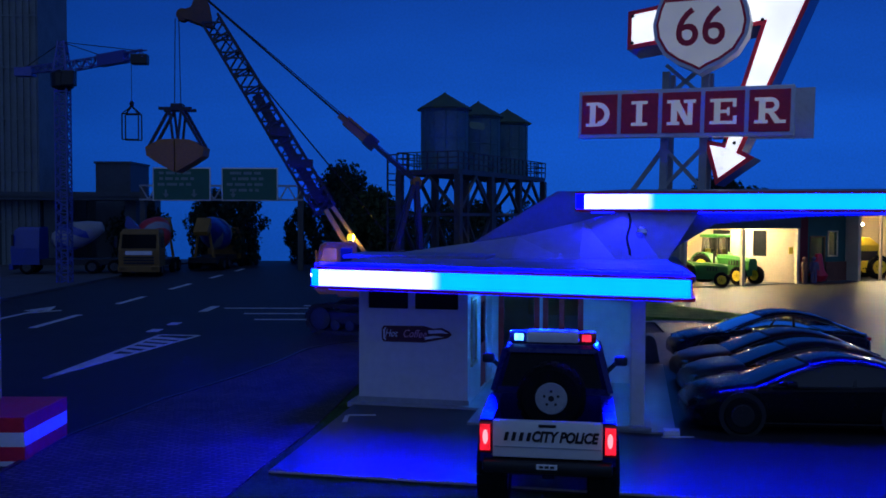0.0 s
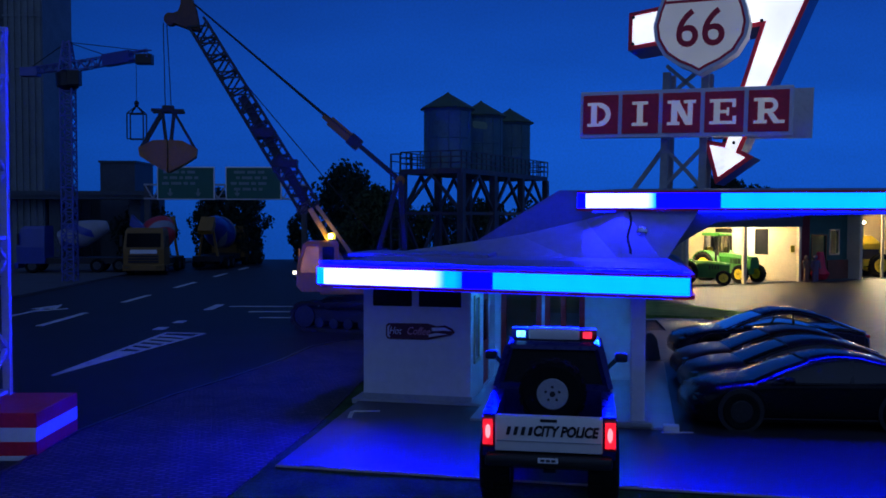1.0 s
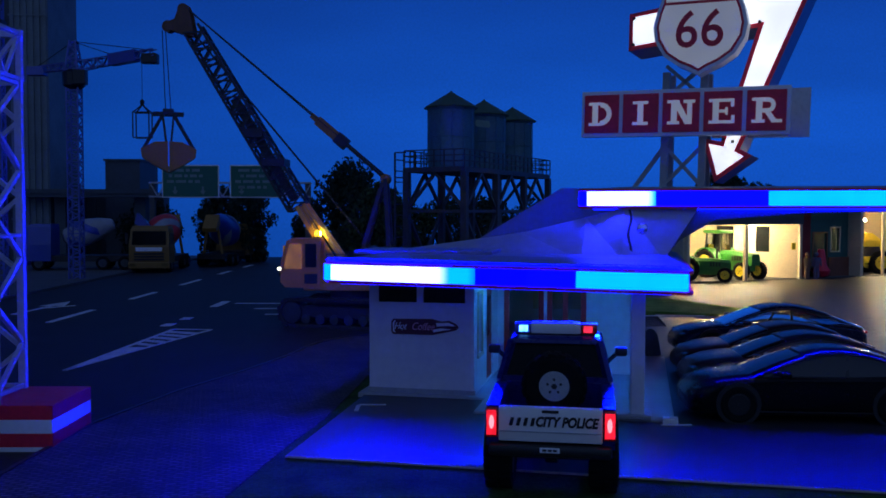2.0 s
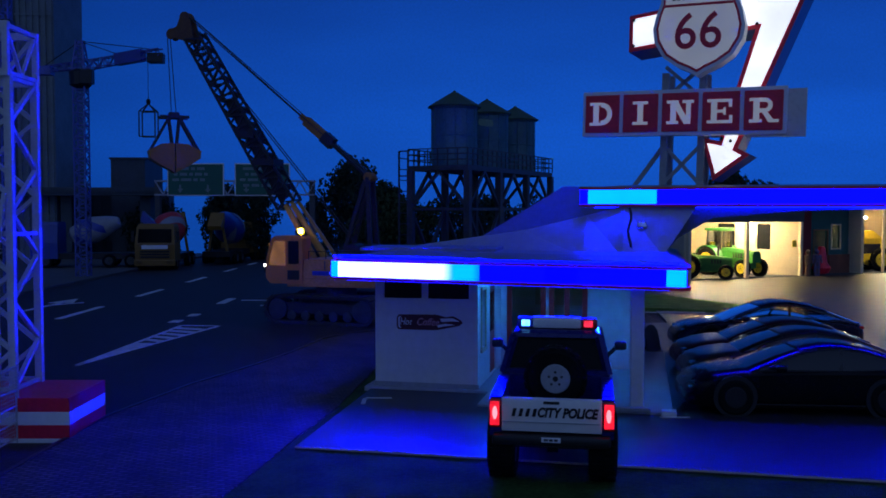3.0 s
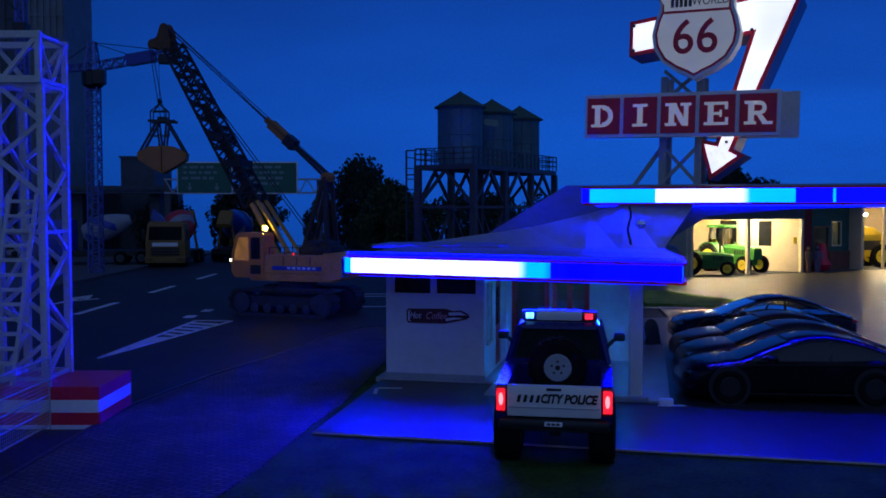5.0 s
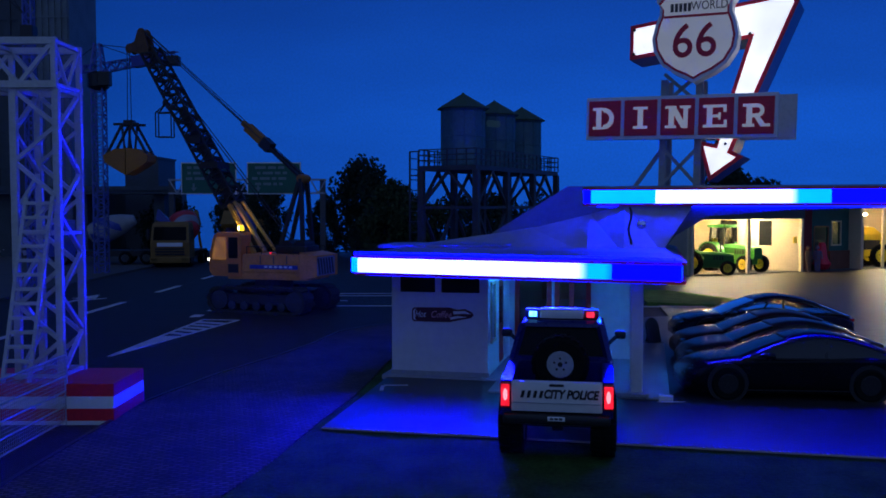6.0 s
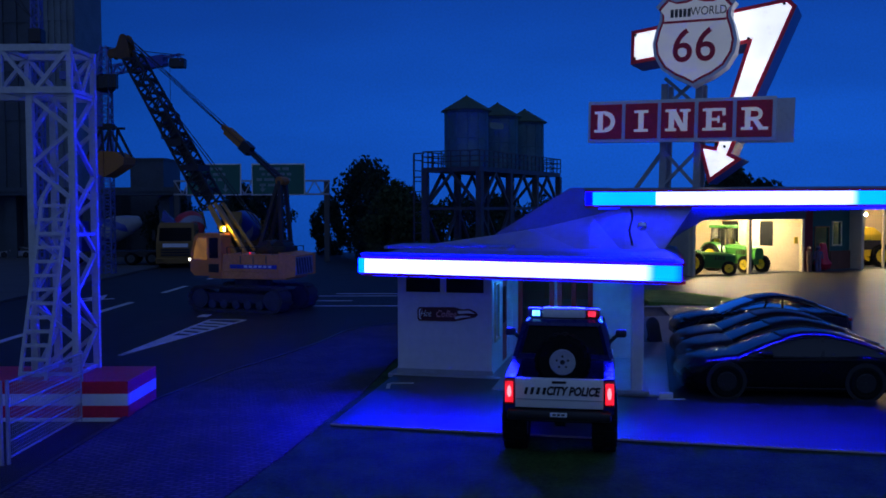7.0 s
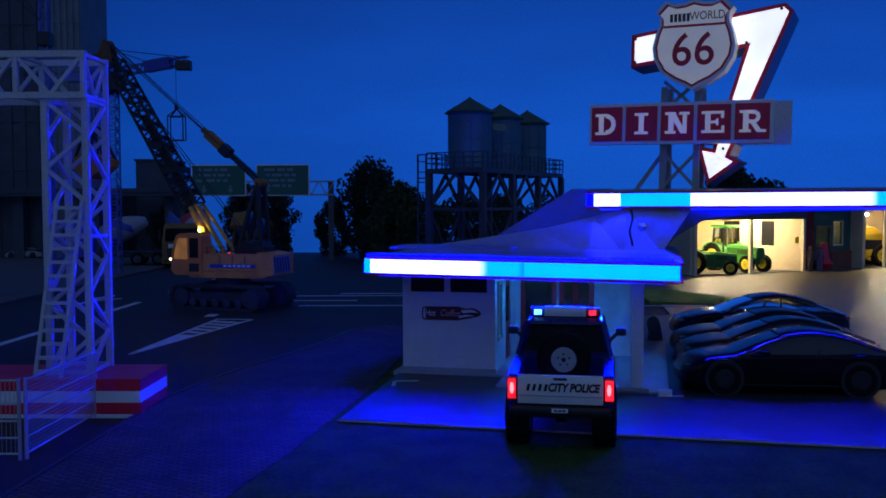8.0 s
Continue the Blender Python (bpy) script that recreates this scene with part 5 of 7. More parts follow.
for s in (-0.9, 0.9):
    prism(bm, [(TIP.x - 1.3, TIP.z - 2.6), (TIP.x + 0.1, TIP.z - 2.3), (TIP.x + 2.1, TIP.z - 1.6), (TIP.x + 2.6, TIP.z - 0.9), (TIP.x + 1.2, TIP.z - 0.3), (TIP.x + 0.6, TIP.z + 1.3), (TIP.x - 0.3, TIP.z + 1.4), (TIP.x - 0.8, TIP.z + 0.2)], TIP.y + s * 0.85 - 0.12, TIP.y + s * 0.85 + 0.12)
for dx, dz, r in ((2.2, -1.2, 0.75), (0.2, 0.9, 0.75), (0.0, -1.0, 0.6)):
    lathe(bm, [(r, -0.6), (r * 0.8, -0.3), (r * 0.8, 0.3), (r, 0.6)], 16, (TIP.x + dx, TIP.y, TIP.z + dz), "y")
part("boom_head", bm, HEADB, deck, "rusty orange boom head with sheaves")
bm = bmesh.new()
mid = FOOT.lerp(TIP, 0.52)
box(bm, mid.x - 1.2, mid.x + 1.2, mid.y - 1.5, mid.y + 1.5, mid.z - 0.5, mid.z + 0.6)
part("boom_joint", bm, BOOMD, deck)
bm = bmesh.new()
mid = FOOT.lerp(TIP, 0.40)
box(bm, mid.x - 1.8, mid.x + 1.0, mid.y - 1.6, mid.y + 1.6, mid.z - 0.4, mid.z + 0.5)
part("boom_joint", bm, BOOMD, deck)
bm = bmesh.new()
bar(bm, FOOT + bd * 9, FOOT + bd * 24, 0.75, 1.1)
part("inner_jib", bm, BLACK, deck)
# A-frame, pendants and block
ATOP = Vector((-4.4, -0.6, 18.35))
for s in (-1, 1):
    bm = bmesh.new()
    bar(bm, (-5.0, -0.6 + 1.5 * s, 8.0), ATOP + Vector((0, 0.9 * s, 0)), 0.52)
    part("mast_leg", bm, BOOMD, deck)
    bm = bmesh.new()
    bar(bm, (-1.2, -0.6 + 1.5 * s, 8.0), ATOP + Vector((0.3, 0.8 * s, -0.3)), 0.50)
    part("mast_strut", bm, BOOMD, deck)
bm = bmesh.new()
lathe(bm, [(0.55, -1.15), (0.62, -0.9), (0.62, 0.9), (0.55, 1.15)], 14, ATOP, "y")
part("mast_sheave", bm, ORANGE, deck)
HEAD = TIP + Vector((0.2, 0, 1.4))
BLK = HEAD.lerp(ATOP, 0.74)
pd = (ATOP - HEAD).normalized()
bm = bmesh.new()
bar(bm, BLK - pd * 2.6, BLK + pd * 0.6, 1.3, 1.2)
bar(bm, BLK - pd * 3.6, BLK - pd * 2.4, 0.7, 0.7)
part("pendant_block", bm, ORANGE, deck, "orange pendant block")
bm = bmesh.new()
bar(bm, BLK + pd * 0.6, BLK + pd * 2.2, 1.5, 1.5)
part("block_sheave", bm, BLACK, deck)
for s in (-0.55, 0.55):
    bm = bmesh.new()
    bar(bm, BLK + pd * 2 + Vector((0, s, 0)), ATOP + Vector((0, s * 1.6, 0)), 0.34)
    part("pendant_bar", bm, BLACK, deck)
    bm = bmesh.new()
    cyl(bm, HEAD + Vector((0, s, 0)), BLK - pd * 3.4 + Vector((0, s * 0.5, 0)), 0.07, n=6)
    part("rope", bm, BLACK, deck)
    bm = bmesh.new()
    cyl(bm, TIP + Vector((0.2, s * 0.7, -0.6)), (-3.0, s - 0.6, 9.2), 0.07, n=6)
    part("rope", bm, BLACK, deck)
    bm = bmesh.new()
    cyl(bm, HEAD + Vector((-0.6, s * 1.4, -0.5)), ATOP + Vector((0, s * 1.4, 0.4)), 0.06, n=6)
    part("rope", bm, BLACK, deck)
# grab on two ropes
GX, GZ = TIP.x + 2.9, 27.0
grab = part("grab", (lambda b: (box(b, -0.7, 0.7, -0.7, 0.7, -0.6, 0.3, 0.1), b)[1])(bmesh.new()), BOOMD, deck, "orange clamshell grab on black arms", m=at(GX, -0.6, GZ))
bm = bmesh.new()
for s in (-0.35, 0.35):
    cyl(bm, (s, 0, 0.2), (s * 0.6, 0, TIP.z - GZ - 1.6), 0.06, n=6)
grab_rope = part("grab_rope", bm, BLACK, deck, m=at(GX, -0.6, GZ))
GRAB_PARTS = []
for s in (-1, 1):
    for w in (-1.1, 1.1):
        bm = bmesh.new()
        bar(bm, (s * 0.6, w, -0.3), (s * 3.25, w, -5.1), 0.32)
        GRAB_PARTS.append(part("grab_arm", bm, BOOMD, deck, m=at(GX, -0.6, GZ)))
        bm = bmesh.new()
        bar(bm, (s * 0.7, w, -0.3), (s * 0.25, w, -4.4), 0.26)
        GRAB_PARTS.append(part("grab_arm", bm, BOOMD, deck, m=at(GX, -0.6, GZ)))
    bm = bmesh.new()
    prism(bm, [(s * 0.08, -3.9), (s * 1.7, -4.0), (s * 3.4, -4.9), (s * 3.25, -5.9), (s * 1.9, -6.8), (s * 0.08, -7.8)], -1.6, 1.6)
    GRAB_PARTS.append(part("grab_shell", bm, ORANGE, deck, "orange shell of the grab", m=at(GX, -0.6, GZ)))
bm = bmesh.new()
bar(bm, (-1.9, -1.1, -0.35), (1.9, -1.1, -0.35), 0.36)
bar(bm, (-1.9, 1.1, -0.35), (1.9, 1.1, -0.35), 0.36)
GRAB_PARTS.append(part("grab_yoke", bm, BOOMD, deck, m=at(GX, -0.6, GZ)))
GRAB_PARTS.append(grab)

# (seconds, x, y, slew away from the picture plane) of the crane; the tracks keep one heading
TRACK_TURN = 159.0
CRANE_WAY = [(0.0, -6.1, 116.2, -8.6), (0.5, -7.4, 116.4, -7.5), (1.0, -8.6, 116.7, -5.3), (1.5, -9.63, 117.0, -2.2), (2.2, -11.5, 117.2, 6.5), (3.0, -13.5, 117.5, 14.5), (3.5, -14.75, 117.6, 18.0),
             (4.5, -18.3, 119.5, 20.5), (6.0, -24.8, 123.0, 17.8), (6.5, -26.9, 124.0, 16.9), (7.0, -29.0, 125.0, 16.3), (8.0, -33.4, 127.0, 15.4)]
# (seconds, turn, swing along the boom)
GRAB_TURN = [(0, -8, 0.0), (1.5, 14, -0.4), (3.0, 36, -0.6), (3.5, 42, -0.9), (4.0, 40, -1.8), (4.5, 34, -2.4), (5.2, 24, -1.6), (6.0, 12, 0.0), (7.0, 4, 0.4), (8.0, -6, 0.0)]


# ---- silo tower behind the diner ----
rnd = random.Random(7)
TW = at(1.9, 135.0, 0.0, 0, 0, 62)
silos = thing("silo_tower", "three green-grey model silos on a dark steel platform", "silos", TW)
PZ = 20.6
for k in range(3):
    cx = k * 11.2
    bm = bmesh.new()
    lathe(bm, [(3.3, PZ + 0.1), (3.35, PZ + 0.4), (3.3, PZ + 0.5), (3.3, PZ + 4.4), (3.38, PZ + 4.5), (3.3, PZ + 4.6), (3.3, PZ + 8.3), (3.42, PZ + 8.4), (3.42, PZ + 8.7)], 32, (cx, 0, 0))
    tk = part("silo", bm, TANKM, silos, "green-grey sheet metal silo", True)
    bm = bmesh.new()
    lathe(bm, [(3.95, PZ + 8.6), (4.0, PZ + 8.8), (0.25, PZ + 11.0), (0.1, PZ + 11.2)], 10, (cx, 0, 0))
    part("silo_roof", bm, TANKR, tk, "green faceted cone roof")
    for s in range(12):
        a = 2 * math.pi * s / 12
        bm = bmesh.new()
        bar(bm, (cx + 3.32 * math.cos(a), 3.32 * math.sin(a), PZ + 0.5), (cx + 3.32 * math.cos(a), 3.32 * math.sin(a), PZ + 8.4), 0.14)
        part("silo_seam", bm, TANKM, tk)
bm = bmesh.new()
prism(bm, arc(0, 0, 0.5, 90, 270, 8) + arc(2.6, 0, 0.5, -90, 90, 8), -0.03, 0.03)
part("silo_badge", bm, mat("badge_green", (0.20, 0.30, 0.16), 0.6, scale=60), silos, "pale oval badge", m=at(2.0, -3.30, PZ + 6.6, 0, 0, -12))
bm = bmesh.new()
box(bm, -5.2, 27.4, -4.8, 4.8, PZ - 0.7, PZ)
part("platform", bm, STEELB, silos)
posts = [(x, y) for x in (-4.8, 5.8, 16.4, 27.0) for y in (-4.6, 4.6)]
for x, y in posts:
    bm = bmesh.new()
    box(bm, x - 0.45, x + 0.45, y - 0.45, y + 0.45, 0, PZ - 0.7)
    part("post", bm, STEELB, silos)
for y in (-4.6, 4.6):
    for x0, x1 in ((-4.8, 5.8), (5.8, 16.4), (16.4, 27.0)):
        xm = (x0 + x1) / 2
        for a, b in (((x0, y, PZ - 6), (xm, y, PZ - 0.8)), ((xm, y, PZ - 0.8), (x1, y, PZ - 6)), ((x0, y, PZ - 6.2), (x1, y, PZ - 6.2)), ((x0, y, 1), (x1, y, PZ - 6.4)), ((x1, y, 1), (x0, y, PZ - 6.4))):
            bm = bmesh.new()
            bar(bm, a, b, 0.42)
            part("brace", bm, STEELB, silos)
for x in (-4.8, 27.0):
    for a, b in (((x, -4.6, PZ - 6), (x, 0, PZ - 0.8)), ((x, 0, PZ - 0.8), (x, 4.6, PZ - 6)), ((x, -4.6, PZ - 6.2), (x, 4.6, PZ - 6.2))):
        bm = bmesh.new()
        bar(bm, a, b, 0.42)
        part("brace", bm, STEELB, silos)
corners = [(-5.2, -4.8), (27.4, -4.8), (27.4, 4.8), (-5.2, 4.8), (-5.2, -4.8)]
for a, b in zip(corners[:-1], corners[1:]):
    for h in (0.8, 1.6, 2.4):
        bm = bmesh.new()
        bar(bm, (*a, PZ + h), (*b, PZ + h), 0.16)
        part("rail", bm, STEELB, silos)
    n = int((Vector(b) - Vector(a)).length / 1.6)
    for k in range(n):
        p = Vector(a).lerp(Vector(b), k / n)
        bm = bmesh.new()
        bar(bm, (p.x, p.y, PZ), (p.x, p.y, PZ + 2.4), 0.16)
        part("rail_post", bm, STEELB, silos)
bm = bmesh.new()
for s in (-1.3, 1.3):
    bar(bm, (-3.5 + s, 6.6, 0.2), (-3.5 + s, 6.6, PZ + 2.2), 0.22)
for k in range(14):
    bar(bm, (-4.8, 6.6, 1 + k * 1.6), (-2.2, 6.6, 1 + k * 1.6), 0.14)
bar(bm, (-4.8, 6.6, PZ + 2.2), (-4.8, 4.8, PZ + 2.2), 0.2)
bar(bm, (-4.8, 6.6, PZ - 1.4), (-4.8, 4.8, PZ - 1.4), 0.2)
part("ladder", bm, STEELB, silos)


# ---- striped block, portal tower and site fence at the roadside ----
block = thing("striped_block", "red and white striped concrete barrier block", "barrier", at(-22.7, 55.9, 0.0))
for z0, z1, mtl, nm in ((0.0, 0.28, WHITE, "foot_band"), (0.28, 1.10, RED, "red_band"), (1.10, 1.92, WHITE, "white_band"), (1.92, 2.78, RED, "red_band")):
    bm = bmesh.new()
    box(bm, -24, 0, 0, 6.0, z0, z1, 0.03)
    part(nm, bm, mtl, block)
tower = thing("portal_tower", "white lattice portal gantry standing on the striped block", "gantry", at(-28.3, 57.6, 2.78))
bm = bmesh.new()
PORT = mat("portal_white", (0.55, 0.56, 0.56), 0.5, scale=40, vary=0.2)
TX, TY, TH = 1.45, 3.7, 19.9
for x in (-TX, TX):
    for y in (0, TY):
        bm = bmesh.new()
        box(bm, x - 0.23, x + 0.23, y - 0.2, y + 0.2, 0, TH)
        part("leg", bm, PORT, tower)


def lacing(a, b, z0, z1, n, name="lace"):
    a, b = Vector(a), Vector(b)
    for k in range(n):
        za, zb = z0 + (z1 - z0) * k / n, z0 + (z1 - z0) * (k + 1) / n
        p, q = (a, b) if k % 2 == 0 else (b, a)
        bm = bmesh.new()
        bar(bm, (p.x, p.y, za), (q.x, q.y, zb), 0.27)
        part(name, bm, PORT, tower)
    for z in (z0, (z0 + z1) / 2, z1):
        bm = bmesh.new()
        bar(bm, (a.x, a.y, z), (b.x, b.y, z), 0.24)
        part("strut", bm, PORT, tower)


for y in (0, TY):
    lacing((-TX, y, 0), (TX, y, 0), 0.2, TH - 0.2, 8)
for x in (-TX, TX):
    lacing((x, 0, 0), (x, TY, 0), 0.2, TH - 0.2, 7)
for y in (-0.2, TY + 0.2):
    for z in (TH + 0.1, TH + 3.0):
        bm = bmesh.new()
        box(bm, -36, TX + 0.2, y - 0.2, y + 0.2, z - 0.23, z + 0.23)
        part("beam_chord", bm, PORT, tower)
    for k in range(15):
        x0, x1 = TX - k * 2.4, TX - (k + 1) * 2.4
        za, zb = (TH + 3.0, TH + 0.1) if k % 2 == 0 else (TH + 0.1, TH + 3.0)
        bm = bmesh.new()
        bar(bm, (x0, y, za), (x1, y, zb), 0.28)
        part("beam_lace", bm, PORT, tower)
for x in (TX, TX - 4.8, TX - 9.6):
    for z in (TH + 0.1, TH + 3.0):
        bm = bmesh.new()
        bar(bm, (x, -0.2, z), (x, TY + 0.2, z), 0.26)
        part("beam_tie", bm, PORT, tower)
    for y in (-0.2, TY + 0.2):
        bm = bmesh.new()
        box(bm, x - 0.17, x + 0.17, y - 0.18, y + 0.18, TH + 0.1, TH + 3.0)
        part("beam_post", bm, PORT, tower)
bm = bmesh.new()
bar(bm, (TX, -0.2, TH + 3), (TX, TY / 2, TH + 0.1), 0.2)
bar(bm, (TX, TY / 2, TH + 0.1), (TX, TY + 0.2, TH + 3), 0.2)
part("beam_lace", bm, PORT, tower)
# stair ladder inside the tower
bm = bmesh.new()
for s in (-0.9, 0.9):
    bar(bm, (-1.1 + s, -1.3, 0.0), (0.35 + s, -0.35, 12.5), 0.24)
part("stair_rail", bm, PORT, tower)
for k in range(13):
    f = (k + 0.5) / 13
    bm = bmesh.new()
    box(bm, -0.9 - 1.1 + 1.45 * f, 0.9 - 1.1 + 1.45 * f, -1.5 + 0.95 * f, -1.1 + 0.95 * f, 12.5 * f - 0.11, 12.5 * f + 0.11)
    part("tread", bm, PORT, tower)

fence = thing("site_fence", "blue-lit wire mesh site fence panel on thin posts", "fence", at(-25.9, 0, 0.0))
WIRE = mat("galvanised_wire", (0.50, 0.52, 0.55), 0.4, metal=0.5, scale=60, vary=0.2)
for y in (45.6, 56.0):
    bm = bmesh.new()
    cyl(bm, (0, y, 0), (0, y, 4.85), 0.12, n=8)
    part("fence_post", bm, WIRE, fence)
for z in (0.35, 1.3, 2.3, 3.3, 4.7):
    bm = bmesh.new()
    cyl(bm, (0, 45.6, z), (0, 56.0, z), 0.07, n=6)
    part("fence_rail", bm, WIRE, fence)
bm = bmesh.new()
for k in range(1, 42):
    y = 45.6 + k * 10.4 / 42
    cyl(bm, (0, y, 0.35), (0, y, 4.7), 0.022, n=4)
for k in range(1, 18):
    z = 0.35 + k * 4.35 / 18
    cyl(bm, (0, 45.6, z), (0, 56.0, z), 0.016, n=4)
tagged(part("wire_mesh", bm, WIRE, fence), kind="stuff")
fence2 = thing("site_fence", "wire mesh site fence panel set across the verge", "fence", at(-26.2, 45.4, 0.0))
for x in (0, -10):
    bm = bmesh.new()
    cyl(bm, (x, 0, 0), (x, 0, 4.85), 0.12, n=8)
    part("fence_post", bm, WIRE, fence2)
for z in (0.35, 1.3, 2.3, 3.3, 4.7):
    bm = bmesh.new()
    cyl(bm, (0, 0, z), (-10, 0, z), 0.07, n=6)
    part("fence_rail", bm, WIRE, fence2)
bm = bmesh.new()
for k in range(1, 38):
    cyl(bm, (-k * 10 / 38, 0, 0.35), (-k * 10 / 38, 0, 4.7), 0.022, n=4)
tagged(part("wire_mesh", bm, WIRE, fence2), kind="stuff")


# ---- motorway sign gantry ----
LEGEND = mat("legend_faded", (0.20, 0.30, 0.27), 0.6, scale=60, vary=0.3)
gantry = thing("sign_gantry", "grey motorway gantry carrying two green direction signs", "road sign", at(0, 240, 0.0))
for x in (-74.5, -34.0):
    bm = bmesh.new()
    box(bm, x - 0.7, x + 0.7, -0.7, 0.7, 0, 22.0, 0.1)
    part("post", bm, CONCRETE, gantry)
for z in (18.2, 21.8):
    for y in (-0.8, 0.8):
        bm = bmesh.new()
        box(bm, -75.2, -33.3, y - 0.22, y + 0.22, z - 0.22, z + 0.22)
        part("chord", bm, GREYW, gantry)
for k in range(20):
    bm = bmesh.new()
    bar(bm, (-75 + k * 2.1, -0.8, 18.2 if k % 2 else 21.8), (-75 + (k + 1) * 2.1, -0.8, 21.8 if k % 2 else 18.2), 0.3)
    part("lace", bm, GREYW, gantry)
for x0, x1, rows in ((-71.6, -56.8, 3), (-54.0, -39.6, 4)):
    bm = bmesh.new()
    box(bm, x0, x1, -1.5, -1.1, 17.9, 26.4, 0.1)
    bd_ = part("sign_board", bm, WHITE, gantry, "pale sign border")
    bm = bmesh.new()
    box(bm, x0 + 0.3, x1 - 0.3, -1.6, -1.5, 18.2, 26.1)
    face = part("sign_face", bm, SIGNG, bd_, "green sign face with white legend")
    for r in range(rows):
        z = 25.0 - r * 1.45
        x = x0 + 1.2 + 1.6 * rnd.random()
        while x < x1 - 4.5:
            w = 0.8 + rnd.random() * 2.2
            bm = bmesh.new()
            box(bm, x, x + w, -1.66, -1.6, z - 0.35, z + 0.35)
            part("legend_bar", bm, LEGEND, bd_)
            x += w + 0.6
    for x in ((x0 + 3.4, x0 + 10.6) if rows == 3 else (x0 + 3.0,)):
        bm = bmesh.new()
        prism(bm, [(x - 0.25, 20.8), (x + 0.25, 20.8), (x + 0.25, 19.7), (x + 0.8, 19.7), (x, 18.7), (x - 0.8, 19.7), (x - 0.25, 19.7)], -1.66, -1.6)
        part("lane_arrow", bm, LEGEND, bd_)


# ---- tower crane ----
tcr = thing("tower_crane", "dark blue-lit model tower crane with lattice mast and jib", "crane", at(-74.6, 190, 0.0))
# blue light falling on the steel is mixed into its base colour
TCM = mat("bluelit_steel", (0.10, 0.13, 0.42), 0.45, metal=0.3, scale=40, vary=0.3)
bm = bmesh.new()
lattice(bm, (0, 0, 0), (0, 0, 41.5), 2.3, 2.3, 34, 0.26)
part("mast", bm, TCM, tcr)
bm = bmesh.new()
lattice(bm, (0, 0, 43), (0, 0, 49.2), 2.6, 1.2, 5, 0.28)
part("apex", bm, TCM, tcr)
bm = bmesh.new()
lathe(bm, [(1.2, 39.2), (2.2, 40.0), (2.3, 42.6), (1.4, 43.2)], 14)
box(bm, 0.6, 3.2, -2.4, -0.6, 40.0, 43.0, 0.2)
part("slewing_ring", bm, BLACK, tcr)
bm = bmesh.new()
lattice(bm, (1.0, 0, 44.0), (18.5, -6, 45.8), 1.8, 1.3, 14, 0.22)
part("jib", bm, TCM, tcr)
bm = bmesh.new()
bar(bm, (8.5, -2.6, 44.8), (14.5, -4.6, 45.4), 1.9, 2.3)
part("jib_cover", bm, BLUEP, tcr)
bm = bmesh.new()
box(bm, 15.8, 19.0, -6.6, -4.6, 43.6, 45.6, 0.2)
part("trolley", bm, BLACK, tcr)
bm = bmesh.new()
lattice(bm, (-1.0, 0, 44.0), (-9.5, 3, 43.6), 1.4, 1.1, 8, 0.2)
box(bm, -10.4, -6.8, 1.4, 3.6, 42.4, 44.2, 0.1)
part("counter_jib", bm, TCM, tcr)
bm = bmesh.new()
for p in ((17.5, -5.7, 46.3), (9.0, -3, 45.8), (-8.5, 2.7, 44.4)):
    cyl(bm, (0, 0, 49.0), p, 0.09, n=6)
part("tie_rope", bm, BLACK, tcr)
bm = bmesh.new()
cyl(bm, (15.6, -5.2, 44), (15.6, -5.2, 36), 0.06, n=6)
lathe(bm, [(0.35, 35.4), (0.5, 36.2), (0.2, 36.6)], 10, (15.6, -5.2, 0))
part("hoist_rope", bm, BLACK, tcr)
bm = bmesh.new()
for x in (-1.6, 1.6):
    for y in (-1.0, 1.0):
        bar(bm, (15.6 + x, -5.2 + y, 29.0), (15.6 + x, -5.2 + y, 34), 0.22)
        bar(bm, (15.6 + x, -5.2 + y, 34), (15.6, -5.2, 35.6), 0.22)
for z in (29.0, 34.0):
    for y in (-1.0, 1.0):
        bar(bm, (14.0, -5.2 + y, z), (17.2, -5.2 + y, z), 0.22)
part("load_cage", bm, BLACK, tcr, "dark hanging load cage")


# ---- slim mast with slack cables at the far kerb ----
mast = thing("cable_mast", "slim dark lattice mast with slack cables at the kerb", "mast", at(-71.8, 152, 0.45))
bm = bmesh.new()
lattice(bm, (0, 0, 0), (0, 0, 66), 1.5, 1.3, 40, 0.24)
part("shaft", bm, TCM, mast)
bm = bmesh.new()
box(bm, -1.1, 1.1, -1.1, 1.1, 42.5, 45.0, 0.2)
part("junction_box", bm, BLACK, mast)
for k in range(2):
    bm = bmesh.new()
    pts = [Vector((-0.6 - (3.2 + 2 * k) * math.sin(math.pi * j / 10), -0.8, 62 - 15 * j / 10)) for j in range(11)]
    for p, q in zip(pts[:-1], pts[1:]):
        cyl(bm, p, q, 0.11, n=6)
    part("cable", bm, BLACK, mast)


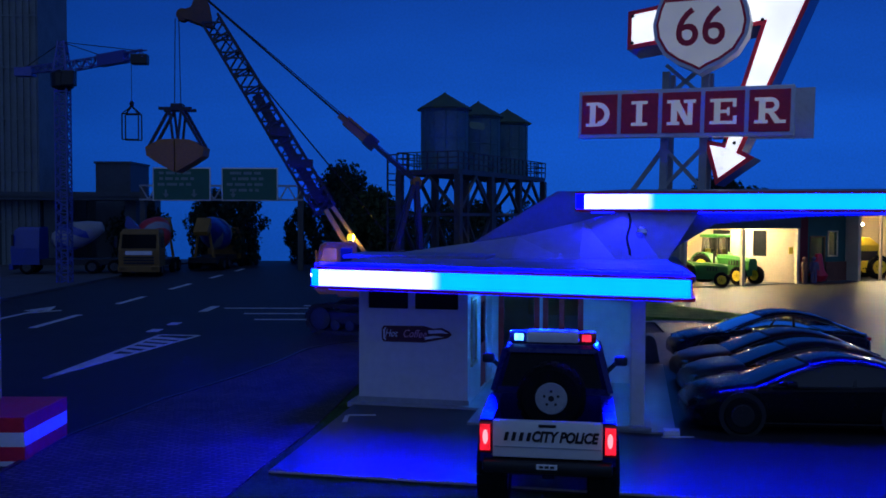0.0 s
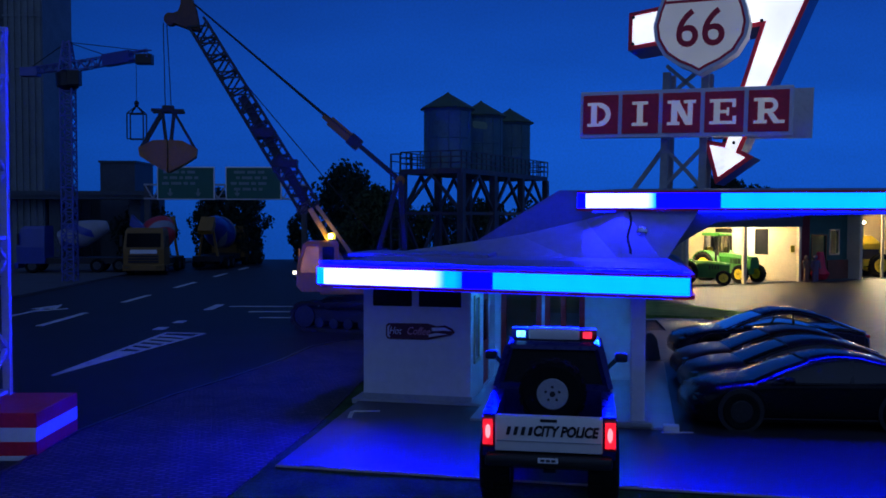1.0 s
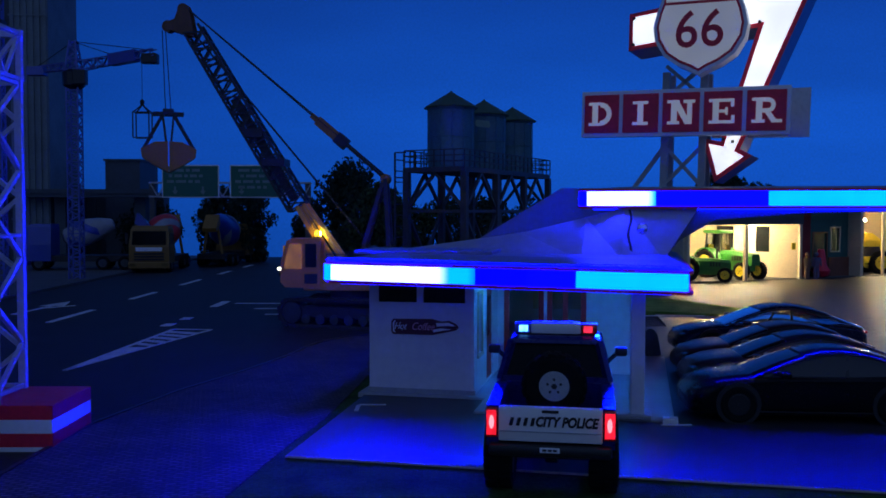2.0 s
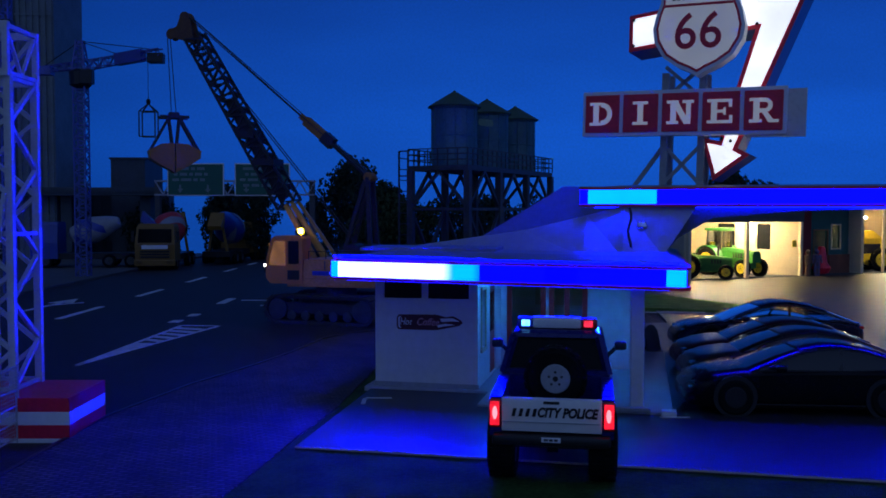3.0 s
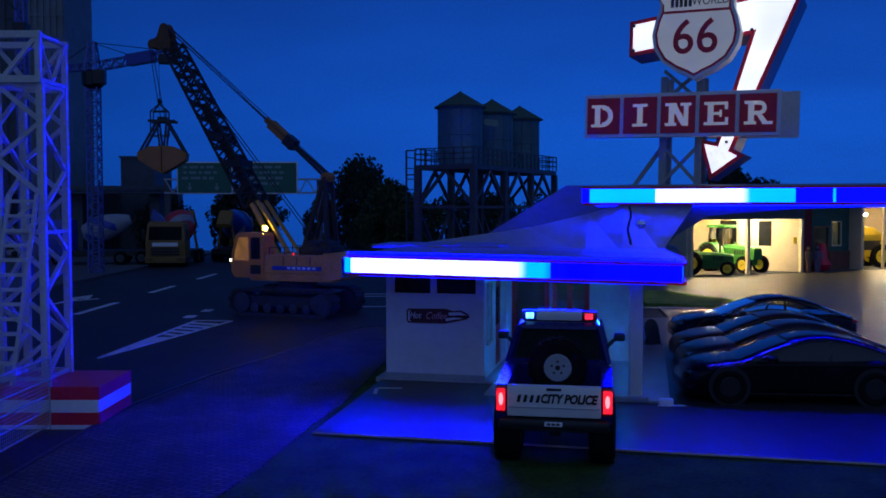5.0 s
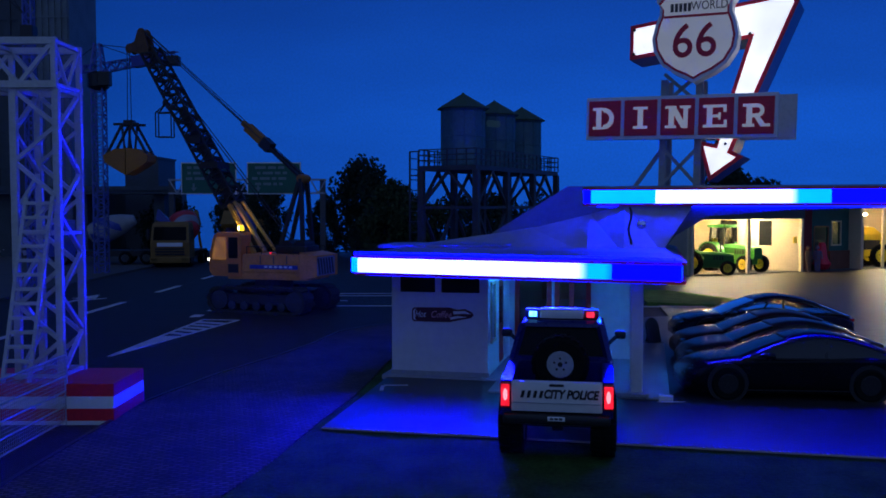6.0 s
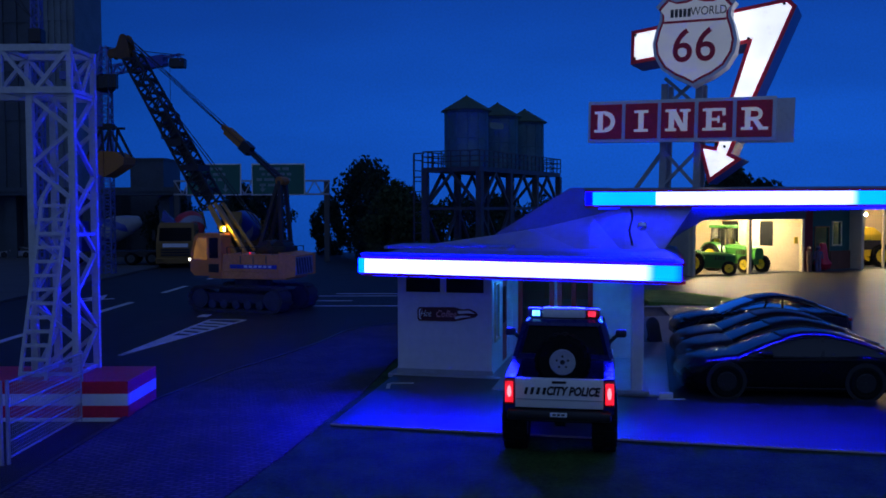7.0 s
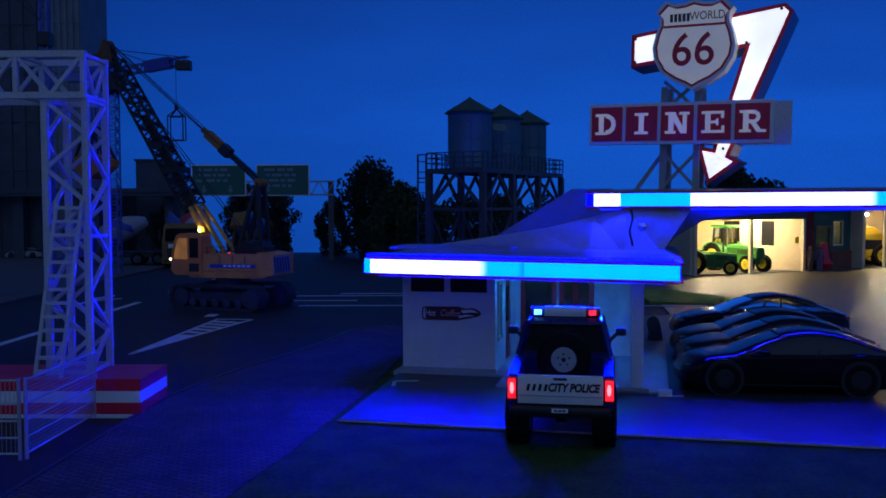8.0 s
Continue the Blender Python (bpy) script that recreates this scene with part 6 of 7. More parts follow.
# ---- lorries at the far kerb ----
def mixer(m, cab_mtl, drum_a, drum_b, label, drum_scale=0.85):
    T = thing("mixer_lorry", label, "lorry", m, "mixer lorries")
    bm = bmesh.new()
    loft(bm, [[(-4.6, 0.0, 2.2), (4.6, 0.0, 2.2), (4.6, 6, 2.2), (-4.6, 6, 2.2)], [(-4.6, -0.2, 6.0), (4.6, -0.2, 6.0), (4.6, 6, 6.0), (-4.6, 6, 6.0)], [(-4.3, 0.7, 10.2), (4.3, 0.7, 10.2), (4.3, 6, 10.2), (-4.3, 6, 10.2)], [(-4.0, 1.6, 10.9), (4.0, 1.6, 10.9), (4.0, 6, 10.9), (-4.0, 6, 10.9)]])
    cb = part("cab", bm, cab_mtl, T)
    bm = bmesh.new()
    vs = [bm.verts.new(p) for p in ((-3.9, -0.22, 6.5), (3.9, -0.22, 6.5), (3.8, 0.45, 9.7), (-3.8, 0.45, 9.7))]
    bm.faces.new(vs)
    bmesh.ops.solidify(bm, geom=bm.faces[:], thickness=-0.1)
    part("windscreen", bm, DGLASS, cb)
    bm = bmesh.new()
    box(bm, -3.0, 3.0, -0.35, -0.15, 5.0, 5.9)
    part("name_panel", bm, WHITE, cb)
    for k in range(3):
        bm = bmesh.new()
        box(bm, -3.4, 3.4, -0.35, -0.1, 2.9 + k * 0.65, 3.3 + k * 0.65)
        part("grille_bar", bm, BLACK, cb)
    bm = bmesh.new()
    box(bm, -4.7, 4.7, -0.6, 0.3, 1.0, 2.5, 0.2)
    part("bumper", bm, cab_mtl, T)
    for s in (-1, 1):
        bm = bmesh.new()
        box(bm, s * 3.6 - 0.7, s * 3.6 + 0.7, -0.7, -0.55, 1.5, 2.2, 0.05)
        part("headlight", bm, PANE, T)
        bm = bmesh.new()
        box(bm, s * 5.2 - 0.35, s * 5.2 + 0.35, 0.2, 0.6, 6.6, 9.2, 0.1)
        part("mirror", bm, BLACK, cb)
    bm = bmesh.new()
    box(bm, -3.6, 3.6, 5.5, 27, 2.0, 3.4)
    part("chassis", bm, BLACK, T)
    bm = bmesh.new()
    prof = [(1.0, 0), (3.2, 1.2), (4.7, 6), (4.8, 9), (3.6, 14), (2.0, 18), (1.6, 18.4)]
    lathe(bm, prof, 24)
    drum = part("drum", bm, drum_a, T, "mixing drum", True, m=at(0, 7.8, 7.2, -72, 0, 0) @ Matrix.Scale(drum_scale, 4))
    for k in range(3):
        bm = bmesh.new()
        n = 16
        pts = []
        for j in range(n + 1):
            f = 0.12 + 0.7 * j / n
            h = f * 16
            r = np.interp(h, [p[1] for p in prof[:6]], [p[0] for p in prof[:6]]) + 0.08
            a = 2 * math.pi * k / 3 + f * 3.0
            pts.append([(r * math.cos(a + d), r * math.sin(a + d), h) for d in (-0.38, -0.13, 0.13, 0.38)])
        rings = [[bm.verts.new(p) for p in q] for q in pts]
        for i in range(n):
            for j in range(3):
                bm.faces.new((rings[i][j], rings[i][j + 1], rings[i + 1][j + 1], rings[i + 1][j]))
        part("drum_stripe", bm, drum_b, drum, "painted spiral band")
    bm = bmesh.new()
    bar(bm, (-2.5, 25, 3), (-1, 25.5, 12), 0.6)
    bar(bm, (2.5, 25, 3), (1, 25.5, 12), 0.6)
    prism(bm, [(24.5, 11), (28, 9), (28.5, 10), (25, 13.5)], -1.8, 1.8, "x")
    part("chute", bm, cab_mtl, T)
    for y in (3.2, 17.5, 22.5):
        for s in (-1, 1):
            wheel(T, s * 3.9, y, 1.6, 1.6, 1.4, DARKG)
    return T


mixer(at(-67.3, 214, 0.06, 0, 0, 4), LORRYY, DRED, DULLW, "yellow-fronted mixer lorry with red and white drum")
mixer(at(-57.5, 263, 0.06, 0, 0, 178), LORRYY, BLUEP, DULLW, "mixer lorry behind with blue and white drum")
mixer(at(-97.5, 219, 0.46, 0, 0, -80), BLUEP, DULLW, BLUEP, "blue mixer lorry with blue and white drum on the pavement", 0.66)


# ---- low depot behind the mixers ----
depot = thing("depot_building", "low dark grey ribbed depot behind the mixer lorries", "building", at(-112, 284, 0))
DEPOT = mat("depot_sheet", (0.045, 0.055, 0.062), 0.7, scale=20, vary=0.35)
bm = bmesh.new()
box(bm, -42, 27, 0, 8, 0, 19.0)
dw = part("wall", bm, DEPOT, depot)
for k in range(22):
    bm = bmesh.new()
    box(bm, -41.5 + k * 3.15, -40.9 + k * 3.15, -0.35, 0.0, 0.0, 18.6)
    part("rib", bm, DEPOT, dw)
bm = bmesh.new()
box(bm, -42.8, 27.8, -0.8, 8.8, 19.0, 19.8)
part("roof", bm, DARKG, depot)
for x in (-30, -12, 8):
    bm = bmesh.new()
    box(bm, x, x + 8, -0.5, -0.36, 0.2, 10)
    part("gate", bm, STEELB, depot)


# ---- trees and bushes ----
def leaf_clump(bm, c, r, n, size):
    for _ in range(n):
        d = Vector((rnd.gauss(0, 1), rnd.gauss(0, 1), rnd.gauss(0, 1))).normalized() * r * (rnd.random() ** 0.4)
        p = Vector(c) + d * Vector((1, 1, 0.85)).length / 1.65
        q = Euler((rnd.random() * 6.3, rnd.random() * 6.3, rnd.random() * 6.3)).to_matrix()
        s = size * (0.6 + 0.8 * rnd.random())
        vs = [bm.verts.new(p + q @ Vector(v) * s) for v in ((-1, -0.5, 0), (0.2, -0.7, 0.2), (1, 0.1, 0), (0.1, 0.7, -0.2))]
        bm.faces.new(vs)


def tree(x, y, h, spread, mtl, label, clumps=26, low=0.15):
    T = thing("tree", label, "tree", at(x, y, 0), "trees at the back")
    bm = bmesh.new()
    pts = [Vector((0, 0, 0)), Vector((0.3, 0.1, h * 0.25)), Vector((-0.2, 0.3, h * 0.5)), Vector((0.2, 0, h * 0.75))]
    for k in range(3):
        cyl(bm, pts[k], pts[k + 1], h * (0.045 - 0.01 * k), h * (0.035 - 0.01 * k), 9)
    for k in range(7):
        a = k * 2.4
        z = h * (0.25 + 0.07 * k)
        cyl(bm, (0, 0, z), (spread * 0.6 * math.cos(a), spread * 0.6 * math.sin(a), z + h * 0.2), h * 0.016, h * 0.005, 6)
    part("trunk", bm, BARK, T)
    bm = bmesh.new()
    for k in range(clumps):
        f = low + (0.95 - low) * (k + 0.5) / clumps
        w = spread * math.sin(math.pi * min(1, 0.18 + 0.80 * (f - low) / (1 - low))) ** 0.6
        a = k * 2.4 + rnd.random()
        rr = w * (0.35 + 0.6 * rnd.random())
        leaf_clump(bm, (rr * math.cos(a), rr * math.sin(a), h * f), spread * (0.28 + 0.16 * rnd.random()), 170, h * 0.018 + 0.12)
    tagged(part("crown", bm, mtl, T), kind="stuff")
    return T


tree(-24.5, 256, 27.0, 10.5, FOLIAGE2, "dense dark green model tree behind the silos", 34)
tree(-15.0, 228, 20.5, 8.0, FOLIAGE, "grey-green model tree with airy crown", 30)
tree(-8.0, 222, 17.0, 7.0, FOLIAGE, "low grey-green model bush", 26, 0.05)
tree(2.0, 230, 17.0, 8.0, FOLIAGE2, "dark low model tree behind the diner", 26, 0.05)
tree(12.0, 226, 17.0, 8.5, FOLIAGE2, "dark low model bush between the silo legs", 40, 0.03)
tree(24.0, 228, 16.0, 8.0, FOLIAGE2, "dark low model bush behind the silo tower", 36, 0.03)
tree(-19.5, 236, 13.0, 7.0, FOLIAGE2, "low dark hedge bush beside the tall tree", 36, 0.03)
tree(-54.0, 262, 20.0, 7.0, FOLIAGE2, "rounded dark bush under the motorway gantry", 30, 0.05)
tree(-64.0, 268, 21.0, 8.0, FOLIAGE2, "dark bush behind the lorries", 30, 0.05)
tree(-38.0, 272, 17.0, 5.5, FOLIAGE2, "dark bush beside the gantry post", 24, 0.05)
tree(-84.0, 268, 17.0, 9.0, FOLIAGE2, "low dark bush behind the lorries", 28, 0.05)
tree(80.0, 255, 25.0, 9.0, FOLIAGE2, "dark model tree behind the garage", 30, 0.3)
tree(90.0, 258, 22.0, 7.0, FOLIAGE2, "smaller dark tree behind the garage", 26, 0.3)


# ---- buildings at the far left ----
def corrugated(name, x0, x1, y0, y1, h, pitch, mtl, label):
    B = thing(name, label, "building", at(0, 0, 0))
    bm = bmesh.new()
    box(bm, x0, x1, y0, y1, 0, h)
    part("core", bm, mtl, B)
    k = 0
    x = x0
    while x < x1 - pitch * 0.5:
        bm = bmesh.new()
        box(bm, x + pitch * 0.15, x + pitch * 0.65, y0 - 0.45, y0 - 0.004, 0, h)
        part("rib", bm, mtl, B)
        x += pitch
    bm = bmesh.new()
    box(bm, x0 - 0.5, x1 + 0.5, y0 - 0.6, y1 + 0.5, h, h + 1.2)
    part("parapet", bm, mtl, B)
    for z in np.arange(12, h, 14):
        bm = bmesh.new()
        box(bm, x0 - 0.15, x1 + 0.15, y0 - 0.6, y0 - 0.46, z, z + 0.5)
        part("band", bm, mtl, B)
    return B


TOWERG = mat("tower_grey", (0.16, 0.20, 0.21), 0.7, scale=20, vary=0.3)
TOWERD = mat("tower_dark", (0.058, 0.075, 0.09), 0.7, scale=20, vary=0.3)
corrugated("high_rise", -118, -107.5, 255, 275, 92, 1.8, TOWERG, "tall grey ribbed model high-rise at the back")
corrugated("high_rise", -140, -119, 258, 278, 96, 4.0, TOWERD, "tall dark model high-rise beside the ribbed one")
wh = thing("warehouse", "plain dark grey flat-roofed warehouse block", "building", at(0, 0, 0))
bm = bmesh.new()
box(bm, -97, -87, 268, 285, 0, 29)
part("block", bm, TOWERD, wh)
bm = bmesh.new()
box(bm, -97.4, -86.6, 267.6, 285, 29, 29.6)
part("roof_edge", bm, TOWERD, wh)
over = thing("overpass", "dark concrete overpass on columns at the back", "bridge", at(0, 0, 0))
bm = bmesh.new()
box(bm, -230, -78, 250, 262, 18.2, 19.6)
part("deck", bm, TOWERD, over)
bm = bmesh.new()
box(bm, -230, -78, 249.6, 250.2, 19.2, 20.4)
part("parapet", bm, TOWERD, over)
for k in range(7):
    bm = bmesh.new()
    box(bm, -84 - k * 22, -81 - k * 22, 254, 258, 0, 18.2)
    part("column", bm, TOWERD, over)
bm = bmesh.new()
prism(bm, [(-75, 292), (-30, 296), (-30, 300), (-75, 300)], 0.0, 4.0, "z")
solid("low_wall", bm, CONCRETE, "pale low wall under the sky backdrop", "wall", kind="structure")


# ---- garages with tractors ----
GAR = at(50.0, 181.0, 0.30, 0, 0, 24)
gar = thing("garage_row", "row of open lit garages with cream and teal walls", "garage", GAR @ Matrix.Diagonal((0.93, 1, 1, 1)))
GH = 15.0


def wall(name, x0, x1, y0, y1, mtl, z1=GH, z0=0.0, label=""):
    bm = bmesh.new()
    box(bm, x0, x1, y0, y1, z0, z1)
    return part(name, bm, mtl, gar, label)


wall("floor_slab", -1.5, 90, 0.0, 26, CONCRETE, 0.12)
wall("back_wall", -1.5, 30.8, 25, 25.6, CREAM, GH, 0.12)
wall("left_wall", -2.1, -1.5, 0.3, 25, CREAM, GH, 0.12)
# slanting partition of the first garage, with a window
ptn = part("partition", wall_with_holes(0, 24.5, 0, 0.12, GH, 0.5, [(6.0, 9.0, 5.5, 11.0), (14, 18, 5.5, 11)], "x"), CREAM, gar, "cream partition wall with windows", m=at(30.6, 0.6, 0, 0, 0, 118))
for a0, a1 in ((6.0, 9.0), (14.0, 18.0)):
    bm = bmesh.new()
    box(bm, a0, a1, 0.18, 0.3, 5.5, 11.0)
    part("pane", bm, DGLASS, ptn)
# dark sheet added behind the teal openings to stop lamp light leaking through
wall("light_blocker", 31.0, 49.0, 6.0, 6.4, TOWERD, GH, 0.12)
for x in (-1.2, 14.6, 30.4):
    wall("door_post", x - 0.35, x + 0.35, -0.4, 0.3, CREAM, 11.5, 0.0, "pale wooden door post")
wall("lintel", -1.6, 31, -0.45, 0.35, TOWERD, GH + 0.6, 11.5)
wall("roof", -3, 92, -1.5, 27, TOWERD, GH + 1.6, GH + 0.6)
wall("red_panel", 31.0, 37.0, 3.0, 3.5, mat("barn_red", (0.20, 0.015, 0.02), 0.7, scale=30, vary=0.3), GH, 0.12, "dark red panel")
teal = part("teal_front", wall_with_holes(37.0, 49.0, 3.0, 0.12, GH, 0.5, [(37.8, 42.0, 0.2, 9.5), (43.4, 46.0, 5.6, 10.6)]), TEALW, gar, "teal front wall with door and window openings")
bm = bmesh.new()
for a, b, z0, z1 in ((43.1, 43.4, 5.3, 10.9), (46.0, 46.3, 5.3, 10.9), (43.4, 46.0, 10.6, 10.9), (43.4, 46.0, 5.3, 5.6)):
    box(bm, a, b, 2.8, 3.1, z0, z1)
part("window_frame", bm, CREAM, gar)
bm = bmesh.new()
for a, b, z0, z1 in ((37.5, 37.8, 0.1, 9.8), (42.0, 42.3, 0.1, 9.8), (37.8, 42.0, 9.5, 9.8)):
    box(bm, a, b, 2.8, 3.1, z0, z1)
part("door_frame", bm, WOOD, gar)
wall("brick_base", 42.4, 48.9, 2.6, 2.99, mat("brick_base", (0.22, 0.08, 0.05), 0.8, scale=60, vary=0.4), 4.2, 0.12)
wall("corner_post", 48.9, 49.8, -0.4, 3.6, CREAM, GH, 0.0)
wall("rear_wall", 31, 90, 25, 25.6, CREAM, GH, 0.12)
wall("side_wall", 89.4, 90, 0.3, 25, CREAM, GH, 0.12)
wall("door_post", 56.4, 56.9, -0.3, 0.2, CREAM, GH, 0.0)
WARM = glow("warm_tube", (1.0, 0.80, 0.48), 360.0, base=(0.9, 0.9, 0.85))
for x, y in ((6.5, 7), (21.5, 7), (55.5, 6), (70, 6)):
    bm = bmesh.new()
    box(bm, x - 2.6, x + 2.6, y - 0.35, y + 0.35, GH - 2.95, GH - 2.5, 0.1)
    part("ceiling_lamp", bm, WARM, gar, "warm ceiling tube lamp, lit")
wall("inner_ceiling", -1.5, 90, 0.4, 25, CREAM, GH + 0.5, GH)
bm = bmesh.new()
for k in range(6):
    box(bm, 2 + k * 2.6, 4.2 + k * 2.6, 24.0, 24.9, 6.0 + (k % 3) * 0.6, 11)
part("tool_rack", bm, DARKG, gar)
wall("wall_notice", 28.2, 29.4, 0.2, 0.29, JDY, 7.6, 6.2)


def tractor(m, label, cabin, scale=1.0):
    T = thing("tractor", label, "tractor", m, "green tractors")
    s = scale
    bm = bmesh.new()
    loft(bm, [[(x * s, y * s, z * s) for y, z in ((-1.3, 2.6), (1.3, 2.6), (1.4, 4.6), (0.9, 5.2), (-0.9, 5.2), (-1.4, 4.6))] for x in (0.0, 3.0)]
         + [[(7.6 * s, y * s, z * s) for y, z in ((-1.1, 2.6), (1.1, 2.6), (1.1, 4.2), (0.7, 4.7), (-0.7, 4.7), (-1.1, 4.2))]])
    hood = part("bonnet", bm, JDG, T, smooth=True)
    for k in range(4):
        bm = bmesh.new()
        box(bm, (3.2 + k * 0.6) * s, (3.5 + k * 0.6) * s, -1.42 * s, 1.42 * s, 3.4 * s, 4.3 * s)
        part("vent", bm, BLACK, hood)
    bm = bmesh.new()
    box(bm, -3.5 * s, 6.8 * s, -0.9 * s, 0.9 * s, 1.5 * s, 2.8 * s, 0.1)
    part("chassis", bm, JDG, T)
    bm = bmesh.new()
    cyl(bm, (4.6 * s, 0.9 * s, 4.8 * s), (4.6 * s, 0.9 * s, 7.4 * s), 0.22 * s, n=10)
    part("exhaust", bm, BLACK, T)
    for y in (-2.5, 2.5):
        w = wheel(T, 0, 0, 0, 2.7 * s, 1.7 * s, JDY, knobbly=True)
        w.matrix_basis = at(-1.8 * s, y * s, 2.7 * s, 0, 0, 90)
        w = wheel(T, 0, 0, 0, 1.6 * s, 1.1 * s, JDY, knobbly=True)
        w.matrix_basis = at(6.3 * s, y * 0.92 * s, 1.6 * s, 0, 0, 90)
        bm = bmesh.new()
        o = arc(-1.8 * s, 2.7 * s, 3.0 * s, 20, 150, 8)
        i = arc(-1.8 * s, 2.7 * s, 2.8 * s, 150, 20, 8)
        for k in range(8):
            prism(bm, [o[k], o[k + 1], i[8 - k - 1], i[8 - k]], (y - 0.9) * s, (y + 0.9) * s)
        part("mudguard", bm, JDG, T)
    if cabin:
        bm = bmesh.new()
        for x, y in ((-3.2, -1.7), (-3.2, 1.7), (0.2, -1.5), (0.2, 1.5)):
            bm = bmesh.new()
            bar(bm, (x * s, y * s, 4.0 * s), (x * 0.9 * s, y * 0.9 * s, 8.4 * s), 0.25 * s)
            part("cab_post", bm, BLACK, T)
        bm = bmesh.new()
        box(bm, -3.6 * s, 0.8 * s, -1.9 * s, 1.9 * s, 8.4 * s, 9.0 * s, 0.2)
        part("cab_roof", bm, JDG, T, smooth=True)
        bm = bmesh.new()
        box(bm, -3.1 * s, 0.1 * s, -1.45 * s, 1.45 * s, 4.4 * s, 8.35 * s)
        part("cab_glass", bm, PANE, T)
    bm = bmesh.new()
    box(bm, -2.6 * s, -1.2 * s, -0.8 * s, 0.8 * s, 4.0 * s, 4.5 * s, 0.1)
    box(bm, -2.9 * s, -2.5 * s, -0.8 * s, 0.8 * s, 4.4 * s, 6.2 * s, 0.1)
    part("seat", bm, JDY, T, "yellow seat", True)
    bm = bmesh.new()
    lathe(bm, [(0.7 * s, -0.06), (0.7 * s, 0.06)], 12, (-0.4 * s, 0, 5.6 * s))
    part("steering_wheel", bm, BLACK, T)
    return T


G = GAR
tractor(G @ at(3.6, 3.2, 0.12, 0, 0, -42), "small open green tractor with yellow wheels and seat", False, 0.90)
tractor(G @ at(15.8, 8.8, 0.12, 0, 0, -84), "large green cabbed tractor with yellow wheels", True, 1.12)

# machine and goods in the last garage
hv = thing("harvester", "yellow and dark farm machine standing in the last garage", "farm machine", G @ at(53.0, 7.5, 0.12, 0, 0, -20))
bm = bmesh.new()
loft(bm, [[(-5, -3, 2.5), (6, -3, 2.5), (6, 3, 2.5), (-5, 3, 2.5)], [(-5, -3, 7.5), (4.5, -3, 7.5), (4.5, 3, 7.5), (-5, 3, 7.5)], [(-4, -2.6, 9.2), (2.5, -2.6, 9.2), (2.5, 2.6, 9.2), (-4, 2.6, 9.2)]])
part("body", bm, JDY, hv)
bm = bmesh.new()
box(bm, -5.1, 4.0, -3.1, 3.1, 4.0, 6.2)
part("side_panel", bm, BLACK, hv)
for x, r in ((-3, 2.2), (4.2, 2.6)):
    for y in (-3, 3):
        w = wheel(hv, 0, 0, 0, r, 1.6, JDY, knobbly=True)
        w.matrix_basis = at(x, y, r, 0, 0, 90)
for k in range(5):
    bm = bmesh.new()
    box(bm, -1, 1, -1, 1, 0, 1.6 + 0.8 * (k % 2), 0.1)
    solid("crate", bm, (RED, WOOD, CREAM, WHITE, ORANGE)[k], "small painted goods crate stacked in the garage", "crate", G @ at(70 + k * 2.6, 15 - 3 * (k % 2), 0.12), group="garage goods")


def figure(m, shirt, label):
    bm = bmesh.new()
    for s in (-0.35, 0.35):
        cyl(bm, (s, 0, 0), (s, 0, 2.6), 0.32, 0.38, 8)
    cyl(bm, (0, 0, 2.5), (0, 0, 4.5), 0.62, 0.75, 10)
    for s in (-0.9, 0.9):
        cyl(bm, (s * 0.9, 0, 4.3), (s * 1.15, -0.2, 2.7), 0.22, 0.18, 8)
    lathe(bm, [(0.15, 4.6), (0.42, 4.9), (0.45, 5.3), (0.2, 5.65)], 10)
    return solid("figurine", bm, shirt, label, "figurine", m, group="figurines", smooth=True)


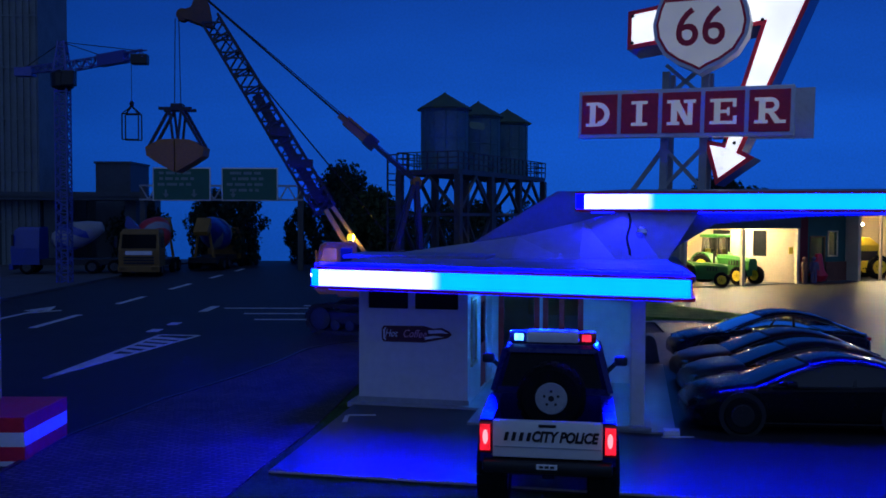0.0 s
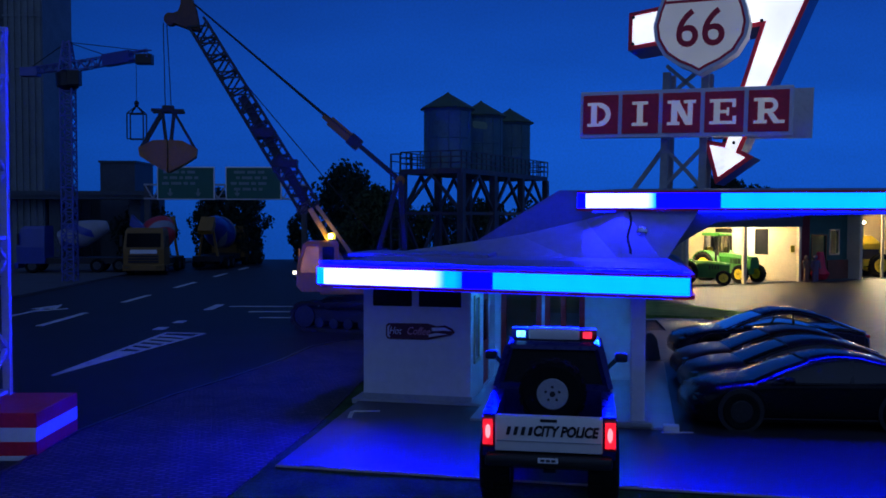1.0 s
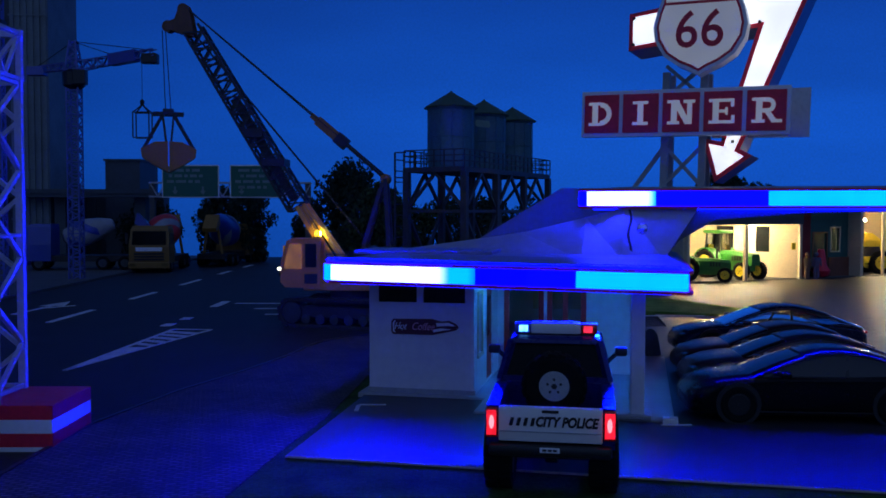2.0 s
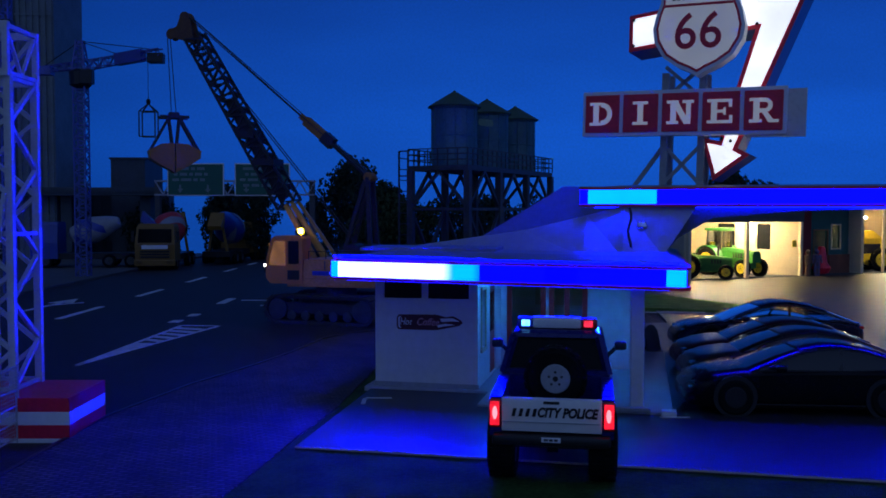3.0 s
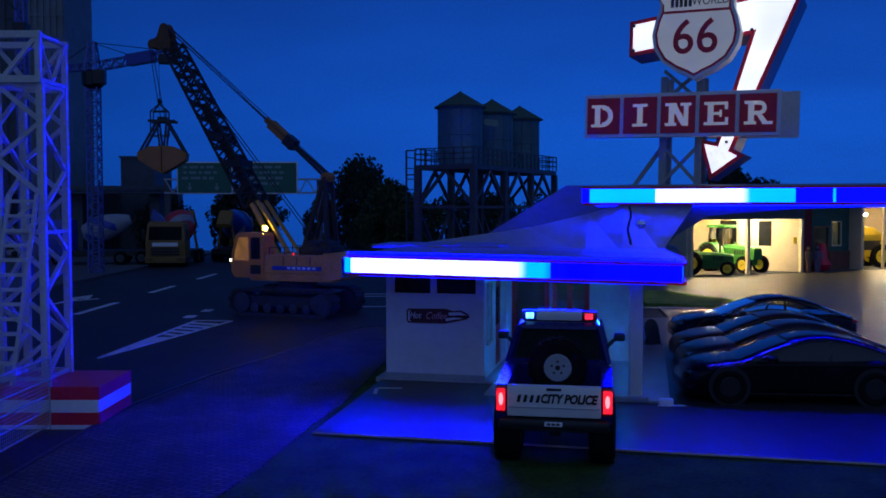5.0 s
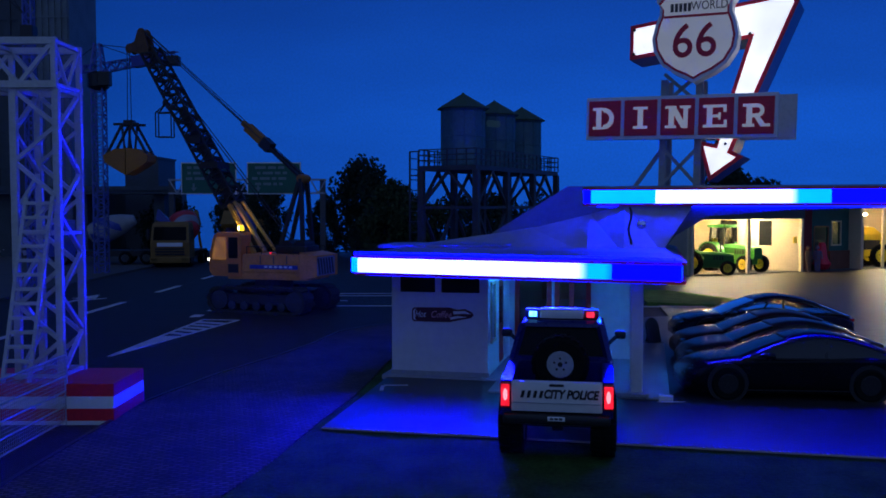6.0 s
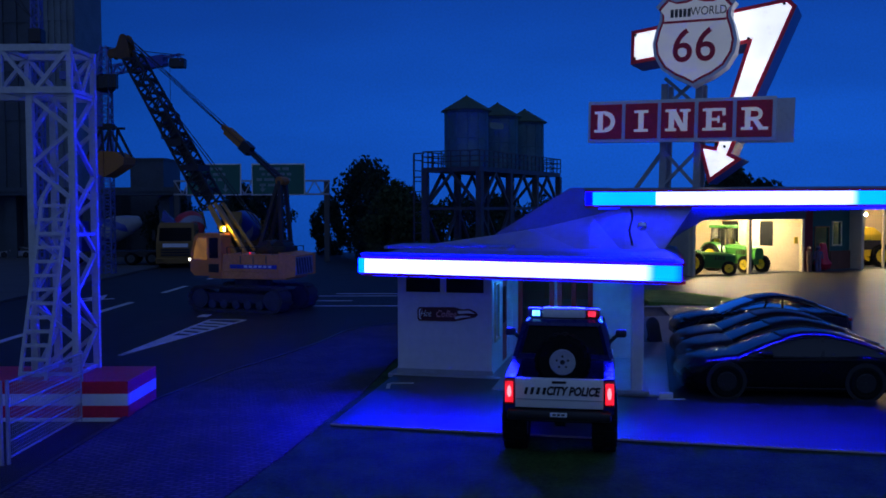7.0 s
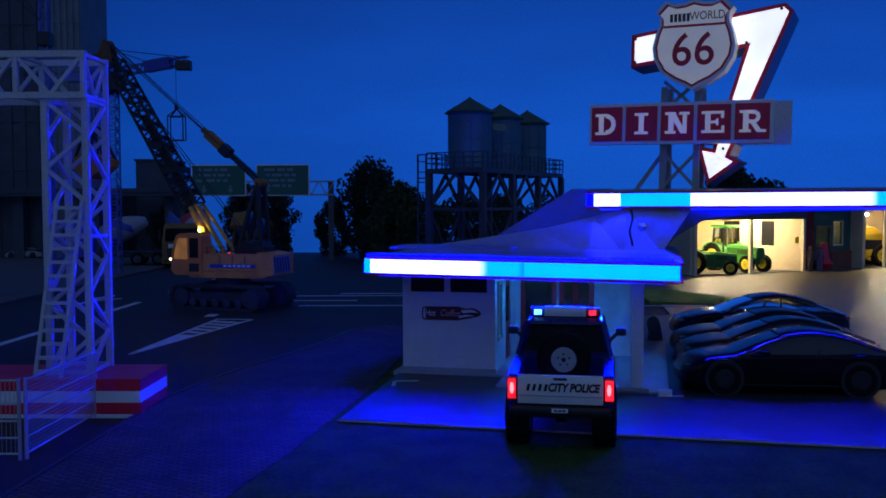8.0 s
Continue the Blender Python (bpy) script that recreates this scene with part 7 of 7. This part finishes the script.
figure(G @ at(29.4, -1.0, 0.02, 0, 0, 10), mat("figure_brown", (0.18, 0.10, 0.07), 0.7, scale=120, vary=0.5), "small brown painted figurine standing at the garage")
figure(G @ at(32.4, -0.6, 0.02, 0, 0, -15), mat("figure_blue", (0.08, 0.10, 0.26), 0.7, scale=120, vary=0.6, color2=(0.25, 0.12, 0.08)), "small blue and brown painted figurine in the yard")
bm = bmesh.new()
lathe(bm, [(0.6, 0), (1.4, 0.3), (2.0, 1.4), (1.2, 2.6), (0.8, 5.5), (0.6, 6.0)], 14)
solid("red_hopper", bm, RED, "dark red spouted hopper by the garage door", "hopper", G @ at(35.4, 1.0, 0.12), smooth=True)

# rounded advertising board by the porch
ab = thing("pavement_sign", "dark round-topped pavement sign by the diner wall", "sign", at(20.9, 89.4, 0.46, 0, 0, 35))
bm = bmesh.new()
prism(bm, [(-0.9, 0.0)] + arc(0, 1.7, 0.9, 180, 0, 10) + [(0.9, 0.0)], -0.1, 0.1)
part("panel", bm, mat("slate_panel", (0.09, 0.10, 0.13), 0.5), ab, m=at(0, 0, 0, -14, 0, 0))
bm = bmesh.new()
bar(bm, (0, 1.1, 0.0), (0, 0.5, 2.0), 0.2)
part("stand", bm, DARKG, ab)


# ---- what moves ----
def motions():
    for tag, rows in RUN.items():
        walk(BANDS[tag], [(t, at(du, 0, 0)) for t, du in rows])
    walk(crane, [(t, at(x, y, 0.06, 0, 0, TRACK_TURN)) for t, x, y, a in CRANE_WAY])
    walk(deck, [(t, at(0, 0, 0, 0, 0, 180 - a - TRACK_TURN)) for t, x, y, a in CRANE_WAY])
    # the beacon turns once in 0.28 s, facing the viewer at 3.0 s
    walk(rotor, [(k / 16, at(3.9, 2.0, 11.55, 0, 0, (k / 16 - 3.0) / 0.28 * 360)) for k in range(129)])
    for ob in GRAB_PARTS:
        walk(ob, [(t, at(GX + dx, -0.6, GZ, 0, 0, a)) for t, a, dx in GRAB_TURN])
    walk(grab_rope, [(t, at(GX + dx, -0.6, GZ, 0, math.degrees(math.atan2(-dx, 10.3)), 0)) for t, a, dx in GRAB_TURN])


motions()
